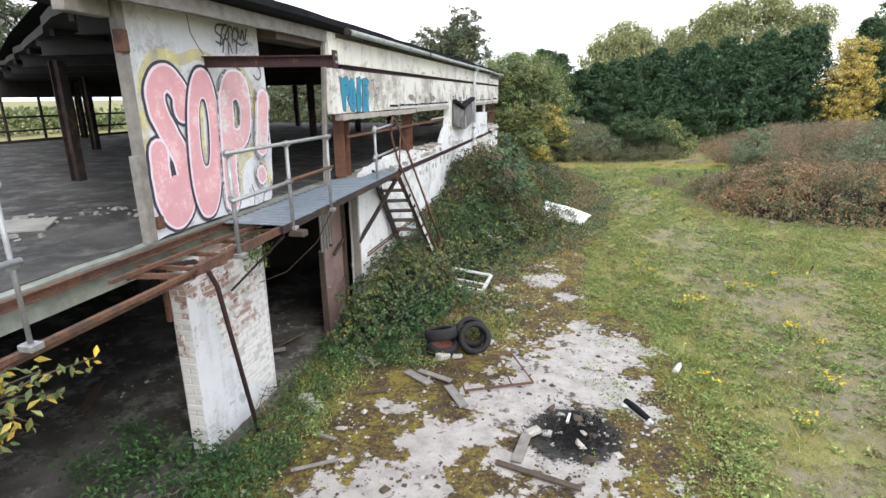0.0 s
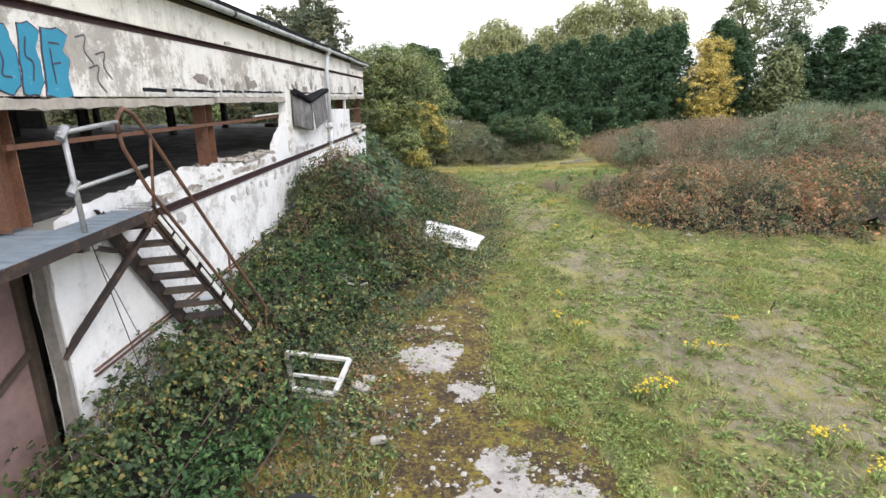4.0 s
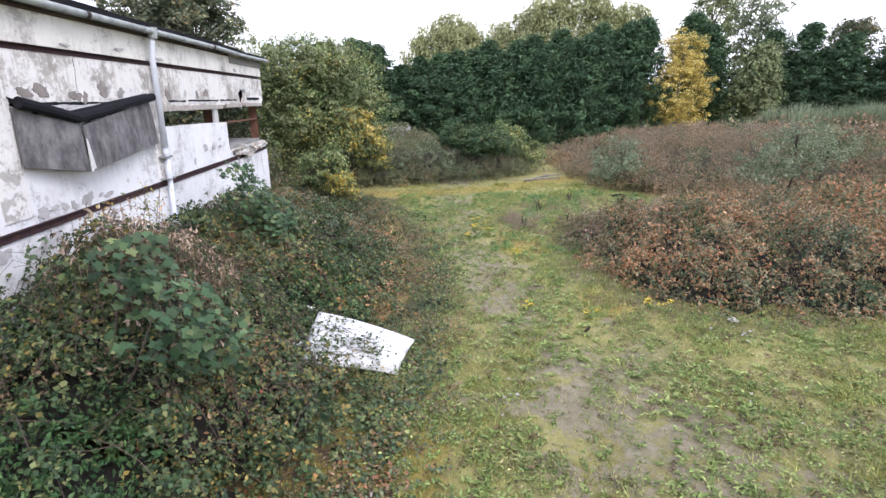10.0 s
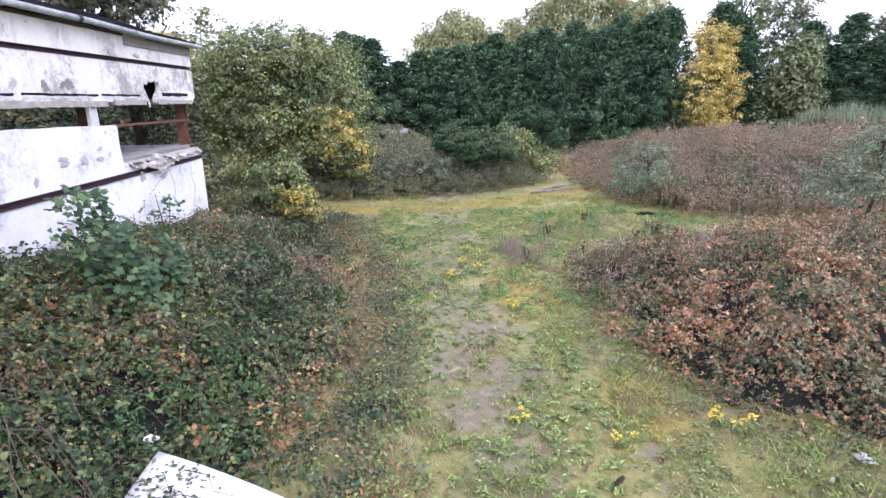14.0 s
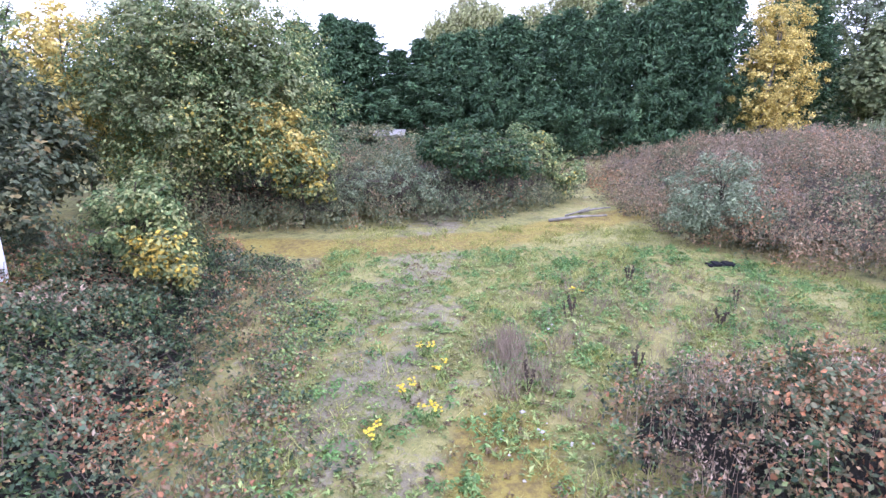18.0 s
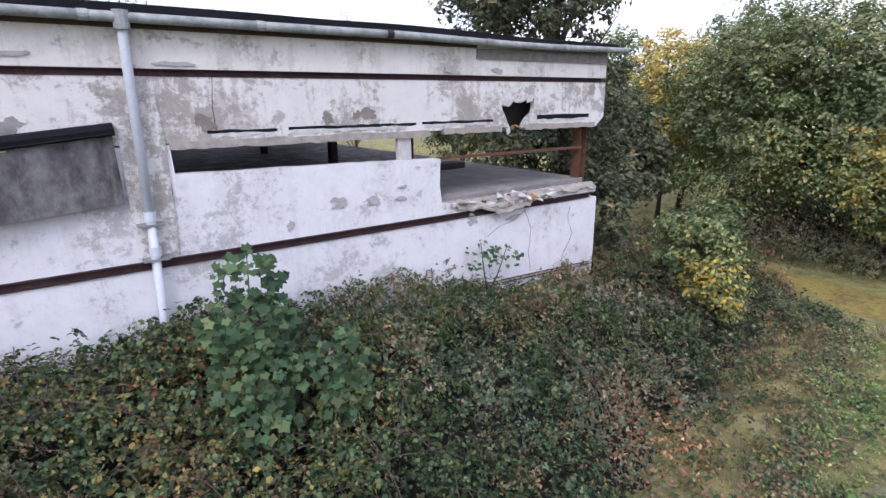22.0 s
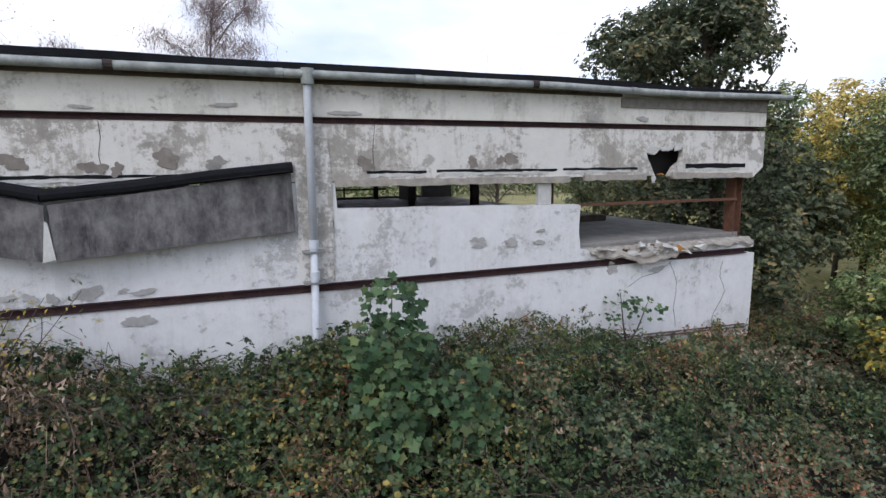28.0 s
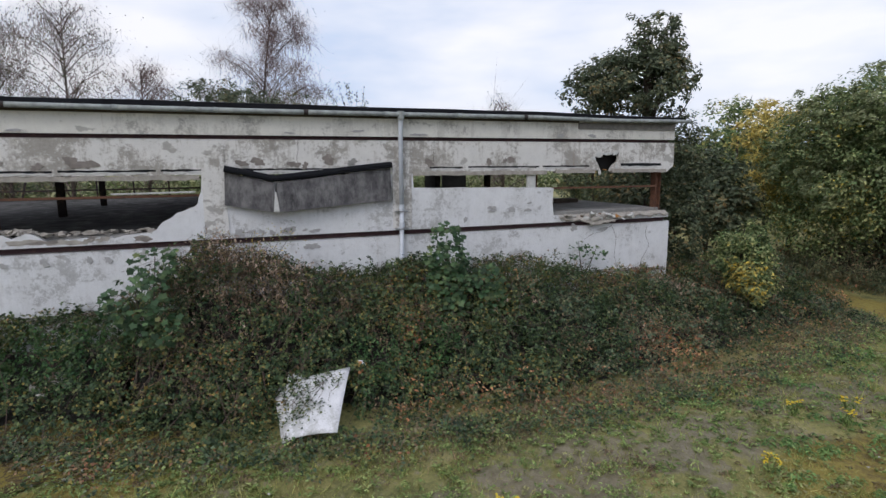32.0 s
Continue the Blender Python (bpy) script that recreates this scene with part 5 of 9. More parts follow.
for k, (grow, m, lab) in enumerate(((0.068, M_NAVY, "navy outline"), (0.032, M_PALE, "pale lilac edge"), (0.0, M_PINK, "pink fill"))):
    part_name = ("outline", "edge_line", "")[k]
    off = EDGE + 0.007 + 0.0036 * k
    part(part_name or "letter_s", stroke(B(), S_LINE, 0.245 + 2 * grow, off, wobble=0.02), m, mural, lab)
    part(part_name or "letter_o", ring(B(), 5.99, 4.0, 0.285 + grow, 0.88 + grow, 0.115 - 0.7 * grow, 0.43 - 0.7 * grow, 0.14, 0.10, off + 0.012), m, mural, lab)
    worn = (M_NAVY_WORN, M_PALE, M_PINK_WORN)[k]
    part(part_name or "letter_p", ring(B(), 6.70, 4.39, 0.335 + grow, 0.50 + grow, 0.12 - 0.7 * grow, 0.21 - 0.7 * grow, -0.05, 0.10, off + 0.024), worn, mural, lab)
    part("outline" if k == 0 else "edge_line" if k == 1 else "letter_stem", stroke(B(), [(6.50, 4.55), (6.45, 4.0), (6.41, 3.55), (6.41, 3.22)], 0.25 + 2 * grow, off + 0.026), worn, mural, lab)
    part(part_name or "exclamation_bar", stroke(B(), [(7.38, 4.52), (7.31, 4.2), (7.235, 3.88)], 0.245 + 2 * grow, off + 0.036, wobble=0.02), worn, mural, lab)
    part(part_name or "exclamation_dot", stroke(B(), [(7.155, 3.48), (7.16, 3.46), (7.165, 3.44)], 0.185 + 2 * grow, off + 0.036), worn, mural, lab)
part("letter_s", stroke(B(), [(5.37, 3.26), (5.38, 3.42), (5.385, 3.58)], 0.25, EDGE + 0.0165), M_PINK, mural, "pink fill")
bm = B()
for k, pts in enumerate(([(6.68, 5.46), (6.53, 5.44), (6.50, 5.36), (6.62, 5.30), (6.60, 5.22), (6.48, 5.24)], [(6.56, 5.20), (6.64, 5.40), (6.74, 5.47), (6.78, 5.38), (6.72, 5.28), (6.66, 5.34)], [(6.60, 5.12), (6.66, 5.28), (6.80, 5.45), (6.86, 5.40), (6.84, 5.26)],
                         [(6.90, 5.44), (6.84, 5.34), (6.92, 5.28), (6.98, 5.38), (6.92, 5.45)], [(6.98, 5.46), (7.02, 5.32), (7.10, 5.44), (7.12, 5.30), (7.20, 5.46)], [(6.72, 5.12), (6.74, 5.26), (6.80, 5.13)], [(6.9, 5.13), (6.93, 5.26), (7.04, 5.24), (7.18, 5.28)])):
    stroke(bm, pts, 0.028, EDGE + 0.004 + 0.0012 * k)
tag1 = solid("sprayed_tag", bm, M_GREYTAG, "scribbled dark grey spray tag above the mural", "graffiti")
bm = stroke(B(), [(7.30, 4.99), (7.42, 4.97), (7.46, 4.86), (7.36, 4.80), (7.27, 4.86)], 0.028, EDGE + 0.004)
solid("sprayed_tag", bm, M_GREYTAG, "small dark ring sprayed beside the mural", "graffiti")
for pts in (((5.98, 5.5), (6.0, 5.3), (6.12, 5.15), (6.2, 5.06)), ((6.95, 3.05), (7.0, 3.2), (6.94, 3.35)), ((7.2, 3.05), (7.24, 3.16), (7.4, 3.2), (7.5, 3.32)), ((5.1, 3.32), (5.35, 3.37), (5.6, 3.36))):
    bm = B()
    for p, q in zip(pts, pts[1:]):
        beam(bm, (EDGE + 0.001, *p), (EDGE + 0.001, *q), 0.010, 0.006, (1, 0, 0))
    solid("trim_crack", bm, M_DARK_WOOD, "thin crack in the mural wall's render", "crack", kind="structure")

blue = thing("blue_graffiti", (FX, 10.1, 4.6), "turquoise block graffiti letters sprayed on the upper wall", "graffiti")
shapes = ([(9.50, 4.32), (9.63, 4.30), (9.66, 4.55), (9.84, 4.60), (9.88, 4.80), (9.76, 4.90), (9.58, 4.86), (9.44, 4.90), (9.46, 4.6)], [(9.86, 4.32), (10.02, 4.27), (10.13, 4.36), (10.16, 4.62), (10.08, 4.86), (9.95, 4.88), (9.86, 4.76), (9.74, 4.50)],
          [(10.16, 4.28), (10.34, 4.27), (10.44, 4.40), (10.42, 4.70), (10.50, 4.84), (10.38, 4.92), (10.24, 4.88), (10.20, 4.62)], [(10.46, 4.27), (10.66, 4.24), (10.82, 4.26), (10.80, 4.44), (10.86, 4.62), (10.78, 4.70), (10.90, 4.84), (10.76, 4.90), (10.54, 4.88), (10.50, 4.6)])
for k, pts in enumerate(shapes):
    cy_, cz_ = sum(p[0] for p in pts) / len(pts), sum(p[1] for p in pts) / len(pts)
    rim_ = ragged(pts + pts[:1], 0.012, 0.06, k)[:-1]
    part("outline", wall_sheet(B(), [(cy_ + (a - cy_) * 1.10, cz_ + (b - cz_) * 1.05) for a, b in rim_], FX + 0.004 + 0.0006 * k, FX + 0.001), M_NAVY, blue, "thin dark outline")
    part("letter_shape", wall_sheet(B(), rim_, FX + 0.009 + 0.0006 * k, FX + 0.003), M_BLUE, blue, "turquoise fill")
for k, pts in enumerate(([(9.62, 4.74), (9.72, 4.76), (9.70, 4.66)], [(9.94, 4.70), (9.98, 4.56), (9.94, 4.44), (10.04, 4.42)], [(10.30, 4.78), (10.26, 4.62), (10.34, 4.56), (10.30, 4.40)], [(10.60, 4.76), (10.74, 4.76)], [(10.60, 4.56), (10.72, 4.58)], [(10.60, 4.38), (10.60, 4.70)], [(9.68, 4.52), (9.80, 4.56), (9.84, 4.70)])):
    part("inner_line", stroke(B(), pts, 0.018, FX + 0.013 + 0.0005 * k), M_NAVY, blue)
bm = B()
for k, (y, z) in enumerate(((11.15, 4.75), (11.45, 4.60), (11.3, 4.45))):
    stroke(bm, [(y - 0.12, z + 0.1), (y + 0.05, z + 0.13), (y, z - 0.02), (y + 0.12, z - 0.15)], 0.02, FX + 0.004 + 0.001 * k)
solid("sprayed_tag", bm, M_GREYTAG, "faint grey spray lines beside the blue graffiti", "graffiti")
bm = stroke(B(), [(9.25, 5.50), (9.36, 5.52), (9.34, 5.35), (9.26, 5.28)], 0.03, FX + 0.02)
solid("sprayed_tag", bm, M_YELLOW, "yellowish spray mark on the fascia", "graffiti")

# ---- walkway, rails and stair ----
deck = thing("steel_walkway", (-3.5, 6, 2.98), "steel walkway along the wall, half stripped to rusty frame", "walkway")
part("outer_channel", channel(B(), (-3.50, 4.4, 2.92), (-3.55, 11.0, 2.93), 0.09, 0.05, 0.012, (-1, 0, 0)), M_RUST, deck)
part("inner_channel", channel(B(), (EDGE + 0.07, 1.2, 2.97), (EDGE + 0.07, 9.2, 2.95), 0.09, 0.05, 0.012), M_RUST, deck)
part("outer_angle", beam(B(), (-3.62, 1.2, 2.86), (-3.56, 4.7, 2.90), 0.05, 0.035), M_RUST, deck)
part("outer_angle", beam(B(), (-3.70, 1.2, 2.78), (-3.60, 4.9, 2.84), 0.035, 0.035), M_RUST, deck)
part("middle_angle", beam(B(), (-4.05, 3.9, 2.93), (-3.9, 7.0, 2.94), 0.04, 0.04), M_RUST, deck)
part("bent_strut", beam(B(), (-4.2, 4.2, 2.88), (-3.58, 4.45, 2.84), 0.05, 0.05), M_RUST, deck)
for y in (4.55, 5.05, 5.6, 6.2, 7.4, 8.6, 9.8, 10.9):
    part("cross_bearer", beam(B(), (EDGE + 0.1, y, 2.87), (-3.51, y, 2.88), 0.045, 0.04), M_RUST if y < 7 else M_DARK_STEEL, deck)
y = 6.05
while y < 10.95:
    part("plate", box(B(), -4.40 if y < 9.6 else FX + 0.03, -3.46 - 0.015 * max(0, y - 6), y, min(y + 0.812, 11.0), 2.985, 2.995 + 0.003 * (int(y * 10) % 2)), M_PLATE, deck, "blue-grey ribbed sheet")
    for k in range(5 if y < 10.2 else 4):
        part("rib", beam(B(), (-4.38 if y < 9.6 else FX + 0.05, y + 0.08 + 0.16 * k, 2.999), (-3.47 - 0.015 * max(0, y - 6), y + 0.08 + 0.16 * k, 2.999), 0.03, 0.007), M_PLATE, deck)
    y += 0.815
part("edge_trim", beam(B(), (-3.46, 6.0, 2.94), (-3.53, 10.98, 2.955), 0.02, 0.10), M_DARK_STEEL, deck)
part("broken_bearer", box(B(), -3.5, -3.28, 6.2, 6.34, 2.80, 2.88, 0.01), M_DARK_WOOD, deck, "splintered bearer end")

rail = thing("guard_rail", (-3.48, 6.2, 2.9), "galvanised scaffold-tube guard rail on the walkway", "railing")


def rail_post(y, z0, z1, lean=0.0):
    p = part("post", tube(B(), [(-3.46, y, z0), (-3.46 + lean, y + lean, z1)], 0.025 if y > 4 else 0.017, 10), M_GALV, rail, smooth=True)
    part("base_clamp", box(B(), -3.52, -3.40, y - 0.05, y + 0.05, z0 - 0.02, z0 + 0.03, 0.006), M_GALV, p)
    for z in (3.52, z1 - 0.03):
        part("coupler", tube(B(), [(-3.46 + lean * 0.6, y - 0.035, z), (-3.46 + lean * 0.6, y + 0.035, z)], 0.042 if y > 4 else 0.028, 8), M_GALV, p)


for y in (5.05, 6.28, 7.48):
    rail_post(y, 2.90 if y > 5.5 else 2.88, 4.02)
rail_post(2.62, 2.95, 4.08, 0.0)
part("top_rail", tube(B(), [(-3.44, 4.98, 4.0), (-3.44, 7.55, 4.0)], 0.024, 10), M_GALV, rail, smooth=True)
part("mid_rail", tube(B(), [(-3.43, 4.98, 3.50), (-3.43, 6.30, 3.52)], 0.024, 10), M_GALV, rail, smooth=True)
part("mid_rail", tube(B(), [(-3.43, 6.25, 3.53), (-3.43, 7.55, 3.55)], 0.024, 10), M_RUST, rail, "rusty tube", smooth=True)
part("mid_rail", tube(B(), [(-3.43, 1.6, 3.56), (-3.43, 2.66, 3.55)], 0.024, 10), M_GALV, rail, smooth=True)

stair = thing("steel_stair", (-3.7, 12, 0), "steep dark steel stair descending into brambles", "stair")
OUT_T, OUT_B = Vector((-3.50, 11.00, 2.97)), Vector((-3.10, 13.25, -0.05))
IN_T, IN_B = Vector((-3.97, 10.80, 2.97)), Vector((-3.86, 13.05, -0.05))
for p, q, o in ((OUT_T, OUT_B, 1), (IN_T, IN_B, -1)):
    part("stringer", channel(B(), p, q, 0.19, 0.05, 0.014, (o, 0, 0)), M_DARK_STEEL, stair, "black painted stringer")
off_s = Vector((0.055, 0, -0.01))
for k in range(11):
    a_, b_ = k / 11 + 0.01, (k + (0.82 if k % 3 else 0.97)) / 11
    part("paint_strip", beam(B(), OUT_T.lerp(OUT_B, a_) + off_s, OUT_T.lerp(OUT_B, b_) + off_s, 0.012, 0.05 + 0.02 * (k % 3)), M_WHITE, stair, "flaking pale paint on the stringer")
for k in range(11):
    s = (k + 0.55) / 11.4
    p, q = IN_T.lerp(IN_B, s), OUT_T.lerp(OUT_B, s)
    part("tread", beam(B(), p + Vector((0.02, 0.04, 0)), q + Vector((-0.02, 0.0, 0)), 0.21, 0.042, bevel=0.004), M_DARK_WOOD if k % 3 else M_DARK_STEEL, stair)


def on_rail(y, z):
    """A point over the outer stringer, which splays outwards as it descends."""
    return (-3.50 + 0.40 * max(0.0, (y - 11.0)) / 2.25, y, z)


part("top_handrail", tube(B(), [on_rail(*p) for p in ((10.62, 3.88), (10.63, 4.04), (10.76, 4.13), (10.93, 4.07), (11.16, 3.82), (12.35, 2.12), (13.26, 0.84), (13.40, 0.70), (13.45, 0.56), (13.40, 0.44), (13.22, 0.42))], 0.024, 9), M_RUST, stair, smooth=True)
part("lower_handrail", tube(B(), [on_rail(*p) for p in ((10.62, 3.90), (10.66, 3.74), (11.0, 3.26), (12.2, 1.68), (13.2, 0.42))], 0.022, 9), M_RUST, stair, smooth=True)
for y0_, z0_, y1_, z1_ in ((11.04, 2.97, 11.16, 3.80), (12.34, 1.24, 12.36, 2.10), (13.12, 0.22, 13.18, 0.95)):
    part("baluster", tube(B(), [on_rail(y0_, z0_), on_rail(y1_, z1_)], 0.018, 8), M_RUST, stair, smooth=True)
part("corner_post", tube(B(), [(-3.60, 9.99, 2.85), (-3.63, 9.99, 3.99)], 0.026, 10), M_GALV, stair, "galvanised post", smooth=True)
part("post_foot", box(B(), -3.66, -3.54, 9.93, 10.05, 2.83, 2.90, 0.008), M_GALV, stair)
part("short_rail", tube(B(), [(-3.63, 9.92, 3.93), (-3.50, 10.62, 4.0)], 0.024, 10), M_GALV, stair, "galvanised tube", smooth=True)
part("short_rail", tube(B(), [(-3.61, 9.97, 3.42), (-3.52, 11.08, 3.50)], 0.022, 10), M_GALV, stair, "galvanised tube", smooth=True)
for z in (3.93, 3.43):
    part("coupler", tube(B(), [(-3.63, 9.93, z - 0.05), (-3.63, 10.04, z + 0.05)], 0.042, 8), M_GALV, stair)
part("brace", beam(B(), (-3.58, 11.02, 2.80), (FX - 0.02, 9.95, 1.70), 0.075, 0.05), M_DARK_STEEL, stair)
part("brace", beam(B(), (-3.62, 10.05, 2.84), (-3.95, 10.95, 2.55), 0.05, 0.05), M_DARK_STEEL, stair)
part("cross_tie", beam(B(), (-3.50, 10.95, 2.86), (FX + 0.01, 10.85, 2.86), 0.06, 0.07), M_DARK_STEEL, stair)

# hoarding under the walkway
hoard = thing("hoarding", (-4.5, 9.6, 0), "faded red-brown hoarding boards beside a dark opening", "hoarding")
part("board", slab_quad(B(), [(-4.50, 9.08, 1.74), (-4.42, 9.95, 1.68), (-4.42, 9.95, -0.1), (-4.52, 9.12, -0.1)], 0, 0.03), M_PINK_BOARD, hoard)
part("board", slab_quad(B(), [(-4.46, 9.55, 2.70), (-4.42, 9.98, 2.70), (-4.42, 9.96, 1.66), (-4.46, 9.58, 1.70)], 0, 0.03), M_PINK_BOARD, hoard)
for k in range(5):
    y = 9.10 + 0.115 * k
    part("slat", slab_quad(B(), [(-4.47, y, 2.68), (-4.47, y + 0.095, 2.68), (-4.46, y + 0.09 + 0.01 * k, 1.60 + 0.05 * k), (-4.46, y + 0.01 * k, 1.58 + 0.06 * k)], 0, 0.02), M_WOOD, hoard, "grey vertical slat")
part("frame_post", box(B(), -4.46, -4.36, 9.96, 10.06, -0.1, 2.76, 0.006), M_DARK_WOOD, hoard)
part("broken_lining", wall_sheet(B(), ragged([(9.93, 0.0), (9.99, 0.0), (9.99, 2.74), (9.93, 2.74), (9.91, 2.2), (9.94, 1.5), (9.90, 0.8), (9.93, 0.0)], 0.01, 0.15, 9)[:-1], FX - 0.005, FX - 0.13), M_WOOD, hoard, "splintered grey lining at the wall's end")
part("frame_post", box(B(), -4.50, -4.40, 9.02, 9.08, -0.1, 1.72, 0.006), M_DARK_WOOD, hoard)
part("cross_rail", beam(B(), (-4.40, 9.5, 1.55), (-4.38, 10.0, 1.78), 0.04, 0.06), M_DARK_WOOD, hoard)
part("head_rail", beam(B(), (-4.42, 9.4, 2.60), (-4.38, 10.0, 2.68), 0.05, 0.07), M_DARK_WOOD, hoard)
part("latch", tube(B(), [(-4.47, 9.10, 0.98), (-4.40, 9.16, 1.0), (-4.40, 9.22, 0.96)], 0.015, 6), M_GALV, hoard)
for pts, rad in (([(-3.52, 7.6, 2.84), (-3.7, 7.4, 2.4), (-4.0, 6.95, 2.05), (-4.25, 6.6, 1.98)], 0.007), ([(-3.5, 9.9, 2.9), (-3.45, 10.1, 1.9), (-3.4, 10.25, 1.0), (-3.3, 10.3, 0.4)], 0.005), ([(-3.48, 9.95, 2.7), (-3.4, 10.35, 1.5), (-3.3, 10.45, 0.6)], 0.004)):
    solid("loose_cable", tube(B(), pts, rad, 6), M_DARK_STEEL, "thin loose cable hanging from the walkway", "cable", "loose cables")
for k, (y, z) in enumerate(((8.3, 2.55), (8.75, 2.45))):
    solid("hanging_hook", tube(B(), [(-4.6, y, 2.78), (-4.6, y, z), (-4.6, y + 0.04, z - 0.03)], 0.01, 6), M_DARK_STEEL, "short metal hook hanging in the dark opening", "hook", "hanging hooks")

# ---- white-painted brick pillar ----
pillar = thing("brick_pillar", (EDGE, 6.2, 0), "brick pillar in peeling white paint, bare red at the top", "pillar")


def brick_material():
    n = Nodes("painted_brick")
    info = n.tree.nodes.new("ShaderNodeObjectInfo")
    fine, big = n.noise(16, 5, 0.7), n.noise(2.2, 6, 0.65, shift=6)
    red = n.ramp(info.outputs["Random"], (0.0, (0.20, 0.105, 0.085)), (0.5, (0.29, 0.175, 0.145)), (1.0, (0.36, 0.27, 0.235)))
    height = n.math("MULTIPLY", n.math("SUBTRACT", n.axis(2), 1.55), 0.11)
    lost = n.math("ADD", n.math("ADD", big, height), n.math("MULTIPLY", n.math("SUBTRACT", info.outputs["Random"], 0.5), 0.16))
    lost = n.math("ADD", lost, n.math("MULTIPLY", n.math("SUBTRACT", fine, 0.5), 0.25))
    c = n.mix(n.step(lost, 0.55, 0.61), n.mix(fine, (0.70, 0.69, 0.69), (0.58, 0.56, 0.55)), red)
    return n.done(c, 0.9, bump=fine, strength=0.6, distance=0.008)


M_BRICK = brick_material()
M_MORTAR = plain("pale_mortar", (0.66, 0.65, 0.64), 0.6, 9, 0.95)
PY0, PY1, PTOP = 5.28, 7.05, 2.74
part("core", box(B(), EDGE - 0.235, EDGE - 0.0035, PY0 + 0.012, PY1 - 0.012, -0.1, PTOP - 0.02), M_MORTAR, pillar)


def brick_mesh(name, lx, ly, lz):
    bm = B()
    box(bm, -lx / 2, lx / 2, -ly / 2, ly / 2, -lz / 2, lz / 2, 0.004)
    me = bpy.data.meshes.new(name)
    bm.to_mesh(me)
    bm.free()
    me.materials.append(M_BRICK)
    return me


stretcher, header, closer = brick_mesh("brick", 0.10, 0.213, 0.064), brick_mesh("brick", 0.10, 0.102, 0.064), brick_mesh("brick", 0.213, 0.10, 0.064)
r = random.Random(21)


def lay(me, x, y, z):
    ob = new("brick", me)
    ob.parent = pillar
    ob.location = Vector((x + r.uniform(-0.006, 0.006), y + r.uniform(-0.006, 0.006), z + r.uniform(-0.004, 0.004))) - pillar.location
    ob.rotation_euler = (r.uniform(-0.03, 0.03), r.uniform(-0.02, 0.02), r.uniform(-0.03, 0.03))
    ob.scale = (1, r.uniform(0.94, 1.03), r.uniform(0.92, 1.08))


z, row = 0.03, 0
while z < PTOP:
    y = PY0
    pieces = [0.225] * 7 + [0.19] if row % 2 == 0 else [0.113] + [0.225] * 7 + [0.077]
    for w in pieces:
        if z < 2.4 or r.random() < 0.93:
            lay(stretcher if w > 0.2 else header, EDGE - 0.05, y + w / 2, z) if w > 0.1 and y + w < PY1 + 0.03 else None
        y += w
    if row % 2:
        lay(closer, EDGE - 0.107 - 0.003, PY0 + 0.045, z)
    else:
        lay(header, EDGE - 0.167, PY0 + 0.052, z)
    z += 0.075
    row += 1
coat = ragged([(5.283, 0.02), (6.75, 0.02), (6.55, 0.35), (6.25, 0.55), (6.05, 1.0), (5.82, 1.25), (5.78, 1.75), (5.62, 2.0), (5.45, 2.02), (5.30, 2.25), (5.283, 2.2)], 0.035, 0.09, 44)
part("plaster_coat", wall_sheet(B(), [(max(y, 5.281), max(z, 0.0)) for y, z in coat], EDGE + 0.013, EDGE - 0.002), M_MURAL, pillar, "smooth thick white coat")
part("bent_pipe", tube(B(), [(-4.3, 4.35, 2.80), (-4.15, 4.75, 2.82), (-4.05, 5.05, 2.78), (-4.0, 5.2, 2.62), (-3.98, 5.30, 2.40), (-3.95, 5.72, 0.15)], 0.03, 9), M_RUST_BAND, pillar, "rusty bent pipe", smooth=True)
part("dark_strap", beam(B(), (-3.62, 6.30, 2.78), (EDGE + 0.03, 6.15, 2.02), 0.07, 0.03), M_DARK_STEEL, pillar, "dark steel strap")
part("left_rust_jamb", box(B(), EDGE - 0.30, EDGE - 0.24, PY0 - 0.03, PY0 + 0.05, 1.9, PTOP, 0.006), M_RUST, pillar, "rusty jamb plate")
v, f = leaf_arrays(np.random.default_rng(5).normal(size=(140, 3)) * np.array([0.07, 0.16, 0.18]) + np.array([EDGE + 0.10, 6.72, 2.45]), np.random.default_rng(6).normal(size=(140, 3)) + np.array([0.6, 0, 0.8]), 0.10, 0.25, seed=4)
tagged(fast("wall_fern", v, f, M_WEED), "tuft of green weeds rooted in the pillar's brickwork", "weeds", kind="stuff")

# ---- loose things on the yard ----


def tyre_mesh(inner_color=None):
    """A car tyre lying flat round z, 0.60 m across."""
    bm = B()
    prof = [(0.20, -0.085), (0.225, -0.10), (0.27, -0.098), (0.296, -0.075), (0.302, -0.03), (0.302, 0.03), (0.296, 0.075), (0.27, 0.098), (0.225, 0.10), (0.20, 0.085), (0.215, 0.06), (0.27, 0.05), (0.275, -0.05), (0.215, -0.06)]
    n = 36
    rings = []
    for k in range(n):
        a = 2 * math.pi * k / n
        tread = 0.006 if k % 2 else 0.0
        rings.append([bm.verts.new(((q - (tread if 3 <= i <= 6 else 0)) * math.cos(a), (q - (tread if 3 <= i <= 6 else 0)) * math.sin(a), h)) for i, (q, h) in enumerate(prof)])
    for k in range(n):
        p, q = rings[k], rings[(k + 1) % n]
        for i in range(len(prof)):
            bm.faces.new((p[i], q[i], q[(i + 1) % len(prof)], p[(i + 1) % len(prof)]))
    return bm


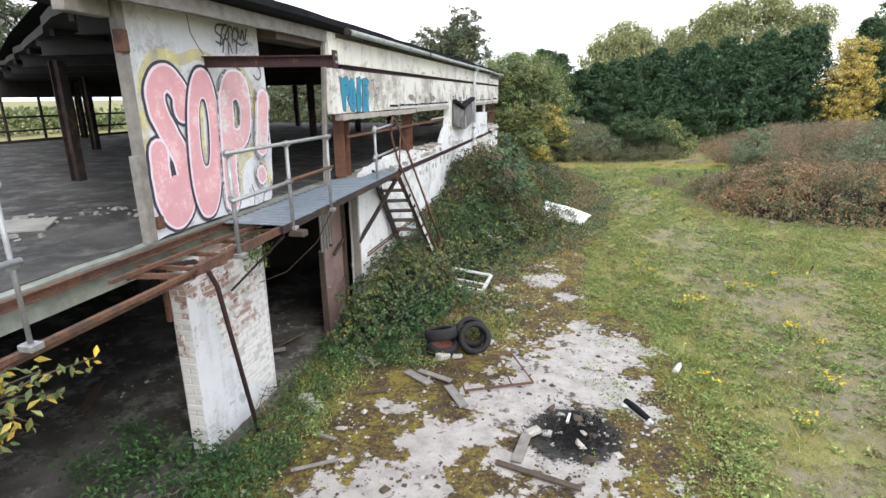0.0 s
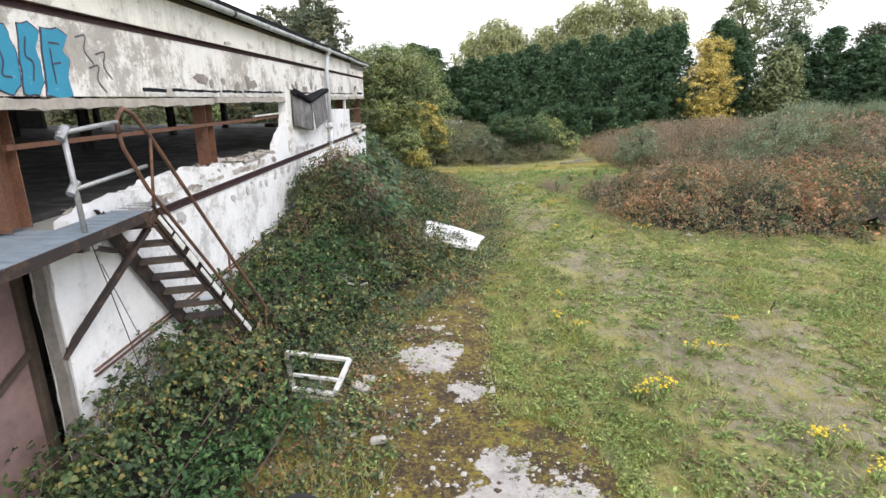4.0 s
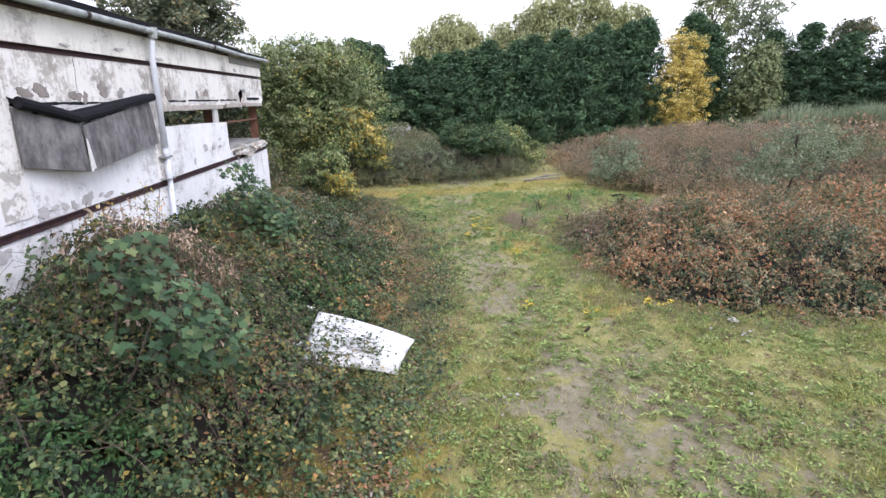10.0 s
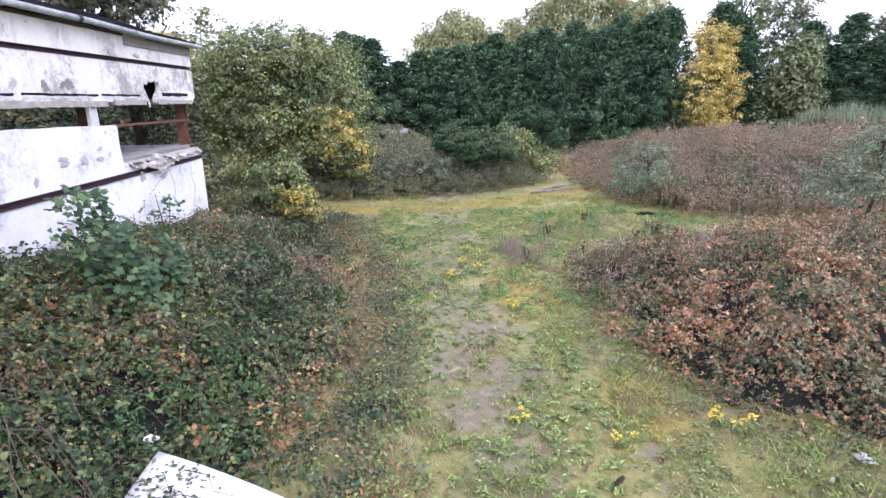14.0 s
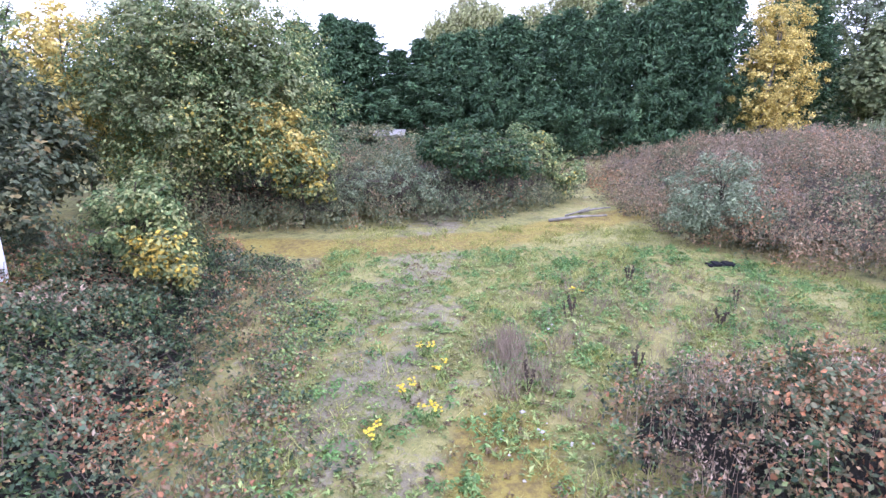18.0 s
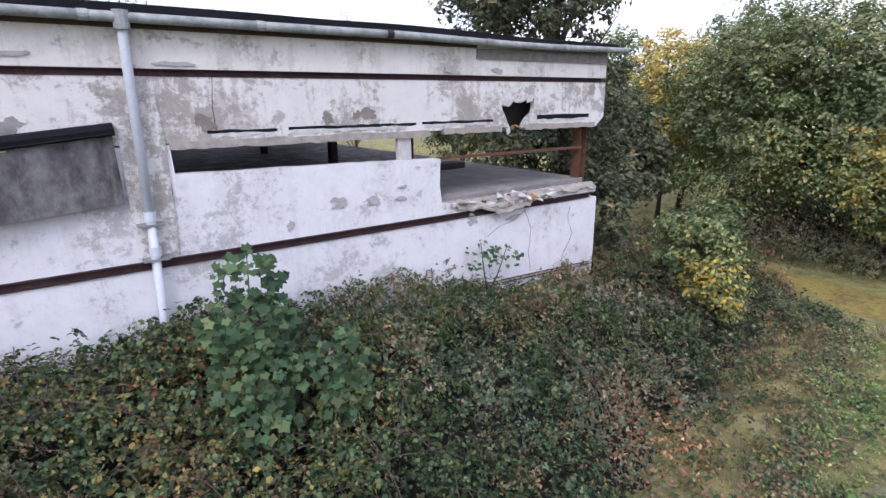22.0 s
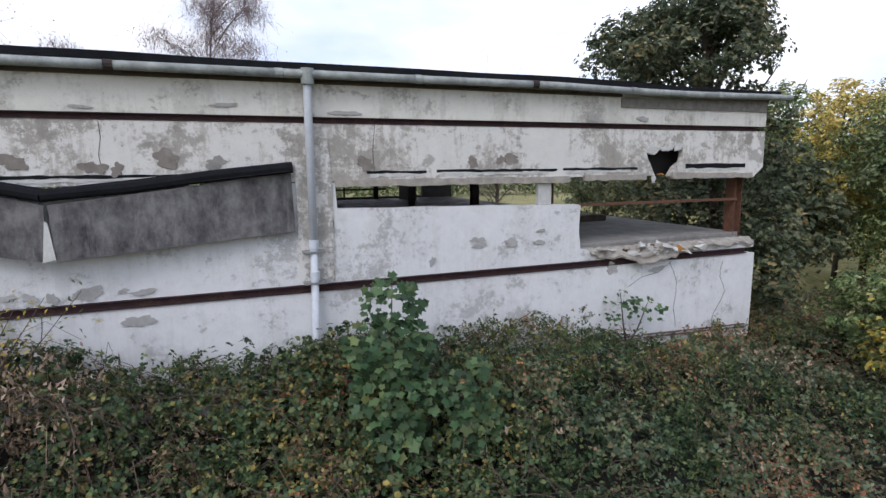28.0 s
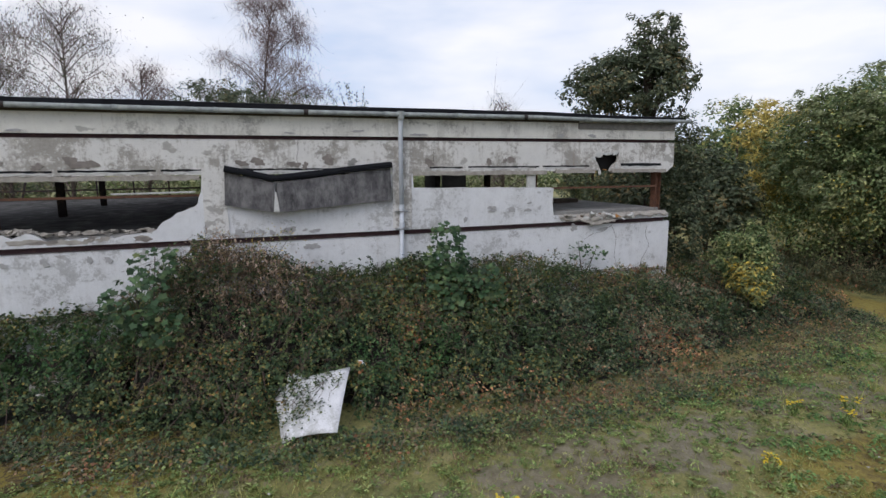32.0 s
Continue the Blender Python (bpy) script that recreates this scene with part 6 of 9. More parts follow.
for m4, lab in ((pose(-2.08, 8.86, 0.10, 4, 3, 0), "worn tyre lying flat in weeds, red leaves inside"), (pose(-2.12, 8.92, 0.33, -14, -10, 0), "black tyre tilted on top of another"), (pose(-1.50, 8.98, 0.27, 62, 0, 22), "black tyre leaning upright against a stack"), (pose(-1.62, 9.28, 0.24, 48, 0, 30), "black tyre leaning behind another")):
    bm = tyre_mesh()
    bmesh.ops.transform(bm, matrix=m4, verts=bm.verts)
    t_ob = solid("car_tyre", bm, M_RUBBER, lab, "tyre", "dumped tyres", smooth=True)
bm = bmesh.new()
bmesh.ops.create_circle(bm, cap_ends=True, segments=20, radius=0.21, matrix=pose(-2.08, 8.86, 0.14, 4, 3, 0))
solid("leaf_litter", bm, M_RUSTY_RED, "red rotting leaves inside a tyre", "leaf litter", kind="stuff")

# A plain bent steel frame of unknown use; the bed is made up.
frame_ob = thing("bedstead", (-1.0, 8.1, 0.05), "bent rusty steel frame lying on the concrete", "bed frame")
A, Bp, C, D = Vector((-1.74, 8.30, 0.10)), Vector((-1.40, 7.50, 0.05)), Vector((-0.72, 8.78, 0.16)), Vector((-0.36, 7.98, 0.05))
for p, q, w in ((A, Bp, 0.03), (A, C, 0.045), (Bp, D, 0.045), (C.lerp(A, 0.3), D.lerp(Bp, 0.32), 0.03), (C.lerp(A, 0.08), D, 0.03)):
    part("bar", beam(B(), p, q, 0.7 * w, 0.6 * w), M_RUST, frame_ob)

for p, q, w, m, lab in (((-3.70, 8.42), (-3.05, 8.02), 0.16, M_WOOD, "grey weathered plank in weeds"), ((-2.50, 7.95), (-2.00, 7.60), 0.15, M_WOOD, "grey weathered plank on the slab"), ((-2.30, 8.02), (-1.68, 7.75), 0.11, M_WOOD, "grey plank lying askew"), ((-1.70, 7.62), (-1.33, 7.05), 0.15, M_WOOD, "short grey plank on concrete"),
                        ((-0.45, 5.95), (-0.36, 6.55), 0.14, M_WOOD, "scorched grey plank by the fire patch"), ((-0.70, 5.90), (0.35, 5.60), 0.09, M_DARK_WOOD, "dark rotten plank by the fire patch"), ((-3.0, 7.1), (-2.6, 7.28), 0.05, M_DARK_WOOD, "dark stick of wood on moss"), ((-3.35, 6.0), (-2.9, 5.9), 0.05, M_WOOD, "pale stick of wood on moss"),
                        ((-3.2, 5.2), (-2.7, 5.5), 0.05, M_WOOD, "pale stick of wood on moss"), ((0.18, 6.95), (0.22, 7.18), 0.04, M_WHITE, "pale burnt stick in the ashes"), ((-2.9, 9.0), (-2.2, 9.35), 0.06, M_WOOD, "grey branch leaning in weeds")):
    bm = beam(B(), (*p, 0.035), (*q, 0.05), w, 0.028, bevel=0.004)
    solid("plank", bm, m, lab, "plank", "scattered planks")

win = thing("window_frame", (-2.1, 12.3, 0.1), "old white timber window frame thrown on brambles", "frame")
corner = [Vector((-2.72, 12.78, 0.34)), Vector((-1.72, 12.78, 0.20)), Vector((-1.80, 11.92, 0.10)), Vector((-2.42, 12.02, 0.14))]
for k in range(4):
    part("frame_bar", beam(B(), corner[k], corner[(k + 1) % 4], 0.075, 0.05, bevel=0.004), M_WHITE if k != 3 else M_WOOD, win)
part("frame_bar", beam(B(), corner[0].lerp(corner[3], 0.62), corner[1].lerp(corner[2], 0.62), 0.05, 0.04), M_WHITE, win)
part("frame_bar", beam(B(), corner[3] + Vector((0.05, -0.08, -0.06)), corner[2] + Vector((0, -0.08, -0.06)), 0.06, 0.05), M_WOOD, win)
part("frame_bar", beam(B(), corner[3].lerp(corner[2], 0.5) + Vector((0.05, 0.35, 0.0)), corner[3].lerp(corner[2], 0.5), 0.035, 0.03), M_WOOD, win)

# flat white sheet caught in the brambles
sheet = thing("white_sheet", (0.1, 20.8, 0.2), "large curved white plastic panel lying among brambles", "panel")
V, F = [], []
n_u, n_v = 14, 10
for i in range(n_u):
    for j in range(n_v):
        u, w = i / (n_u - 1), j / (n_v - 1)
        near_edge = Vector((-0.88, 19.62, 0.33)).lerp(Vector((0.68, 19.62, 0.06)), u)
        far_edge = Vector((-0.75, 21.02, 0.58)).lerp(Vector((0.98, 20.46, 0.20)), u)
        p = near_edge.lerp(far_edge, w) + Vector((0, 0, 0.05 * math.sin(math.pi * u) ** 0.8 + 0.04 * math.sin(math.pi * w) - 0.10 * max(0, 0.15 - w) * 5))
        V.append(p)
for i in range(n_u - 1):
    for j in range(n_v - 1):
        a = i * n_v + j
        F.append((a, a + 1, a + n_v + 1, a + n_v))
V2 = [p - Vector((0, 0, 0.02)) for p in V]
k0 = len(V)
F2 = [tuple(k0 + i for i in f[::-1]) for f in F]
rim = [i * n_v for i in range(n_u)] + [(n_u - 1) * n_v + j for j in range(1, n_v)] + [i * n_v + n_v - 1 for i in range(n_u - 2, -1, -1)] + [j for j in range(n_v - 2, 0, -1)]
F3 = [(a, b, b + k0, a + k0) for a, b in zip(rim, rim[1:] + rim[:1])]
fast("panel_skin", [tuple(p - sheet.location) for p in V + V2], F + F2 + F3, M_WHITE_BOARD, sheet, smooth=True)
g = np.random.default_rng(340)
spots = g.uniform(0, 1, (26, 2)) ** np.array([1.8, 1.4]) * np.array([0.8, 1.0])
pick = spots[g.integers(0, 26, 900)] + g.normal(size=(900, 2)) * 0.085
pick = np.clip(pick, 0.02, 0.98)
grid = np.array([tuple(p) for p in V]).reshape(n_u, n_v, 3)
on_it = grid[(pick[:, 0] * (n_u - 1)).astype(int), (pick[:, 1] * (n_v - 1)).astype(int)] + g.normal(size=(900, 3)) * np.array([0.035, 0.035, 0.015]) + np.array([0, 0, 0.045])
v, f = leaf_arrays(on_it, g.normal(size=on_it.shape) * 0.4 + np.array([0, 0, 1.0]), 0.052 * g.uniform(0.6, 1.3, 900), 0.7, seed=341)
tagged(fast("panel_creepers", v, f, M_BRAMBLE), "bramble leaves creeping over the white panel", "brambles", kind="stuff")
bm = B()
for k in range(16):
    a_, b_ = g.uniform(0, 0.5), g.uniform(0.05, 0.95)
    pts = [Vector(grid[int(min(0.97, a_ + 0.13 * q) * (n_u - 1)), int(min(0.97, max(0.02, b_ + 0.09 * math.sin(q * 1.3 + k))) * (n_v - 1))]) + Vector((0, 0, 0.02 + 0.03 * (q % 2))) for q in range(4)]
    tube(bm, pts, 0.005, 4, 0.003, False)
tagged(part("panel_stems", bm, M_STEMS, None), "thin bramble stems trailing over the white panel", "brambles", kind="stuff")
for x, y, z, s, lab in ((-0.95, 20.05, 0.42, 0.16, "torn white plastic scrap under brambles"), (-0.95, 21.3, 0.55, 0.07, "torn white plastic scrap under brambles"), (-2.35, 15.9, 0.55, 0.13, "pale broken block among brambles"), (-2.15, 15.6, 0.48, 0.09, "pale broken block among brambles"), (-1.9, 15.75, 0.42, 0.07, "pale broken block among brambles")):
    bm = box(B(), x - s, x + s, y - s, y + 0.8 * s, z - 0.02, z + 0.025, 0.008, Euler((0.3, 0.35, x * 5)).to_matrix().to_4x4())
    solid("white_scrap", bm, M_WHITE_BOARD if "plastic" in lab else M_CHIPS, lab, "scrap", "white scraps")

# bottle, dark bag, plastic bits, hearth
bottle = thing("plastic_bottle", (2.0, 8.95, 0.05), "white plastic bottle lying at the grass edge", "bottle")
part("bottle_body", tube(B(), [(1.93, 8.78, 0.05), (1.95, 8.83, 0.05), (2.03, 9.02, 0.05), (2.05, 9.06, 0.05)], 0.05, 12, 0.045), M_WHITE, bottle, smooth=True)
neck = part("bottle_neck", tube(B(), [(2.05, 9.06, 0.05), (2.07, 9.12, 0.05)], 0.03, 10, 0.016), M_WHITE, bottle, smooth=True)
part("cap", tube(B(), [(2.07, 9.12, 0.05), (2.08, 9.14, 0.05)], 0.018, 10), M_PIPE, neck)
shoe = thing("old_shoe", (1.2, 7.45, 0.05), "old dark shoe with pale toe on moss", "shoe")
bm = B()
tube(bm, [(1.05, 7.68, 0.05), (1.12, 7.58, 0.065), (1.22, 7.42, 0.06), (1.33, 7.26, 0.04)], 0.055, 10, 0.045)
part("upper", bm, M_FELT, shoe, smooth=True)
part("sole", beam(B(), (1.03, 7.71, 0.015), (1.36, 7.22, 0.015), 0.10, 0.022, bevel=0.005), M_WHITE, shoe, "pale sole")
part("toe_cap", tube(B(), [(1.31, 7.29, 0.04), (1.37, 7.20, 0.03)], 0.045, 9, 0.02), M_PIPE, shoe, "pale toe")
solid("plastic_bag", box(B(), 0.98, 1.08, 7.55, 7.68, 0.01, 0.05, 0.02), M_WHITE, "crumpled white plastic bag on moss", "bag")
bm = slab_quad(B(), [(-0.82, 8.95, 0.06), (-0.74, 9.05, 0.07), (-0.68, 9.0, 0.05), (-0.74, 8.88, 0.03)], 0, 0.015)
solid("plastic_scrap", bm, M_PLATE, "small pale blue plastic scrap on moss", "scrap")

g = np.random.default_rng(61)
hearth = thing("fire_patch", (0.3, 6.75, 0.0), "black burnt-out fire patch with ash and charred bits", "hearth")
p = np.stack([g.normal(size=2200) * 0.26, g.normal(size=2200) * 0.27, 0.015 + 0.04 * g.uniform(0, 1, 2200) ** 2], 1)
v, f = leaf_arrays(p, g.normal(size=p.shape) + np.array([0, 0, 0.8]), 0.035 * g.uniform(0.4, 1.6, 2200), 0.6, seed=9)
tagged(fast("charcoal", v, f, M_ASH, hearth), kind="stuff")
for k in range(7):
    x, y = g.normal() * 0.3 + 0.3, g.normal() * 0.3 + 6.75
    part("burnt_lump", lump(B(), (x, y, 0.035), 0.11, random.Random(k + 70)), M_CHIPS if k % 4 == 1 else M_DARK_WOOD, hearth)

# rubble chips scattered over the slab, one mesh
def chips(name, count, x0, x1, y0, y1, size, material, label, seed, clear=None):
    g = np.random.default_rng(seed)
    cube = np.array([[-1, -1, 0], [1, -1, 0], [1, 1, 0], [-1, 1, 0], [-0.6, -0.7, 1], [0.7, -0.6, 1], [0.6, 0.7, 1], [-0.7, 0.6, 1]]) * 0.5
    face = np.array([[0, 1, 5, 4], [1, 2, 6, 5], [2, 3, 7, 6], [3, 0, 4, 7], [4, 5, 6, 7]])
    cl = max(3, count // 14)
    cx, cy = g.uniform(x0, x1, cl), g.uniform(y0, y1, cl)
    j = g.integers(0, cl, count)
    x, y = np.clip(cx[j] + g.normal(size=count) * 0.3, x0, x1), np.clip(cy[j] + g.normal(size=count) * 0.3, y0, y1)
    s = size * g.lognormal(0, 0.55, count)
    a = g.uniform(0, 6.28, count)
    c = cube[None] * s[:, None, None] * g.uniform(0.5, 1.4, (count, 1, 3)) + g.normal(size=(count, 8, 3)) * s[:, None, None] * 0.08
    rot = np.stack([c[..., 0] * np.cos(a)[:, None] - c[..., 1] * np.sin(a)[:, None], c[..., 0] * np.sin(a)[:, None] + c[..., 1] * np.cos(a)[:, None], np.maximum(c[..., 2] * 0.7, 0)], -1)
    v = (rot + np.stack([x, y, np.full(count, 0.006)], 1)[:, None]).reshape(-1, 3)
    f = (face[None] + 8 * np.arange(count)[:, None, None]).reshape(-1, 4)
    return tagged(fast(name, v, f, material), label, "rubble", kind="stuff")


chips("rubble_chips", 1100, -3.6, 2.0, 4.6, 10.8, 0.026, M_CHIPS, "pale rubble chips strewn over the mossy slab", 62)
chips("rubble_chips", 520, -1.4, 0.5, 9.2, 14.5, 0.026, M_CHIPS, "pale rubble chips on dark moss", 63)
chips("rubble_chips", 120, -0.5, 0.6, 14.5, 18, 0.024, M_CHIPS, "few pale chips on the slab's end", 64)
chips("dark_litter", 2600, -3.6, 2.1, 4.6, 17.5, 0.020, M_DARK_WOOD, "dark twigs and leaf litter on moss", 65)
chips("stray_stones", 90, 2.0, 8.0, 6.0, 34, 0.024, M_CHIPS, "stray pale stones in the grass", 66)
chips("floor_debris", 520, -11.5, -4.7, 2.0, 13, 0.04, M_DARK_WOOD, "broken bits strewn on the ground storey floor", 67)
chips("floor_scraps", 90, -9.5, -4.5, 2.0, 12, 0.028, M_CHIPS, "pale scraps strewn on the ground storey floor", 69)
for x, y, s in ((-2.0, 8.55, 0.13), (-1.75, 8.62, 0.09), (-1.25, 9.35, 0.09), (-1.45, 12.15, 0.13), (-1.38, 12.45, 0.10), (-3.55, 6.6, 0.14), (-3.8, 6.8, 0.11), (-0.28, 6.62, 0.11), (-1.05, 10.9, 0.10)):
    bm = box(B(), x - s, x + s, y - 0.6 * s, y + 0.6 * s, 0.01, 0.01 + 0.8 * s, 0.02, Euler((0.1, 0.15, x * 9)).to_matrix().to_4x4())
    solid("rubble_lump", bm, M_CHIPS, "pale lump of broken concrete", "rubble", "larger rubble lumps")
# things on the upper floor near the mural
chips("upper_debris", 160, -8.5, -5.2, 2.5, 6.5, 0.05, M_CONCRETE, "broken bits strewn on the upper floor", 68).location.z = FLOOR
bm = box(B(), -7.2, -6.2, 4.8, 5.4, FLOOR + 0.01, FLOOR + 0.05, 0.01, Euler((0.04, 0.02, 0.6)).to_matrix().to_4x4())
solid("fallen_board", bm, M_CONCRETE, "pale broken ceiling board on the upper floor", "board")

# black sheet and log by the far mounds
bm = B()
for k in range(5):
    box(bm, 10.2 + 0.13 * k, 10.4 + 0.13 * k, 35.1, 35.4, -0.13, -0.07 + 0.03 * (k % 2), 0.02)
solid("black_sheet", bm, M_FELT, "crumpled black plastic sheet at the mound's foot", "sheet")
for p, q, rad in (((7.3, 40.4, -0.1), (9.4, 40.9, -0.06), 0.06), ((8.6, 41.6, -0.1), (9.9, 42.2, -0.05), 0.05), ((8.0, 41.1, -0.1), (9.0, 41.7, 0.06), 0.04)):
    solid("fallen_branch", tube(B(), [p, ((p[0] + q[0]) / 2, (p[1] + q[1]) / 2 + 0.08, p[2] + 0.04), q], rad, 7, rad * 0.5), M_PALE_BARK, "pale bare branch lying on the moss strip", "branch", "fallen branches", smooth=True)

bm = box(B(), -3.62, -3.44, 12.02, 12.17, 1.50, 1.54, 0.012, Euler((0.1, 0.2, 0.4)).to_matrix().to_4x4())
solid("plastic_scrap", bm, M_PIPE, "crumpled pale blue rag lying on a stair tread", "scrap")
for k, (p, q) in enumerate((((-3.3, 9.2, 0.02), (-2.5, 9.9, 1.05)), ((-3.0, 10.4, 0.6), (-2.6, 11.5, 1.15)), ((-2.2, 9.7, 0.4), (-1.9, 10.6, 0.75)))):
    solid("dead_stick", tube(B(), [p, ((p[0] + q[0]) / 2 + 0.05, (p[1] + q[1]) / 2, (p[2] + q[2]) / 2 + 0.08), q], 0.009, 5, 0.004), M_STEMS, "dead grey stick leaning in the brambles", "stick", "dead sticks")

for k, (x, y, a, ln, w_) in enumerate(((-5.3, 7.9, 0.5, 1.0, 0.12), (-5.0, 8.5, 1.1, 0.7, 0.08), (-5.9, 8.7, -0.4, 1.2, 0.10), (-5.2, 7.4, 2.2, 0.6, 0.14), (-7.0, 6.0, 2.0, 0.9, 0.14))):
    d = Vector((math.cos(a), math.sin(a), 0)) * ln / 2
    c = Vector((x, y, 0.05 + 0.02 * (k % 3)))
    solid("plank", beam(B(), c - d, c + d + Vector((0, 0, 0.08)), w_, 0.03, bevel=0.004), M_DARK_WOOD if k % 3 else M_WOOD, "dark broken board on the ground storey floor", "plank", "boards on the lower floor")

# ---- plants ----


def thicket(name, canopy, x0, x1, y0, y1, per_m2, size, material, label, seed=1, deep=0.3, stems=0, under=0.75, loose=0.35, step=0.25, mixes=(), tri=True):
    """A tangle of leaves lying over canopy(x, y), the height of its top. Leaves stand in sprays on small tilted domes.
    mixes: (part's name, material, share(x, y), leaf's size) of other growth in it. Its inner sheet, coloured as shade
    (litter-brown unless tri), and its canes are parts."""
    g = np.random.default_rng(seed)
    per = 7
    n = int((x1 - x0) * (y1 - y0) * per_m2 * 2.0 / per)
    x, y = g.uniform(x0, x1, n), g.uniform(y0, y1, n)
    h = canopy(x, y)
    keep = (h > 0.03) & (g.uniform(0, 1, n) < np.clip(0.42 + h * 2.0, 0, 1))
    x, y, h = x[keep], y[keep], h[keep]
    e = 0.12
    nx, ny = -(canopy(x + e, y) - canopy(x - e, y)) / (2 * e), -(canopy(x, y + e) - canopy(x, y - e)) / (2 * e)
    nrm = np.stack([np.clip(nx, -2, 2), np.clip(ny, -2, 2), np.ones_like(nx)], 1)
    area = np.linalg.norm(nrm, axis=1)
    nrm /= area[:, None]
    keep = g.uniform(0, 2.0, len(x)) < area
    x, y, h, nrm = x[keep], y[keep], h[keep], nrm[keep]
    lift = size * 1.4 * g.normal(size=len(x)) - np.minimum(g.exponential(0.5, len(x)) * deep, h * 0.8)
    centre = np.stack([x, y, h], 1) + nrm * lift[:, None]
    tilt = nrm + 0.42 * g.normal(size=nrm.shape)
    tilt /= np.linalg.norm(tilt, axis=1, keepdims=True)
    kind = np.zeros(len(x), dtype=int)
    for k, (_, _, share, _) in enumerate(mixes):
        kind = np.where(g.uniform(0, 1, len(x)) < share(x, y), k + 1, kind)
    ob = None
    for k in range(len(mixes) + 1):
        own = np.nonzero(kind == k)[0]
        if not len(own) and k:
            continue
        size_k = size if k == 0 else mixes[k - 1][3]
        j = np.repeat(own, per)
        reach = size_k * g.uniform(1.2, 2.8, len(x))[j]
        off = g.normal(size=(len(j), 3))
        off -= tilt[j] * np.sum(off * tilt[j], 1, keepdims=True)
        off *= 0.65
        p = centre[j] + off * reach[:, None] - tilt[j] * (0.30 * reach * np.sum(off * off, 1))[:, None] + g.normal(size=(len(j), 3)) * 0.02
        p[:, 2] = np.maximum(p[:, 2], 0.02 - 0.006 * np.clip(p[:, 1] - 12, 0, 30))
        s = size_k * (0.75 + 0.5 * g.uniform(0, 1, len(x)))[j] * g.uniform(0.7, 1.2, len(j))
        face = tilt[j] + 0.4 * off + loose * g.normal(size=p.shape)
        if tri and k == 0:
            v, f = trifoliate(p, face, s * 0.72, seed * 10)
        else:
            v, f = joined([leaf_arrays(p + g.normal(size=p.shape) * s[:, None] * 0.6 * q, face + 0.35 * g.normal(size=p.shape), s * (1 - 0.15 * q), 0.55, seed=seed * 10 + q) for q in range(2)])
        if k == 0:
            ob = tagged(fast(name, v, f, material), label, "thicket", kind="stuff")
        else:
            tagged(fast(mixes[k - 1][0], v, f, mixes[k - 1][1], ob), kind="stuff")
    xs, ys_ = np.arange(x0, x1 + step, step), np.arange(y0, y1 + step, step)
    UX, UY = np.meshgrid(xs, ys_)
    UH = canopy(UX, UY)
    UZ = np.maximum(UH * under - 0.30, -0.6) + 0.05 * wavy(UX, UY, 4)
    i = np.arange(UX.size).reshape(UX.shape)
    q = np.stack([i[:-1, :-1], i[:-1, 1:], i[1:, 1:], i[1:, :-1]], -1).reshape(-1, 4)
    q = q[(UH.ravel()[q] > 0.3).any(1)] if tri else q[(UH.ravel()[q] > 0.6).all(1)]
    # The dark sheet below the leaves paints the shade seen in the gaps.
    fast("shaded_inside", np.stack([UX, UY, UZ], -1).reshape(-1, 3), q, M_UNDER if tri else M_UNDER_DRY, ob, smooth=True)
    if stems:
        bm = B()
        r = random.Random(seed)
        for _ in range(stems):
            j = r.randrange(len(x))
            a, ln = r.uniform(0, 2 * math.pi), r.uniform(0.5, 1.3)
            up_ = r.uniform(-0.2, 1.6)
            pts = []
            for k in range(5):
                xx, yy_ = x[j] + math.cos(a) * ln * k / 4, y[j] + math.sin(a) * ln * k / 4
                hh = float(canopy(np.array([xx]), np.array([yy_]))[0])
                pts.append((xx, yy_, max(hh, 0.03) + 0.16 * math.sin(math.pi * k / 4) * up_))
            tube(bm, pts, 0.006, 3, 0.003, False)
        tagged(part("canes", bm, M_STEMS, ob), kind="stuff")
    return ob


def field(x, y, f, seed, low=0.1, high=0.5):
    return smooth01((wavy(x, y, f, seed) - low) / (high - low))


def rough_edge(a, b, seed):
    return 0.22 * wavy(a, b, 2.3, seed) + 0.12 * wavy(b, a, 5.1, seed + 2)


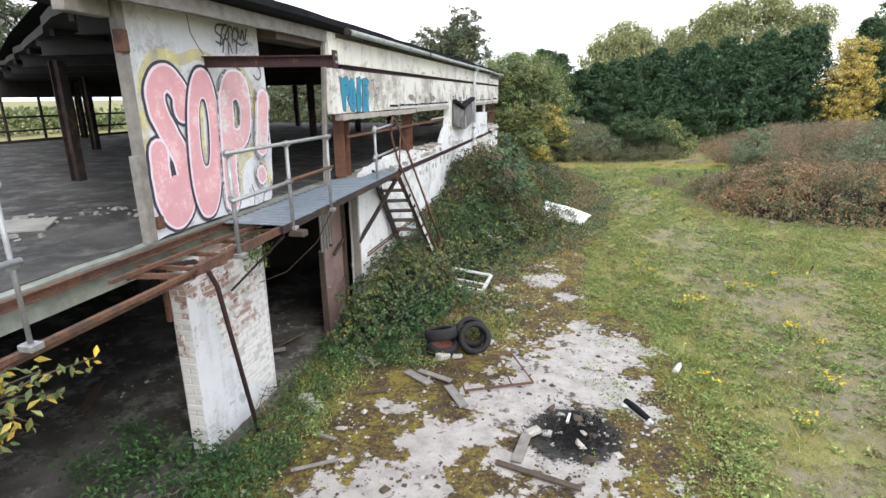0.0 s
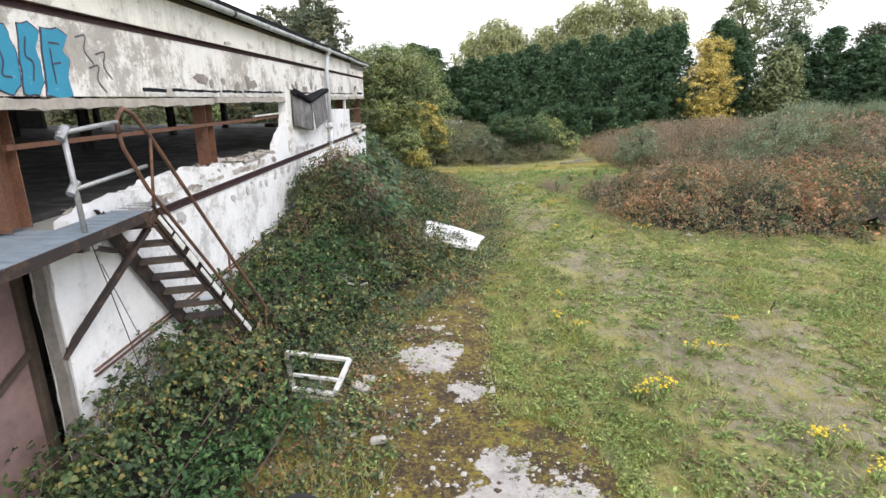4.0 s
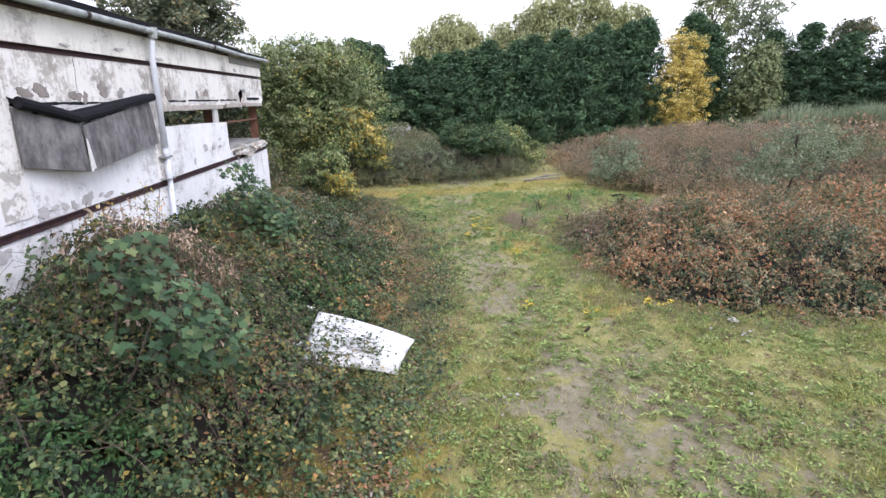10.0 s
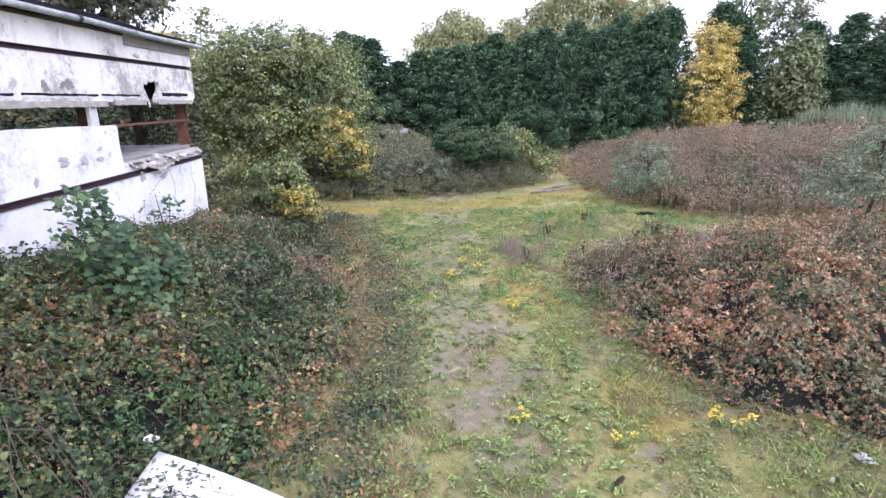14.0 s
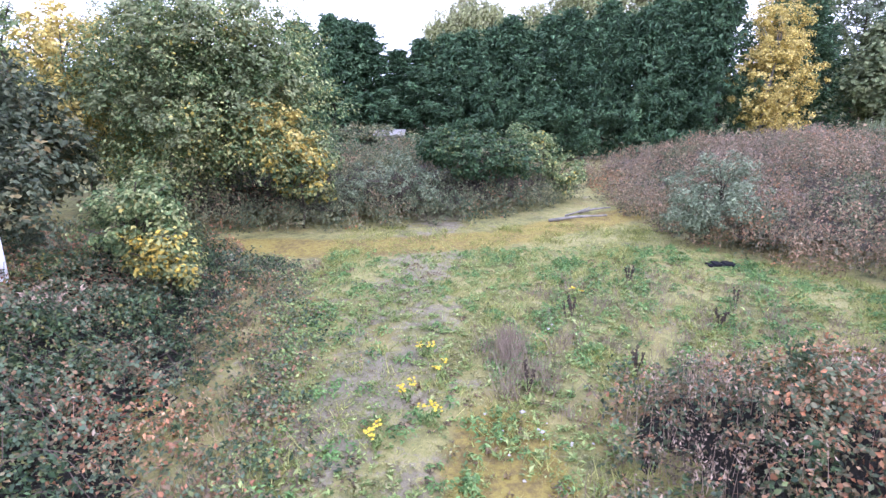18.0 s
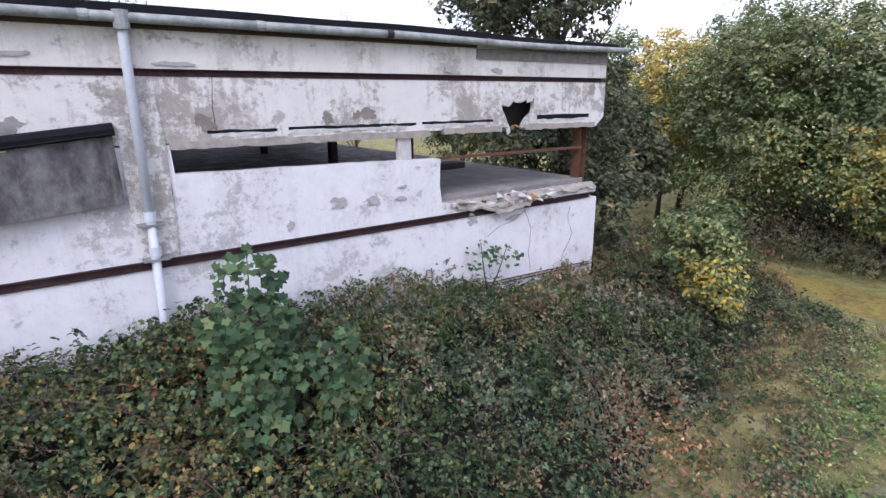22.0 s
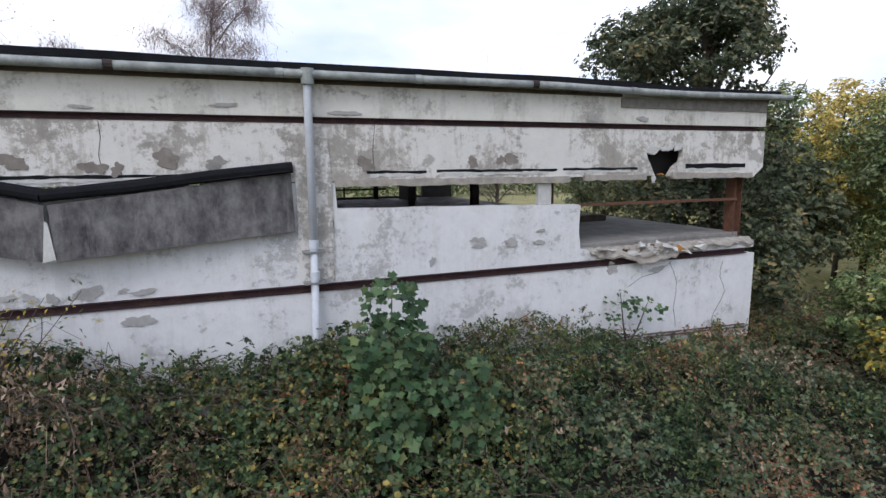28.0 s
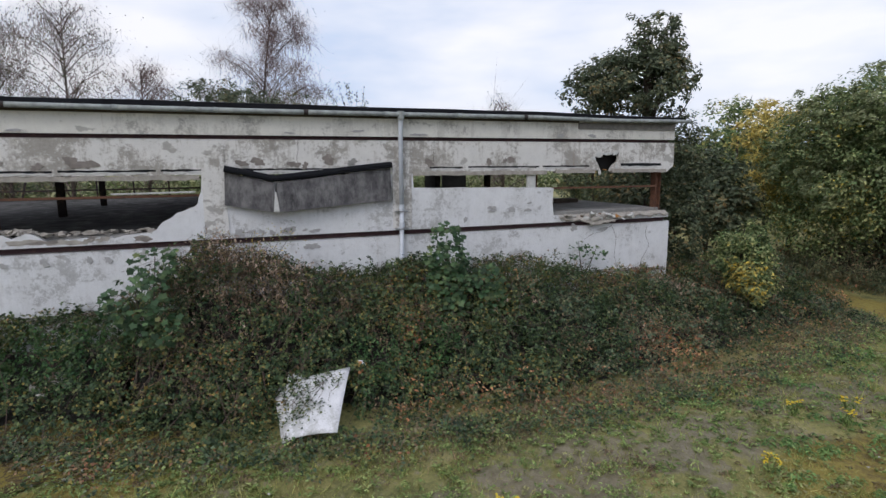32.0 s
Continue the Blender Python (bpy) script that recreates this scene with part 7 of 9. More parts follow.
def wall_canopy(x, y):
    xe = edge_at(y) + rough_edge(x, y, 1)
    s = (xe - x) / np.maximum(xe - (FX + 0.1), 0.3)
    hw = np.interp(y, [8.2, 9.2, 10.4, 11.0, 12.8, 14.6, 16, 17.2, 18.4, 20, 20.9, 22.2, 23, 27, 29, 31.5, 34, 36.5, 37.5], [0.35, 0.75, 1.0, 1.1, 1.05, 1.2, 1.3, 1.5, 1.95, 2.15, 1.78, 1.72, 1.95, 1.65, 1.2, 0.95, 1.0, 0.7, 0.3])
    h = hw * smooth01(s * 1.08) + 0.05 * smooth01(s * 8)
    h = h + (0.16 * wavy(x, y, 1.1, 1) + 0.11 * wavy(x, y, 2.3, 4)) * smooth01(s * 2) + (0.10 * wavy(x, y, 4.3, 2) + 0.05 * wavy(x, y, 7.9, 5)) * smooth01(s * 3)
    h = h + np.exp(-(((x + 2.75) / 0.85) ** 2 + ((y - 18.5) / 1.15) ** 2)) * 0.95
    # lower round the sapling, and hollow where the white panel lies
    h = h - 0.55 * np.exp(-(((x + 2.3) / 0.6) ** 2 + ((y - 23.9) / 0.7) ** 2))
    h = h - 1.3 * np.exp(-(((x - 0.22) / 0.86) ** 4 + ((y - 20.18) / 0.66) ** 4))
    h = np.where((y > 31.9) & (x < -3.9), np.minimum(h, 1.0), h)
    return np.where((x > xe) | (y < 8.2) | (y > 37.4) | ((x < FX + 0.03) & (y < 31.9)), 0, np.maximum(h, 0))


def hump(x, y):
    return 0.75 * np.exp(-(((x + 2.5) / 1.1) ** 2 + ((y - 19.3) / 1.5) ** 2)) + 0.42 * field(x, y, 0.9, 5, 0.1, 0.7)


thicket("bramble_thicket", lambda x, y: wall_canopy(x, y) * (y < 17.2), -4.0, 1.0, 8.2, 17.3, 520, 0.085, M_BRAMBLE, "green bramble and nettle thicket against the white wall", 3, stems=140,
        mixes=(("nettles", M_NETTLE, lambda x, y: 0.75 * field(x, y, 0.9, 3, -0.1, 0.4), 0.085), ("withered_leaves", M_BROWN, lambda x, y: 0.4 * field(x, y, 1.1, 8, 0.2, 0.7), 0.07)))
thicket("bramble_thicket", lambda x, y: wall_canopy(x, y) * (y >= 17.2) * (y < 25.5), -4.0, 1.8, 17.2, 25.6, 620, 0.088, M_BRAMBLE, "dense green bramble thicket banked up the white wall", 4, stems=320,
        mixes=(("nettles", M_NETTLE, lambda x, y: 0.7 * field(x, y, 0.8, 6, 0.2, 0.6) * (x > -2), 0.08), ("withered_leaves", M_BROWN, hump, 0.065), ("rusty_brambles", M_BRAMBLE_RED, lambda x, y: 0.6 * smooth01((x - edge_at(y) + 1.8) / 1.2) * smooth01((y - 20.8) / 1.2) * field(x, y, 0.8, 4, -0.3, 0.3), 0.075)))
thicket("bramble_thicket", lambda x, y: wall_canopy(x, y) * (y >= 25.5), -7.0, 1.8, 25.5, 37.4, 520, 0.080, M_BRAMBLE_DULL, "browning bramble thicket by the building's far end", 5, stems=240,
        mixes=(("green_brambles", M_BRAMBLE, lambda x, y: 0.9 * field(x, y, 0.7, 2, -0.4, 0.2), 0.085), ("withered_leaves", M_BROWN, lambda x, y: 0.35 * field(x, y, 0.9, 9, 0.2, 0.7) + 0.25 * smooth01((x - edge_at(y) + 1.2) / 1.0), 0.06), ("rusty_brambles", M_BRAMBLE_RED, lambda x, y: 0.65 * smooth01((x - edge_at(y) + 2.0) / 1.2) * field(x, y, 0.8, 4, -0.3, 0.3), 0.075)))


def red_canopy(x, y):
    yn = np.interp(x, [5.2, 5.7, 6.3, 7.7, 11, 16, 24], [26.5, 23.4, 21.6, 20.9, 20.2, 19.2, 18.5])
    yf = np.interp(x, [5.2, 6.2, 9, 12, 24], [28.2, 29.9, 30.4, 31.0, 31.5])
    d = np.minimum(np.minimum(y - yn, yf - y), np.minimum((x - 5.3) * 0.9, (24 - x))) + 1.6 * rough_edge(x, y, 3)
    h = 1.25 * smooth01(d / 3.4) + 0.03 * smooth01(d / 0.3) + (0.18 * wavy(x, y, 0.9, 4) + 0.12 * wavy(x, y, 2.1, 7)) * smooth01(d) + (0.10 * wavy(x, y, 4, 6) + 0.05 * wavy(x, y, 7.7, 2)) * smooth01(d * 2)
    return np.where(d > 0, np.maximum(h, 0), 0)


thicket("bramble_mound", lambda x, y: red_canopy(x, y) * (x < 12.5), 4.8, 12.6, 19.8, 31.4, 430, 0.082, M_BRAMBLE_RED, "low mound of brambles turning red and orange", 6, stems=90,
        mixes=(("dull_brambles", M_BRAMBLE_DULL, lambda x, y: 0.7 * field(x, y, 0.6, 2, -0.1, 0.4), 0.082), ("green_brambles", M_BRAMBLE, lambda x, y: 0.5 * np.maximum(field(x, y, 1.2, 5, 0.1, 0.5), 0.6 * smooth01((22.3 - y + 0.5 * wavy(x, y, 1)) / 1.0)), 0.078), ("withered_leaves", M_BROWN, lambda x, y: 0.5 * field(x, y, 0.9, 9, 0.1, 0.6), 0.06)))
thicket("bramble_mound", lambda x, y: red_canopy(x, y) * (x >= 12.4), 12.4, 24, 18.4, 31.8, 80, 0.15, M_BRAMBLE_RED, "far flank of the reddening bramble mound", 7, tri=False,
        mixes=(("green_brambles", M_BRAMBLE, lambda x, y: 0.8 * field(x, y, 0.5, 2, 0.0, 0.5), 0.12),))


def heath_canopy(x, y):
    yn = np.interp(x, [9.8, 10.6, 12, 13.5, 16, 22, 50], [42, 36.6, 34.4, 33.0, 32.0, 31.5, 31])
    d = np.minimum(np.minimum(y - yn, 56 - y), (x - 9.9) * 0.9) + 1.6 * rough_edge(x * 0.8, y * 0.8, 5)
    h = 1.75 * smooth01(d / 8.0) + 0.32 * smooth01(d / 1.2) + (0.20 * wavy(x, y, 0.6, 2) + 0.18 * wavy(x, y, 1.5, 4)) * smooth01(d / 2) + 0.14 * wavy(x, y, 3.2, 6) * smooth01(d)
    return np.where(d > 0, np.maximum(h, 0), 0)


thicket("heath_mound", lambda x, y: heath_canopy(x, y) * (x < 24), 9.2, 24, 31.2, 52, 190, 0.095, M_HEATH, "broad brown mound of dying brambles and dry stalks", 8, stems=300, step=0.4, loose=0.6, tri=False,
        mixes=(("scrub_growth", M_SCRUB, lambda x, y: 0.6 * field(x, y, 0.45, 3, 0.2, 0.7), 0.10), ("red_brambles", M_BRAMBLE_RED, lambda x, y: 0.7 * field(x, y, 0.4, 8, 0.2, 0.7), 0.10)))
thicket("heath_mound", lambda x, y: heath_canopy(x, y) * (x >= 23.9), 23.9, 48, 31, 50, 26, 0.25, M_HEATH, "far part of the broad brown mound", 9, step=0.6, loose=0.6, tri=False,
        mixes=(("red_brambles", M_BRAMBLE_RED, lambda x, y: 0.8 * field(x, y, 0.4, 8, -0.1, 0.5), 0.2),))


def scrub_canopy(x, y):
    yn = np.interp(x, [-6, -2.5, 1.5, 4.5, 7.2, 9], [38.8, 39.0, 39.3, 40.2, 41.6, 43.6])
    d = np.minimum(np.minimum(y - yn, 52 - y), np.minimum((9.6 - x) * 0.9, x + 8)) + 1.3 * rough_edge(x, y, 7)
    h = 1.45 * smooth01(d / 4.0) + 0.35 * smooth01(d / 1.0) + (0.24 * wavy(x, y, 0.9, 3) + 0.14 * wavy(x, y, 1.9, 5)) * smooth01(d) + 0.15 * wavy(x, y, 3.8, 1) * smooth01(d)
    return np.where(d > 0, np.maximum(h, 0), 0)


thicket("scrub_mound", scrub_canopy, -8, 9.6, 38.0, 49, 170, 0.10, M_SCRUB, "grey-green scrub and bramble bank before the hedge", 10, stems=250, loose=0.6, step=0.4, tri=False,
        mixes=(("withered_leaves", M_HEATH, lambda x, y: 0.45 * field(x, y, 0.6, 3, 0.0, 0.6), 0.09), ("green_brambles", M_BRAMBLE_DULL, lambda x, y: 0.7 * field(x, y, 0.5, 8, 0.0, 0.5), 0.10)))


def plumes(canopy, x0, x1, y0, y1, count, h, share, name, label, seed, material=None, size=0.10):
    """Dry seeded stalks standing over a canopy."""
    g = np.random.default_rng(seed)
    x, y = g.uniform(x0, x1, count), g.uniform(y0, y1, count)
    top = canopy(x, y)
    ok = (g.uniform(0, 1, count) < share(x, y)) & (top > 0.1)
    x, y, top = x[ok], y[ok], top[ok]
    hh = h * g.uniform(0.4, 1.2, len(x))
    lean = g.normal(size=(len(x), 2)) * 0.12
    stalk = blade_arrays(np.stack([x, y, top - 0.2], 1), 0.1, hh + 0.2, 0.005, seed)
    parts = [stalk]
    for k in range(5):
        p = np.stack([x + lean[:, 0] * k / 4, y + lean[:, 1] * k / 4, top + hh * (0.45 + 0.14 * k)], 1) + g.normal(size=(len(x), 3)) * 0.03
        parts.append(leaf_arrays(p, g.normal(size=p.shape) + np.array([0.4, -0.4, 0.4]), size * g.uniform(0.5, 1.2, len(x)), 0.4, seed=seed + k, spin=np.array([[0, 0, 1.0]])))
    v, f = joined(parts)
    return tagged(fast(name, v, f, material or M_PLUME), label, "dry stalks", kind="stuff")


plumes(red_canopy, 5.2, 13, 21, 31, 1700, 0.24, lambda x, y: 0.85 * field(x, y, 0.7, 5, 0.0, 0.5) * (y > 24.5) + 0.06, "dry_plumes", "pinkish dry seed plumes over the red brambles", 201, size=0.06)
plumes(red_canopy, 5.9, 9.2, 26.4, 30.2, 900, 0.26, lambda x, y: 0.8 * field(x, y, 1.1, 3, -0.5, 0.3), "dry_plumes", "pinkish dry seed plumes at the red mound's end", 209, size=0.055)
plumes(heath_canopy, 10, 24, 32, 50, 7500, 0.34, lambda x, y: 0.8 * field(x, y, 0.5, 1, -0.2, 0.5), "dry_plumes", "dry brown stalks standing over the broad mound", 202, M_DRY)
plumes(heath_canopy, 24, 46, 31, 46, 2600, 0.4, lambda x, y: 0.6 + 0 * x, "dry_plumes", "dry pale stalks over the far mound", 203, M_DRY)
plumes(scrub_canopy, -6, 9, 39, 48, 2200, 0.32, lambda x, y: 0.8 * field(x, y, 0.7, 2, -0.1, 0.5), "dry_plumes", "dry stalks standing on the scrub bank", 204, M_SCRUB)
plumes(lambda x, y: np.where(heath_canopy(x, y) < 0.75, heath_canopy(x, y), 0) * 0.4 + 0.12 * (heath_canopy(x, y) > 0.02) * (heath_canopy(x, y) < 0.75), 9.5, 24, 31, 43, 9000, 0.42, lambda x, y: 0.8 + 0 * x, "foot_stalks", "dry stalks and dead weeds at the mound's foot", 207, M_HEATH)
plumes(lambda x, y: np.where(scrub_canopy(x, y) < 0.8, scrub_canopy(x, y), 0) * 0.4 + 0.12 * (scrub_canopy(x, y) > 0.02) * (scrub_canopy(x, y) < 0.8), -7, 9.5, 38, 45, 5200, 0.36, lambda x, y: 0.8 + 0 * x, "foot_stalks", "dry stalks along the scrub bank's foot", 208, M_SCRUB)
plumes(wall_canopy, -3.5, 1.0, 24, 36, 900, 0.18, lambda x, y: 0.5 * field(x, y, 0.8, 2, 0.3, 0.7), "dry_plumes", "dry stalks among the browning brambles", 205)
plumes(lambda x, y: wall_canopy(x, y), -3.6, -1.4, 17.6, 20.6, 300, 0.30, lambda x, y: 0.8 * hump(x, y), "dry_plumes", "dry stalks on top of the bramble hump", 206)


def crown_arrays(blobs, count, size, seed, clump=0.55, droop=0.0, hollow=0.45, ratio=0.62):
    """Leaves in clumps on uneven blobs (x, y, z, rx, ry, rz)."""
    g = np.random.default_rng(seed)
    w = np.array([b[3] * b[4] + b[4] * b[5] + b[3] * b[5] for b in blobs])
    w = w / w.sum()
    ps, ns = [], []
    for b, share in zip(blobs, w):
        k = max(4, int(count * share))
        c = max(3, int(k / 34))
        d = g.normal(size=(c, 3))
        d /= np.linalg.norm(d, axis=1, keepdims=True)
        rad = np.clip(1 - np.abs(g.normal(size=(c, 1))) * 0.28, hollow * 0.6, 1.12) * (1 + 0.10 * g.normal(size=(c, 1)))
        centre = np.array(b[:3]) + d * rad * np.array(b[3:6])
        j = g.integers(0, c, k)
        q = g.normal(size=(k, 3))
        q /= np.maximum(np.linalg.norm(q, axis=1, keepdims=True), 1e-6)
        r_c = clump * g.uniform(0.5, 1.25, (c, 1))
        off = q * (g.uniform(0, 1, (k, 1)) ** 0.4) * r_c[j] * np.array([1, 1, 0.72])
        pos = centre[j] + off
        pos[:, 2] -= droop * g.uniform(0, 1, k) ** 2
        ps.append(pos)
        ns.append(d[j] * 0.5 + q * 0.6 + np.array([0, 0, 0.75]) + 0.35 * g.normal(size=(k, 3)))
    p, n = np.concatenate(ps), np.concatenate(ns)
    return leaf_arrays(p, n, size * g.uniform(0.6, 1.3, len(p)), ratio, seed=seed + 5, spin=None if droop == 0 else np.array([[0, 0, -1.0]]))


def tree(name, base, blobs, count, size, leaf, label, trunk=0.16, bark=None, seed=1, clump=0.55, droop=0.0, category="tree", limbs=14, group="", ratio=0.62, hollow=0.45):
    r = random.Random(seed)
    ob = thing(name, base, label, category, group)
    bm = B()
    x, y, z = base
    topz = max(b[2] + 0.6 * b[5] for b in blobs)
    cx, cy = sum(b[0] for b in blobs) / len(blobs), sum(b[1] for b in blobs) / len(blobs)
    spine = [Vector((x + (cx - x) * s ** 1.5 + 0.12 * math.sin(5 * s + seed), y + (cy - y) * s ** 1.5 + 0.1 * math.cos(4 * s), z - 0.15 + (topz - z) * s)) for s in (0, 0.2, 0.4, 0.6, 0.8, 1)]
    tube(bm, spine, trunk, 8, trunk * 0.18)
    part("trunk", bm, bark or M_BARK, ob, smooth=True)
    for _ in range(limbs):
        bm = B()
        b = r.choice(blobs)
        end = Vector((b[0] + r.uniform(-0.8, 0.8) * b[3], b[1] + r.uniform(-0.8, 0.8) * b[4], b[2] + r.uniform(-0.5, 0.85) * b[5]))
        s = min(0.85, max(0.12, (end.z - z) / (topz - z) - 0.22))
        i = s * 5
        st = spine[int(i)].lerp(spine[min(5, int(i) + 1)], i - int(i))
        tube(bm, [st, st.lerp(end, 0.5) + Vector((0, 0, 0.12)), end], trunk * 0.32, 5, 0.012)
        part("limb", bm, bark or M_BARK, ob, smooth=True)
    v, f = crown_arrays(blobs, count, size, seed, clump, droop, hollow, ratio)
    fast("crown", v - np.array(base), f, leaf, ob)
    return ob


# the large yellowing tree by the building's end, and its neighbours
maple = tree("field_maple", (-3.8, 41.8, 0), [(-3.9, 41.8, 4.9, 3.3, 3.0, 2.5), (-2.6, 41.2, 3.6, 3.0, 2.6, 2.0), (-6.0, 42.2, 4.6, 2.6, 2.6, 2.7), (-4.4, 41.8, 6.3, 2.3, 1.9, 1.3), (-7.4, 42.4, 4.2, 2.0, 2.0, 2.4), (-1.2, 40.6, 2.3, 1.6, 1.4, 1.4), (-5.2, 40.8, 2.2, 2.6, 1.8, 1.6), (-2.2, 41.5, 5.6, 1.9, 1.8, 1.7)],
     60000, 0.125, M_ASH_TREE, "broad leafy tree turning from green to yellow", 0.2, seed=11, clump=0.60)
for name, blobs, count, size, m, sd in (("pale_sprays", [(-2.9, 40.4, 5.7, 1.8, 1.5, 1.5), (-1.9, 40.2, 4.4, 1.7, 1.4, 1.6), (-4.9, 40.2, 6.2, 1.6, 1.3, 1.2), (-6.2, 40.6, 4.4, 1.5, 1.3, 1.5), (-4.2, 39.8, 3.6, 1.4, 1.2, 1.2)], 13000, 0.15, M_FAR_GREEN, 111),
                                        ("golden_sprays", [(-1.2, 39.9, 2.9, 1.1, 0.8, 0.9), (-2.0, 39.8, 3.4, 0.8, 0.7, 0.7), (-0.7, 40.1, 2.0, 0.9, 0.7, 0.7)], 2200, 0.15, M_BIRCH_YELLOW, 112)):
    v, f = crown_arrays(blobs, count, size, sd, 0.26, 0.0, 0.45, 0.62)
    tagged(fast(name, v - np.array((-3.8, 41.8, 0)), f, m, maple), kind="stuff")
tree("yellow_tree", (-9.2, 42.2, 0), [(-9.2, 42.2, 5.7, 1.5, 1.4, 1.5), (-8.8, 42.0, 3.6, 1.3, 1.2, 1.4)], 4500, 0.17, M_BIRCH_YELLOW, "golden-leaved tree beside the broad one", 0.1, seed=26, clump=0.4)
tree("yellow_tree", (-9.5, 44.5, 0), [(-9.5, 44.5, 4.8, 2.4, 2.2, 2.6), (-9.0, 44.0, 2.4, 2.2, 2.0, 1.6)], 7000, 0.2, M_YELLOW_SHRUB, "tree with golden autumn leaves behind the others", 0.14, seed=12)
tree("dark_oak", (-6.6, 33.6, 0), [(-6.6, 32.3, 7.0, 2.0, 1.9, 1.3), (-6.4, 32.7, 7.9, 1.3, 1.2, 0.9), (-6.2, 32.9, 8.5, 1.0, 0.9, 1.0), (-6.6, 30.6, 6.8, 1.1, 1.1, 0.7), (-6.4, 33.7, 7.5, 0.9, 0.9, 0.7), (-5.9, 33.4, 4.6, 1.3, 1.2, 1.6), (-5.2, 33.2, 2.4, 1.2, 1.0, 1.7), (-8.0, 32.4, 7.4, 1.4, 1.3, 1.0)],
     25000, 0.135, M_OAK, "dark green oak standing close behind the building", 0.22, seed=13, clump=0.30)
tree("pale_leaved_shrub", (-2.1, 32.7, 0), [(-2.0, 32.8, 1.75, 0.75, 0.75, 0.75), (-1.7, 32.6, 2.3, 0.5, 0.5, 0.5), (-2.7, 33.0, 1.6, 0.7, 0.7, 0.8), (-1.5, 32.5, 1.2, 0.5, 0.5, 0.6)], 6500, 0.10, M_ASH_TREE, "bushy young tree with pale grey-green leaves", 0.04, seed=14, clump=0.24, category="shrub")
tree("yellow_leaved_shrub", (-1.55, 32.2, 0), [(-1.6, 32.2, 1.25, 0.5, 0.4, 0.5), (-1.3, 32.2, 0.9, 0.4, 0.35, 0.4)], 1700, 0.11, M_YELLOW_SHRUB, "low shrub with bright yellow leaves", 0.02, seed=24, clump=0.22, category="shrub")
tree("golden_sapling", (-0.9, 39.9, 0), [(-1.0, 39.9, 1.9, 1.0, 0.8, 0.9), (-0.4, 39.8, 1.3, 0.8, 0.6, 0.7), (-1.4, 40.0, 2.7, 0.6, 0.5, 0.6)], 2000, 0.16, M_YELLOW_SHRUB, "golden young tree before the larger one", 0.05, seed=25, clump=0.28, category="tree")
def sapling(base, blobs, count, size, seed, label):
    """A young sycamore: thin stems and broad lobed leaves in tiers."""
    g = np.random.default_rng(seed)
    ob = thing("sycamore_sapling", base, label, "sapling", "sycamore saplings")
    ps = []
    for bx, by, bz, rr, rz in blobs:
        k = int(count * rr * rr / sum(b[3] ** 2 for b in blobs))
        d = g.normal(size=(k, 3))
        d /= np.linalg.norm(d, axis=1, keepdims=True)
        d[:, 0] = np.abs(d[:, 0]) * np.where(g.uniform(0, 1, k) < 0.75, 1, -1)
        ps.append(np.array([bx, by, bz]) + d * (g.uniform(0.25, 1, (k, 1)) ** 0.4) * np.array([rr, rr, rz]))
        part("stem", tube(B(), [base, ((base[0] + bx) / 2, (base[1] + by) / 2, (base[2] + bz) / 2), (bx, by, bz + 0.8 * rz)], 0.022, 6, 0.006), M_BARK, ob, smooth=True)
    p = np.concatenate(ps)
    nrm = g.normal(size=p.shape) * 0.35 + np.array([0.55, -0.15, 0.8])
    v, f = lobed_leaves(p, nrm, size * g.uniform(0.6, 1.25, len(p)), seed)
    fast("leaves", v - np.array(base), f, M_MAPLE, ob)
    return ob


sapling((-2.8, 23.75, 0.6), [(-2.82, 23.85, 2.72, 0.44, 0.36), (-2.62, 23.75, 2.2, 0.62, 0.45), (-2.40, 23.70, 1.65, 0.62, 0.48), (-2.10, 24.60, 1.75, 0.42, 0.38), (-2.0, 24.6, 1.3, 0.40, 0.35), (-2.1, 23.6, 1.2, 0.5, 0.40)], 900, 0.15, 15, "young sycamore with broad lobed leaves among brambles")
sapling((-2.7, 17.4, 0.8), [(-1.75, 17.35, 2.0, 0.60, 0.5), (-2.25, 17.7, 2.6, 0.5, 0.4), (-1.45, 17.7, 1.6, 0.5, 0.45)], 380, 0.15, 16, "young sycamore pushing through the bramble mound")
sapling((-3.75, 28.4, 1.2), [(-3.85, 28.3, 1.95, 0.40, 0.28), (-3.8, 28.9, 1.8, 0.3, 0.25)], 60, 0.12, 22, "thin leafy shoots climbing the white wall")
tree("elder_bush", (4.6, 42.4, 1.0), [(4.9, 42.4, 2.0, 1.5, 1.0, 0.9), (3.7, 42.4, 2.2, 1.0, 0.8, 0.7), (6.2, 42.6, 1.7, 1.0, 0.8, 0.7)], 8500, 0.13, M_MAPLE, "dark leafy bush on the scrub bank", 0.06, seed=17, clump=0.3, category="shrub")
tree("willow_bush", (11.3, 37.4, 0.1), [(11.2, 37.3, 1.2, 1.3, 1.1, 0.95), (12.1, 37.6, 1.0, 1.0, 0.9, 0.8), (10.6, 37.2, 0.8, 0.8, 0.7, 0.6), (11.5, 37.5, 2.0, 0.7, 0.6, 0.5)], 7500, 0.11, M_GREY_GREEN, "grey-green bush at the foot of the brown mound", 0.05, seed=18, clump=0.26, category="shrub", ratio=0.4)
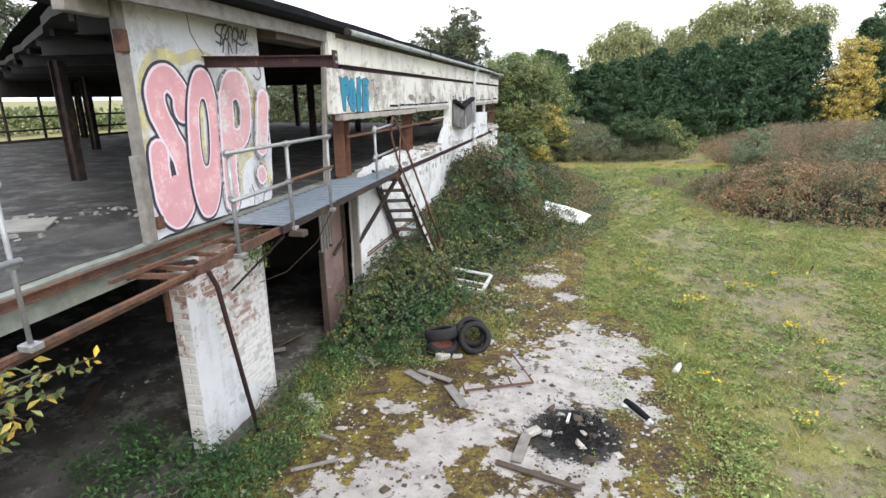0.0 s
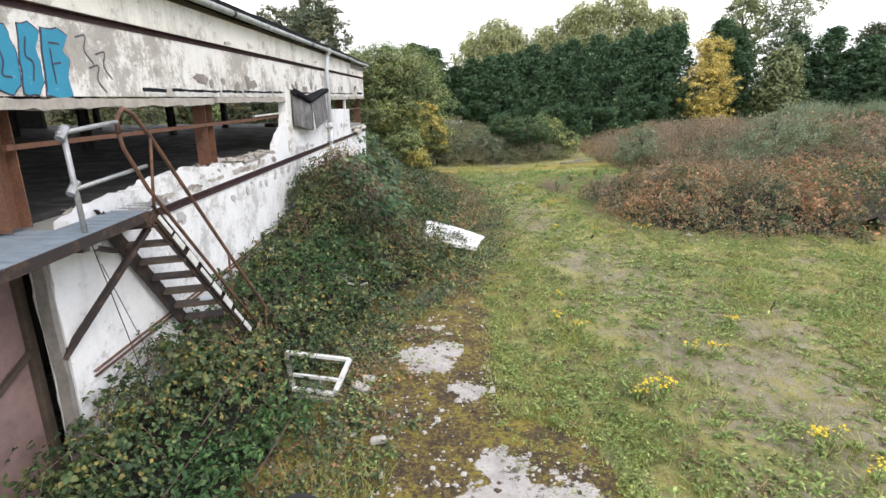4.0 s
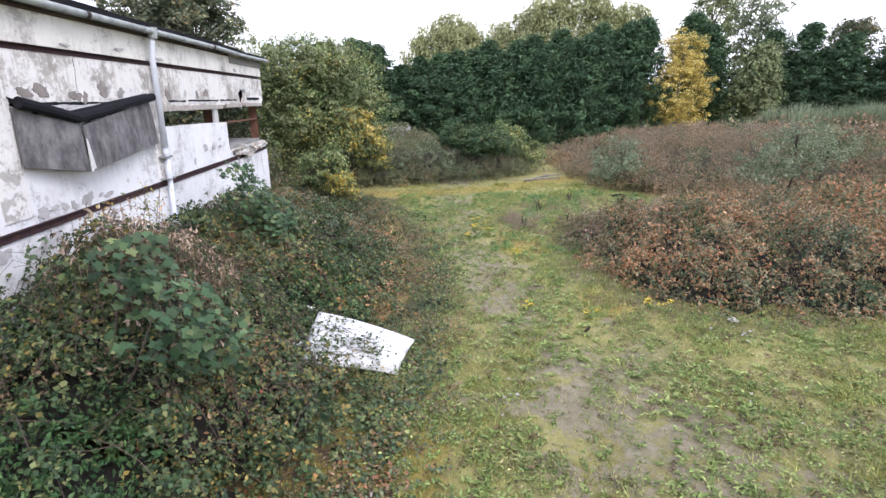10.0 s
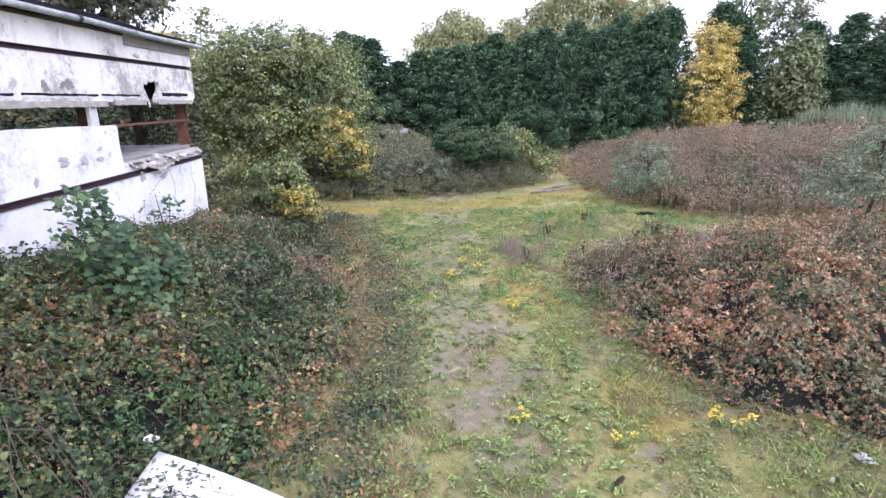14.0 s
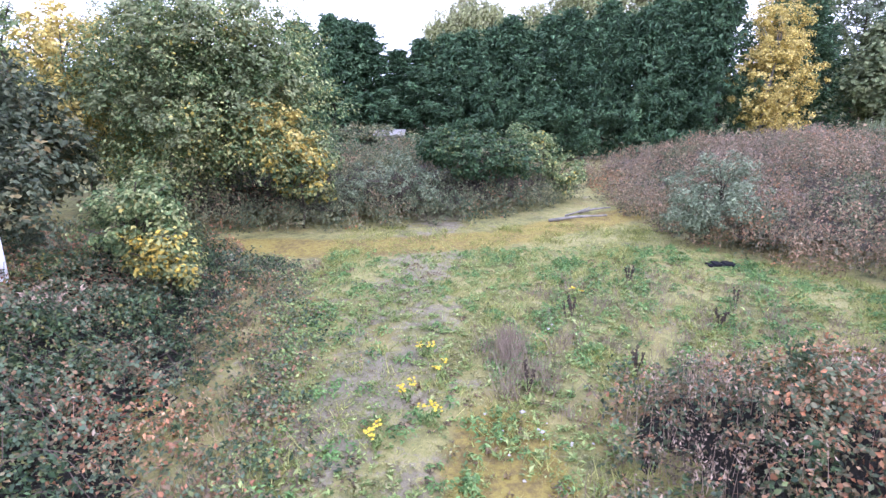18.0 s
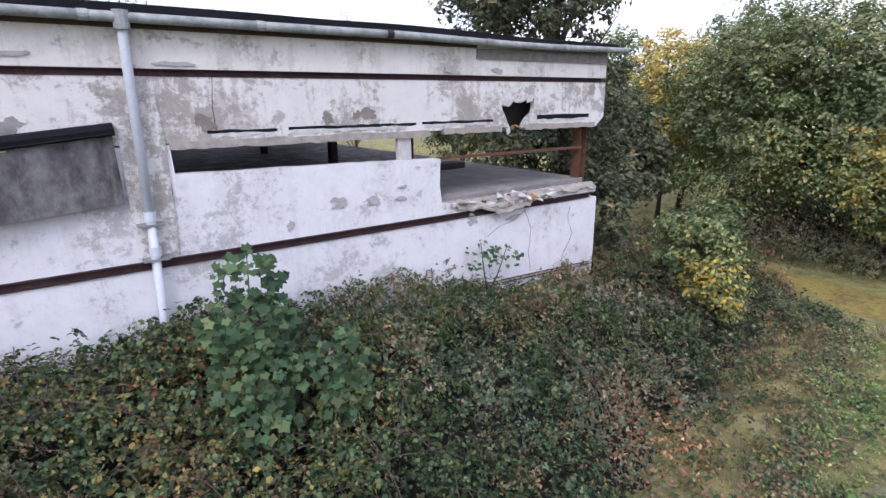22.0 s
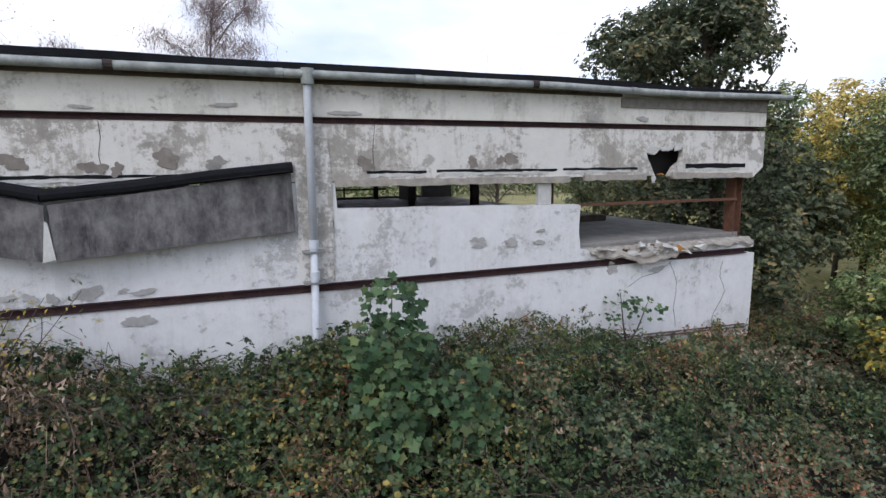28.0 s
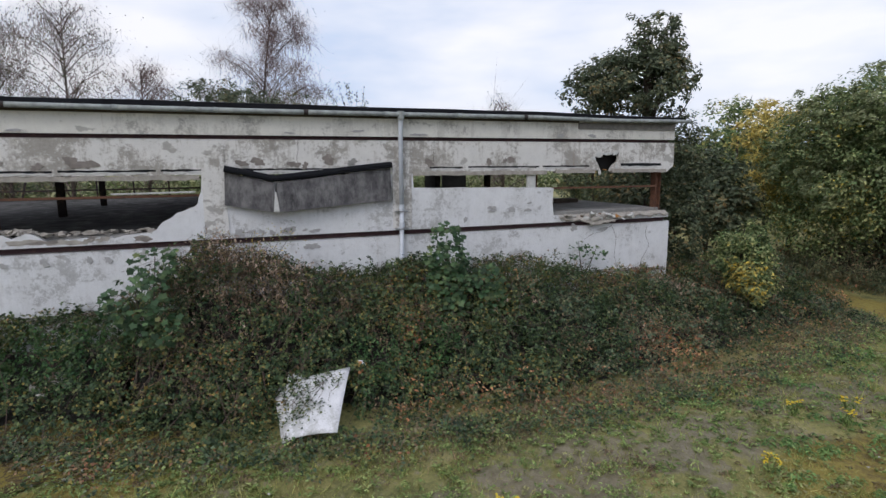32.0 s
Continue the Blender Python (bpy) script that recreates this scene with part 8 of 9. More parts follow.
tree("willow_bush", (15.0, 30.5, 0.8), [(15.0, 30.5, 2.2, 1.5, 1.3, 0.9), (16.3, 30.8, 2.4, 1.2, 1.1, 0.8), (13.8, 30.2, 1.8, 1.1, 1.0, 0.7), (15.4, 30.6, 3.0, 0.7, 0.7, 0.5)], 7500, 0.11, M_GREY_GREEN, "grey-green sallow bush rising from brambles", 0.05, seed=19, clump=0.28, category="shrub", ratio=0.4)
tree("willow_bush", (18.6, 33.5, 0.8), [(18.6, 33.5, 2.2, 1.4, 1.1, 0.7), (20.0, 33.8, 2.1, 1.1, 1.0, 0.6)], 4200, 0.12, M_SCRUB, "low green sallow among the dying brambles", 0.05, seed=27, clump=0.28, category="shrub", ratio=0.4)
tree("willow_bush", (3.1, 41.0, 0.2), [(3.1, 41.0, 0.9, 0.7, 0.5, 0.8), (2.2, 41.2, 1.3, 0.9, 0.7, 0.8), (0.9, 41.0, 1.1, 1.0, 0.7, 0.7)], 3600, 0.11, M_GREY_GREEN, "small grey-green bush before the bank", 0.03, seed=20, clump=0.22, category="shrub", ratio=0.35)
tree("golden_bush", (8.2, 44.0, 0.4), [(8.6, 44.0, 1.0, 0.9, 0.7, 0.8), (7.4, 44.4, 1.7, 1.0, 0.8, 0.9), (6.6, 44.2, 2.2, 0.8, 0.7, 0.7)], 5200, 0.12, M_ASH_TREE, "yellow-green bush at the end of the scrub bank", 0.04, seed=21, clump=0.3, category="shrub")

# conifers: short sprays set along rising branches, denser and paler towards the tips
def conifer(base, h, r0, seed, count=9500):
    ob = thing("conifer_tree", base, "tall dark green conifer in a closed hedge", "conifer", "conifers of the tall hedge")
    part("trunk", tube(B(), [Vector(base), Vector(base) + Vector((0, 0, h * 0.97))], 0.16, 6, 0.02), M_BARK, ob)
    g = np.random.default_rng(seed)
    b = count // 62
    zc = h * 0.98 * g.uniform(0, 1, b) ** 0.85
    a = g.uniform(0, 2 * np.pi, b)
    reach = r0 * (0.03 + 0.97 * np.clip(1 - (zc / h) ** 1.7, 0, 1)) * np.clip(1 + 0.20 * g.normal(size=b), 0.5, 1.5)
    j = g.integers(0, b, count)
    s = g.uniform(0.08, 1.0, count) ** 0.5
    rise = (0.25 + 0.75 * g.uniform(0, 1, b) * (0.6 + 0.8 * zc / h))[j]
    flat = np.array([1, 1, 0.55])
    side = g.normal(size=(count, 3)) * flat * (0.10 + 0.20 * np.sin(np.pi * s))[:, None]
    p = np.stack([np.cos(a[j]) * reach[j] * s, np.sin(a[j]) * reach[j] * s, zc[j] + reach[j] * rise * (s ** 1.5 - 0.25) - 0.05], 1) + side
    p[:, 2] = np.maximum(p[:, 2], 0.02)
    out = np.stack([np.cos(a[j]), np.sin(a[j]), 0.7 + 0 * s], 1) + 2.2 * side
    n = np.stack([0.5 * np.cos(a[j]), 0.5 * np.sin(a[j]), 0.8 + 0 * s], 1) + 0.5 * g.normal(size=(count, 3))
    v, f = leaf_arrays(p, n, 0.30 * g.uniform(0.6, 1.4, count), 0.34, seed=seed + 2, spin=out)
    fast("crown", v, f, M_CONIFER, ob)
    return ob


first = [conifer((-3.2, 58.5, 0), 9.0, 2.1, 31), conifer((4.2, 59.2, 0), 7.8, 2.3, 32), conifer((5.6, 58.8, 0), 8.0, 2.4, 33)]
r = random.Random(3)
for k, x in enumerate(np.arange(7.1, 21.9, 1.2)):
    hh = np.interp(x, [5, 20], [8.0, 9.9]) * (1 + 0.05 * math.sin(k * 2.3) + r.uniform(-0.03, 0.03))
    copy_thing(first[1 + k % 2], pose(x, 59.0 + r.uniform(-0.5, 0.5), 0, 0, 0, r.uniform(0, 360)) @ Matrix.Diagonal((1.05, 1.05, hh / (7.8 if k % 2 == 0 else 8.0), 1)))
for x, y, hh, wide in ((-5.6, 60.2, 8.8, 1.5), (-1.3, 59.6, 8.6, 1.35), (-2.4, 61.0, 9.0, 1.4), (0.9, 60.4, 7.0, 1.1), (2.5, 59.8, 7.6, 1.1), (26.6, 60.5, 11.0, 1.35), (28.6, 61.5, 10.2, 1.3), (35.0, 62.0, 9.8, 1.3), (37.4, 60.5, 10.2, 1.4), (40.0, 59.0, 9.2, 1.4), (43, 57, 8.8, 1.5), (46, 55, 9.2, 1.5), (49.5, 53, 8.6, 1.5)):
    copy_thing(first[0], pose(x, y, 0, 0, 0, r.uniform(0, 360)) @ Matrix.Diagonal((wide, wide, hh / 9.0, 1)))

tree("yellow_birch", (24.0, 57.6, 0), [(24.2, 57.6, 7.4, 2.0, 1.8, 2.2), (24.1, 57.6, 4.6, 2.7, 2.2, 2.4), (24.5, 57.6, 2.4, 2.1, 1.8, 1.5)], 19000, 0.16, M_BIRCH_YELLOW, "birch in clear yellow autumn leaf before the conifers", 0.13, M_PALE_BARK, 41, 0.42)


def willow(bx, by, blobs, seed, count):
    tree("willow", (bx, by, 0), [(bx + dx, by + dy, z, rx_, ry_, rz_) for dx, dy, z, rx_, ry_, rz_ in blobs], count, 0.48, M_WILLOW, "pale yellow-green weeping willow beyond the hedge", 0.4, seed=seed, clump=0.8, droop=1.3, group="willows beyond the hedge", ratio=0.34)


willow(6.8, 84, [(0, 0, 10.4, 4.6, 3.6, 3.6), (-2.8, 0, 9.0, 3.0, 3.0, 3.6), (2.8, 0, 9.4, 3.0, 3.0, 3.4), (0.6, 0, 12.6, 3.0, 2.4, 1.8)], 42, 18000)
willow(22.6, 84, [(-1.0, 0, 11.5, 5.6, 4.0, 4.4), (-6.2, 0, 10.0, 4.0, 3.4, 4.0), (5.2, 0, 11.0, 4.6, 3.6, 4.4), (1.5, 0, 15.6, 4.0, 3.0, 2.2), (-3.6, 0, 14.4, 3.4, 2.6, 2.0), (7.6, 0, 13.4, 2.8, 2.4, 2.2), (-8.2, 0, 11.0, 3.0, 2.6, 2.6)], 43, 34000)
for bx, by, h, sd, m, wd, lab in ((32.0, 68, 15.5, 45, M_FAR_GREEN, 0.17, "tall airy green tree behind the conifers"), (38.5, 70, 17.0, 46, M_GREY_GREEN, 0.19, "tall airy green tree behind the conifers"), (31.4, 58, 8.4, 47, M_FAR_GREEN, 0.16, "light green tree beside the conifers"), (52, 66, 11.5, 48, M_OAK, 0.2, "dark far tree at the field's edge"), (60, 54, 12.5, 49, M_BRAMBLE_RED, 0.2, "far tree with reddish leaves"), (45.5, 66, 11.5, 50, M_OAK, 0.2, "dark far tree at the field's edge")):
    tree("field_tree", (bx, by, 0), [(bx, by, h * 0.76, h * wd, h * wd, h * 0.22), (bx - 0.08 * h, by, h * 0.55, h * wd, h * wd, h * 0.24), (bx + 0.07 * h, by, h * 0.40, h * wd * 1.1, h * wd, h * 0.26), (bx + 0.05 * h, by, h * 0.9, h * wd * 0.6, h * wd * 0.6, h * 0.1)], 13000, 0.30, m, lab, 0.2, seed=sd, clump=0.7)

# a pale shed just showing between the conifers, and the dead shrub before it
shed = thing("garden_shed", (0.4, 56.0, 0), "small pale shed half hidden behind dead shrubs", "shed")
part("wall", box(B(), -0.2, 1.2, 55.6, 57.2, 0.0, 1.75, 0.02), M_CONCRETE, shed)
part("roof", slab_quad(B(), [(-0.45, 55.4, 1.74), (-0.45, 57.4, 1.95), (-0.45, 57.4, 2.01), (-0.45, 55.4, 1.8)], 1.9, 1.9), M_CONCRETE, shed, "pale sheet roof")
part("door", box(B(), 0.0, 0.75, 55.56, 55.605, 0.1, 1.8, 0.01), M_WOOD, shed)
tree("dead_shrub", (-1.0, 50.5, 0.5), [(-1.2, 50.5, 2.0, 1.2, 0.9, 0.9), (0.6, 50.8, 2.0, 1.2, 0.9, 0.7), (2.0, 51.0, 1.7, 1.0, 0.8, 0.5)], 3400, 0.12, M_SCRUB, "tan withered shrub before the conifers", 0.04, seed=28, clump=0.3, category="shrub")
# trees behind the building


def thin_birch(base, h, width, twigs, leaves, leaf, seed, label, lean=0.0):
    """A half-bare birch: rising limbs that end in many fine hanging twigs."""
    r, g = random.Random(seed), np.random.default_rng(seed)
    ob = thing("thin_birch", base, label, "tree")
    b = Vector(base)
    spine = [b + Vector((0.15 * math.sin(3 * s + seed), lean * s * s + 0.2 * math.sin(4 * s), h * s)) for s in (0, 0.2, 0.4, 0.6, 0.8, 1)]
    part("trunk", tube(B(), spine, 0.13, 7, 0.015), M_BARK, ob, smooth=True)
    tips = []
    for k in range(40):
        s = 0.22 + 0.74 * k / 40
        i = s * 5
        st = spine[int(i)].lerp(spine[min(5, int(i) + 1)], i - int(i))
        a, ln = r.uniform(0, 6.28), width * (1.08 - s) ** 0.6 * r.uniform(0.6, 1.15)
        d = Vector((math.cos(a), math.sin(a), 0))
        pts = [st, st + d * ln * 0.4 + Vector((0, 0, ln * 0.45)), st + d * ln * 0.8 + Vector((0, 0, ln * 0.7)), st + d * ln + Vector((0, 0, ln * 0.55))]
        part("limb", tube(B(), pts, 0.035, 4, 0.008, False), M_BARK, ob, smooth=True)
        tips += [pts[q].lerp(pts[q + 1], r.random()) for q in (0, 1, 1, 2, 2, 2) for _ in range(2)]
    tp = np.array([tuple(v) for v in tips])
    j = g.integers(0, len(tp), twigs)
    p0 = tp[j] + g.normal(size=(twigs, 3)) * np.array([0.35, 0.35, 0.3])
    ln = g.uniform(0.4, 1.4, twigs)
    way = g.normal(size=(twigs, 3)) * 0.6 + np.array([0, 0, 0.1])
    p1 = p0 + way * ln[:, None]
    p1[:, 2] -= 0.25 * ln
    a = g.uniform(0, 6.28, twigs)
    sd = np.stack([np.cos(a), np.sin(a), 0 * a], 1) * 0.011
    v = np.stack([p0 - sd, p0 + sd, p1], 1).reshape(-1, 3)
    tagged(fast("twig_spray", v - np.array(base), np.arange(len(v)).reshape(-1, 3), M_TWIG, ob), kind="stuff")
    q = g.integers(0, twigs, leaves)
    w = g.uniform(0.2, 1, (leaves, 1))
    p = p0[q] * (1 - w) + p1[q] * w + g.normal(size=(leaves, 3)) * 0.05
    v, f = leaf_arrays(p, g.normal(size=(leaves, 3)) + np.array([0, 0, 0.3]), 0.085 * g.uniform(0.6, 1.3, leaves), 0.6, seed=seed)
    tagged(fast("leaves", v - np.array(base), f, leaf, ob), kind="stuff")
    return ob


thin_birch((-30, 20.6, 0), 15.4, 5.2, 13000, 9000, M_TWIG, 151, "half-bare birch with hanging twigs behind the roof", 1.8)
thin_birch((-23, 11.4, 0), 12.2, 3.8, 5200, 5200, M_OAK, 152, "thinning birch with purple twigs behind the roof", 0.6)
thin_birch((-24, 8.6, 0), 11.5, 3.8, 5000, 9000, M_OAK, 153, "leafy dark tree behind the roof", -0.5)
thin_birch((-29, 14.0, 0), 10.6, 3.6, 4500, 3000, M_TWIG, 154, "low thin birch behind the roof", 0.4)
thin_birch((-23, 35.6, 0), 8.6, 2.2, 2500, 1500, M_GREY_GREEN, 155, "small half-bare tree behind the roof", 0.0)
ob = thing("spiky_shrub", (-23, 26, 0), "stiff upright leafy shoots rising behind the roof", "shrub")
g = np.random.default_rng(156)
ps = []
for q in range(9):
    tip = Vector((-23 + 0.6 * math.sin(q * 2.1), 25.4 + (q - 4) * 0.36, 9.2 - 0.11 * abs(q - 4) ** 1.3 + 0.25 * math.sin(q * 3.0)))
    part("shoot", tube(B(), [(-23, 26, 0.0), (-23, 26 + (q - 4) * 0.06, 6.0), tip], 0.03, 5, 0.008), M_BARK, ob, smooth=True)
    w = g.uniform(0.0, 1, (60, 1))
    ps.append(np.array([-23, 26 + (q - 4) * 0.06, 6.0]) * (1 - w) + np.array(tip) * w + g.normal(size=(60, 3)) * 0.07)
p = np.concatenate(ps)
v, f = leaf_arrays(p, g.normal(size=p.shape) + np.array([0, 0, 0.4]), 0.16, 0.35, seed=157)
fast("leaves", v - np.array((-23, 26, 0)), f, M_OAK, ob)
for bx, by, h, sd, m, w, lab in (
                                 (-15, 47, 8.5, 55, M_ASH_TREE, 0.26, "yellowing tree behind the building's end"), (-22, 42, 8.0, 56, M_OAK, 0.28, "dark tree behind the building's end"), (-11, 52, 10.0, 57, M_FAR_GREEN, 0.2, "tall tree beyond the yellowing one"), (-32, 5.5, 9.0, 58, M_OAK, 0.4, "dark leafy tree behind the building"),
                                 (-11.5, 37.5, 5.5, 59, M_OAK, 0.34, "dark green tree close behind the end"), (-36, 52, 5.0, 60, M_FAR_GREEN, 0.3, "green tree across the far field"), (-46, 30, 3.6, 61, M_SCRUB, 0.4, "scrubby tree across the far field"), (-9.0, 38.5, 5.0, 62, M_OAK, 0.32, "dark shrubby tree behind the end")):
    tree("field_tree", (bx, by, 0), [(bx, by, h * 0.74, h * w, h * w, h * 0.24), (bx + 0.5, by - 0.4, h * 0.45, h * w * 1.3, h * w * 1.3, h * 0.26)], 7000, 0.22, m, lab, 0.15, None, sd, 0.6, limbs=14)


tree("field_tree", (-21.6, 20.0, 0), [(-21.6, 20.0, 7.2, 2.2, 2.4, 1.7), (-22.4, 18.2, 7.4, 1.8, 1.8, 1.7), (-21.4, 22.2, 6.9, 1.6, 1.8, 1.5)], 11000, 0.15, M_OAK, "dark green tree showing where the roof is lost", 0.16, seed=63, clump=0.4)
# far woods round the horizon, and reeds
def far_woods(name, x0, y0, x1, y1, h, count, material, seed, label, size=1.0):
    g = np.random.default_rng(seed)
    s = g.uniform(0, 1, count)
    top = h * (0.75 + 0.25 * wavy(s * 20, s * 7, 1.0, seed))
    p = np.stack([x0 + (x1 - x0) * s + g.normal(size=count) * 1.5, y0 + (y1 - y0) * s + g.normal(size=count) * 1.5, top * g.uniform(0, 1, count) ** 0.7], 1)
    v, f = leaf_arrays(p, g.normal(size=(count, 3)) + np.array([0, 0, 0.6]), size * g.uniform(0.5, 1.3, count), 0.7, seed=seed)
    return tagged(fast(name, v, f, material), label, "far woods", kind="stuff")


far_woods("far_hedge_woods", -84, -40, -72, 80, 4.4, 12000, M_FAR_GREEN, 71, "green woods across the far field", 0.7)
far_woods("far_hedge_woods", -50, 62, -8, 66, 7.5, 9000, M_OAK, 72, "dark woods behind the building's end")
far_woods("far_hedge_woods", 40, 72, 95, 20, 8.0, 9000, M_OAK, 73, "dark far woods past the mounds")
far_woods("far_hedge_woods", -30, 95, 60, 92, 7.0, 9000, M_FAR_GREEN, 74, "pale far woods beyond the hedge")
g = np.random.default_rng(75)
rx, ry = g.uniform(27, 50, 16000), g.uniform(46, 53, 16000)
v, f = blade_arrays(np.stack([rx, ry, heath_canopy(rx, ry) * 0.9], 1), 0.18, g.uniform(0.8, 1.9, 16000), 0.035, 75)
tagged(fast("sallow_scrub", v, f, M_GREY_GREEN), "grey-green young sallows along the mound's back", "scrub", kind="stuff")

# ---- grass and weeds ----
g = np.random.default_rng(81)
n_t = 70000
tx, ty = g.uniform(0.3, 13, n_t), 4.5 + 35.5 * g.uniform(0, 1, n_t) ** 1.1
ok = (tx > np.maximum(edge_at(np.minimum(ty, 35)), np.interp(ty, [4, 10.9, 11.6, 18], [2.2, 1.8, 0.62, 0.62])) - 0.1) & (red_canopy(tx, ty) < 0.2) & (heath_canopy(tx, ty) < 0.2)
dens = 0.42 + 0.45 * wavy(tx, ty, 1.6, 2) + 0.3 * wavy(tx, ty, 0.5, 7) + 0.45 * wavy(tx, ty, 4.2, 5)
trk = np.exp(-((tx - np.interp(ty, [8, 14, 20, 23, 26, 30, 34, 40], [4.6, 4.4, 3.6, 3.0, 2.8, 2.6, 3.0, 3.5])) / 1.2) ** 2)
ok &= g.uniform(0, 1, n_t) < np.clip(dens - 0.40 * trk, 0.10, 1)
tx, ty = tx[ok], ty[ok]
per = 9
px, py = np.repeat(tx, per) + g.normal(size=len(tx) * per) * 0.07, np.repeat(ty, per) + g.normal(size=len(tx) * per) * 0.07
hh = np.repeat(g.uniform(0.04, 0.14, len(tx)) * (1 + 0.6 * (wavy(tx, ty, 1.1, 9) > 0.4)), per) * g.uniform(0.5, 1.3, len(px))
v, f = blade_arrays(np.stack([px, py, -0.02 - 0.006 * np.clip(py - 12, 0, 30)], 1), 0.75, hh * 0.85, 0.005 + 0.022 * hh, 82)
tagged(fast("grass", v, f, M_GRASS), "short uneven grass with yellowed blades", "grass", kind="stuff")


def tall_clump(x0, x1, y0, y1, count, h, material, name, label, seed, width=0.006, lean=0.28):
    g = np.random.default_rng(seed)
    c = max(2, count // 30)
    cx, cy = g.uniform(x0, x1, c), g.uniform(y0, y1, c)
    j = g.integers(0, c, count)
    p = np.stack([cx[j] + g.normal(size=count) * 0.09, cy[j] + g.normal(size=count) * 0.09, np.full(count, -0.05) - 0.006 * np.clip(cy[j] - 12, 0, 30)], 1)
    v, f = blade_arrays(p, lean, h * g.uniform(0.4, 1.2, count), width, seed + 1)
    return tagged(fast(name, v, f, material), label, "grass", kind="stuff")


tall_clump(4.3, 5.3, 29.3, 31.2, 900, 0.55, M_DRY, "dry_grass", "stand of dry brown grass stalks", 83)
tall_clump(0.2, 1.6, 17.8, 30, 900, 0.14, M_GRASS, "rank_grass", "rank yellow-green grass along the bramble edge", 84)
tall_clump(0.9, 2.1, 20.8, 24.6, 3200, 0.20, M_HEATH, "withered_grass", "low withered brown grass fringing the brambles", 88, 0.007, 0.6)
tall_clump(0.6, 1.5, 24.0, 31.0, 3200, 0.24, M_HEATH, "withered_grass", "low withered brown grass fringing the brambles", 89, 0.007, 0.55)
tall_clump(-0.9, 0.6, 30.5, 36.0, 2600, 0.26, M_HEATH, "withered_grass", "low withered brown grass fringing the brambles", 90, 0.008, 0.55)
tall_clump(5.6, 9.5, 19.8, 21.6, 2000, 0.15, M_GRASS, "rank_grass", "rank grass at the foot of the red mound", 85)
tall_clump(4.8, 6.2, 22, 29, 900, 0.30, M_DRY, "dry_grass", "dry stalks along the mound's foot", 86)
tall_clump(5.5, 11, 30.4, 34.5, 2600, 0.34, M_DRY, "dry_grass", "dry stalks and dead weeds between the mounds", 87)
tall_clump(-1.9, -0.9, 9.4, 10.6, 700, 0.36, M_GRASS, "rank_grass", "tuft of long grass beside the tyres", 88, 0.005, 0.5)
tall_clump(2.2, 3.2, 6.5, 8.2, 500, 0.15, M_GRASS, "rank_grass", "tuft of pale grass at the yard's edge", 89)
tall_clump(1.0, 9.0, 32, 36.5, 7000, 0.15, M_WEED, "lush_grass", "lush green grass before the moss strip", 90, 0.01, 0.6)


def weed_patch(x0, x1, y0, y1, count, size, h, material, name, label, seed):
    g = np.random.default_rng(seed)
    c = max(3, count // 26)
    cx, cy, ch = g.uniform(x0, x1, c), g.uniform(y0, y1, c), g.uniform(0.4, 1, c) * h
    j = g.integers(0, c, count)
    p = np.stack([cx[j] + g.normal(size=count) * 0.10, cy[j] + g.normal(size=count) * 0.10, ch[j] * g.uniform(0.1, 1, count) - 0.006 * np.clip(cy[j] - 12, 0, 30)], 1)
    v, f = leaf_arrays(p, g.normal(size=(count, 3)) * 0.5 + np.array([0, 0, 1.0]), size * g.uniform(0.6, 1.3, count), 0.5, seed=seed)
    return tagged(fast(name, v, f, material), label, "weeds", kind="stuff")


def ground_weeds(x0, x1, y0, y1, rosettes, size, material, name, label, seed):
    """Small rosettes of leaves pressed into the grass."""
    g = np.random.default_rng(seed)
    x, y = g.uniform(x0, x1, rosettes), g.uniform(y0, y1, rosettes)
    ok = (x > np.maximum(edge_at(np.minimum(y, 35)) + 0.1, np.interp(y, [4, 10.9, 11.6, 18], [2.3, 1.9, 0.7, 0.7]))) & (red_canopy(x, y) < 0.1) & (heath_canopy(x, y) < 0.1) & (g.uniform(0, 1, rosettes) < 0.15 + 0.85 * field(x, y, 0.8, seed, -0.3, 0.5))
    x, y = x[ok], y[ok]
    per = 9
    j = np.repeat(np.arange(len(x)), per)
    a = g.uniform(0, 6.28, len(j))
    s = (size * g.uniform(0.5, 1.5, len(x)))[j] * g.uniform(0.7, 1.2, len(j))
    out = np.stack([np.cos(a), np.sin(a), 0.35 + 0.3 * g.uniform(0, 1, len(j))], 1)
    p = np.stack([x[j], y[j], 0.015 - 0.006 * np.clip(y[j] - 12, 0, 30)], 1) + out * s[:, None] * g.uniform(0.3, 0.9, (len(j), 1))
    v, f = leaf_arrays(p, np.stack([-0.5 * np.cos(a), -0.5 * np.sin(a), np.ones(len(a))], 1) + 0.25 * g.normal(size=p.shape), s, 0.42, seed=seed, spin=out)
    return tagged(fast(name, v, f, material), label, "weeds", kind="stuff")


ground_weeds(0.6, 9, 5, 16, 4200, 0.07, M_WEED, "low_weeds", "low green weed rosettes in the grass", 91)
ground_weeds(0.6, 11, 15, 26, 6500, 0.07, M_WEED, "low_weeds", "low green weed rosettes in the grass", 92)
ground_weeds(0.6, 12, 26, 37, 4500, 0.07, M_WEED, "low_weeds", "low green weed rosettes in the grass", 93)


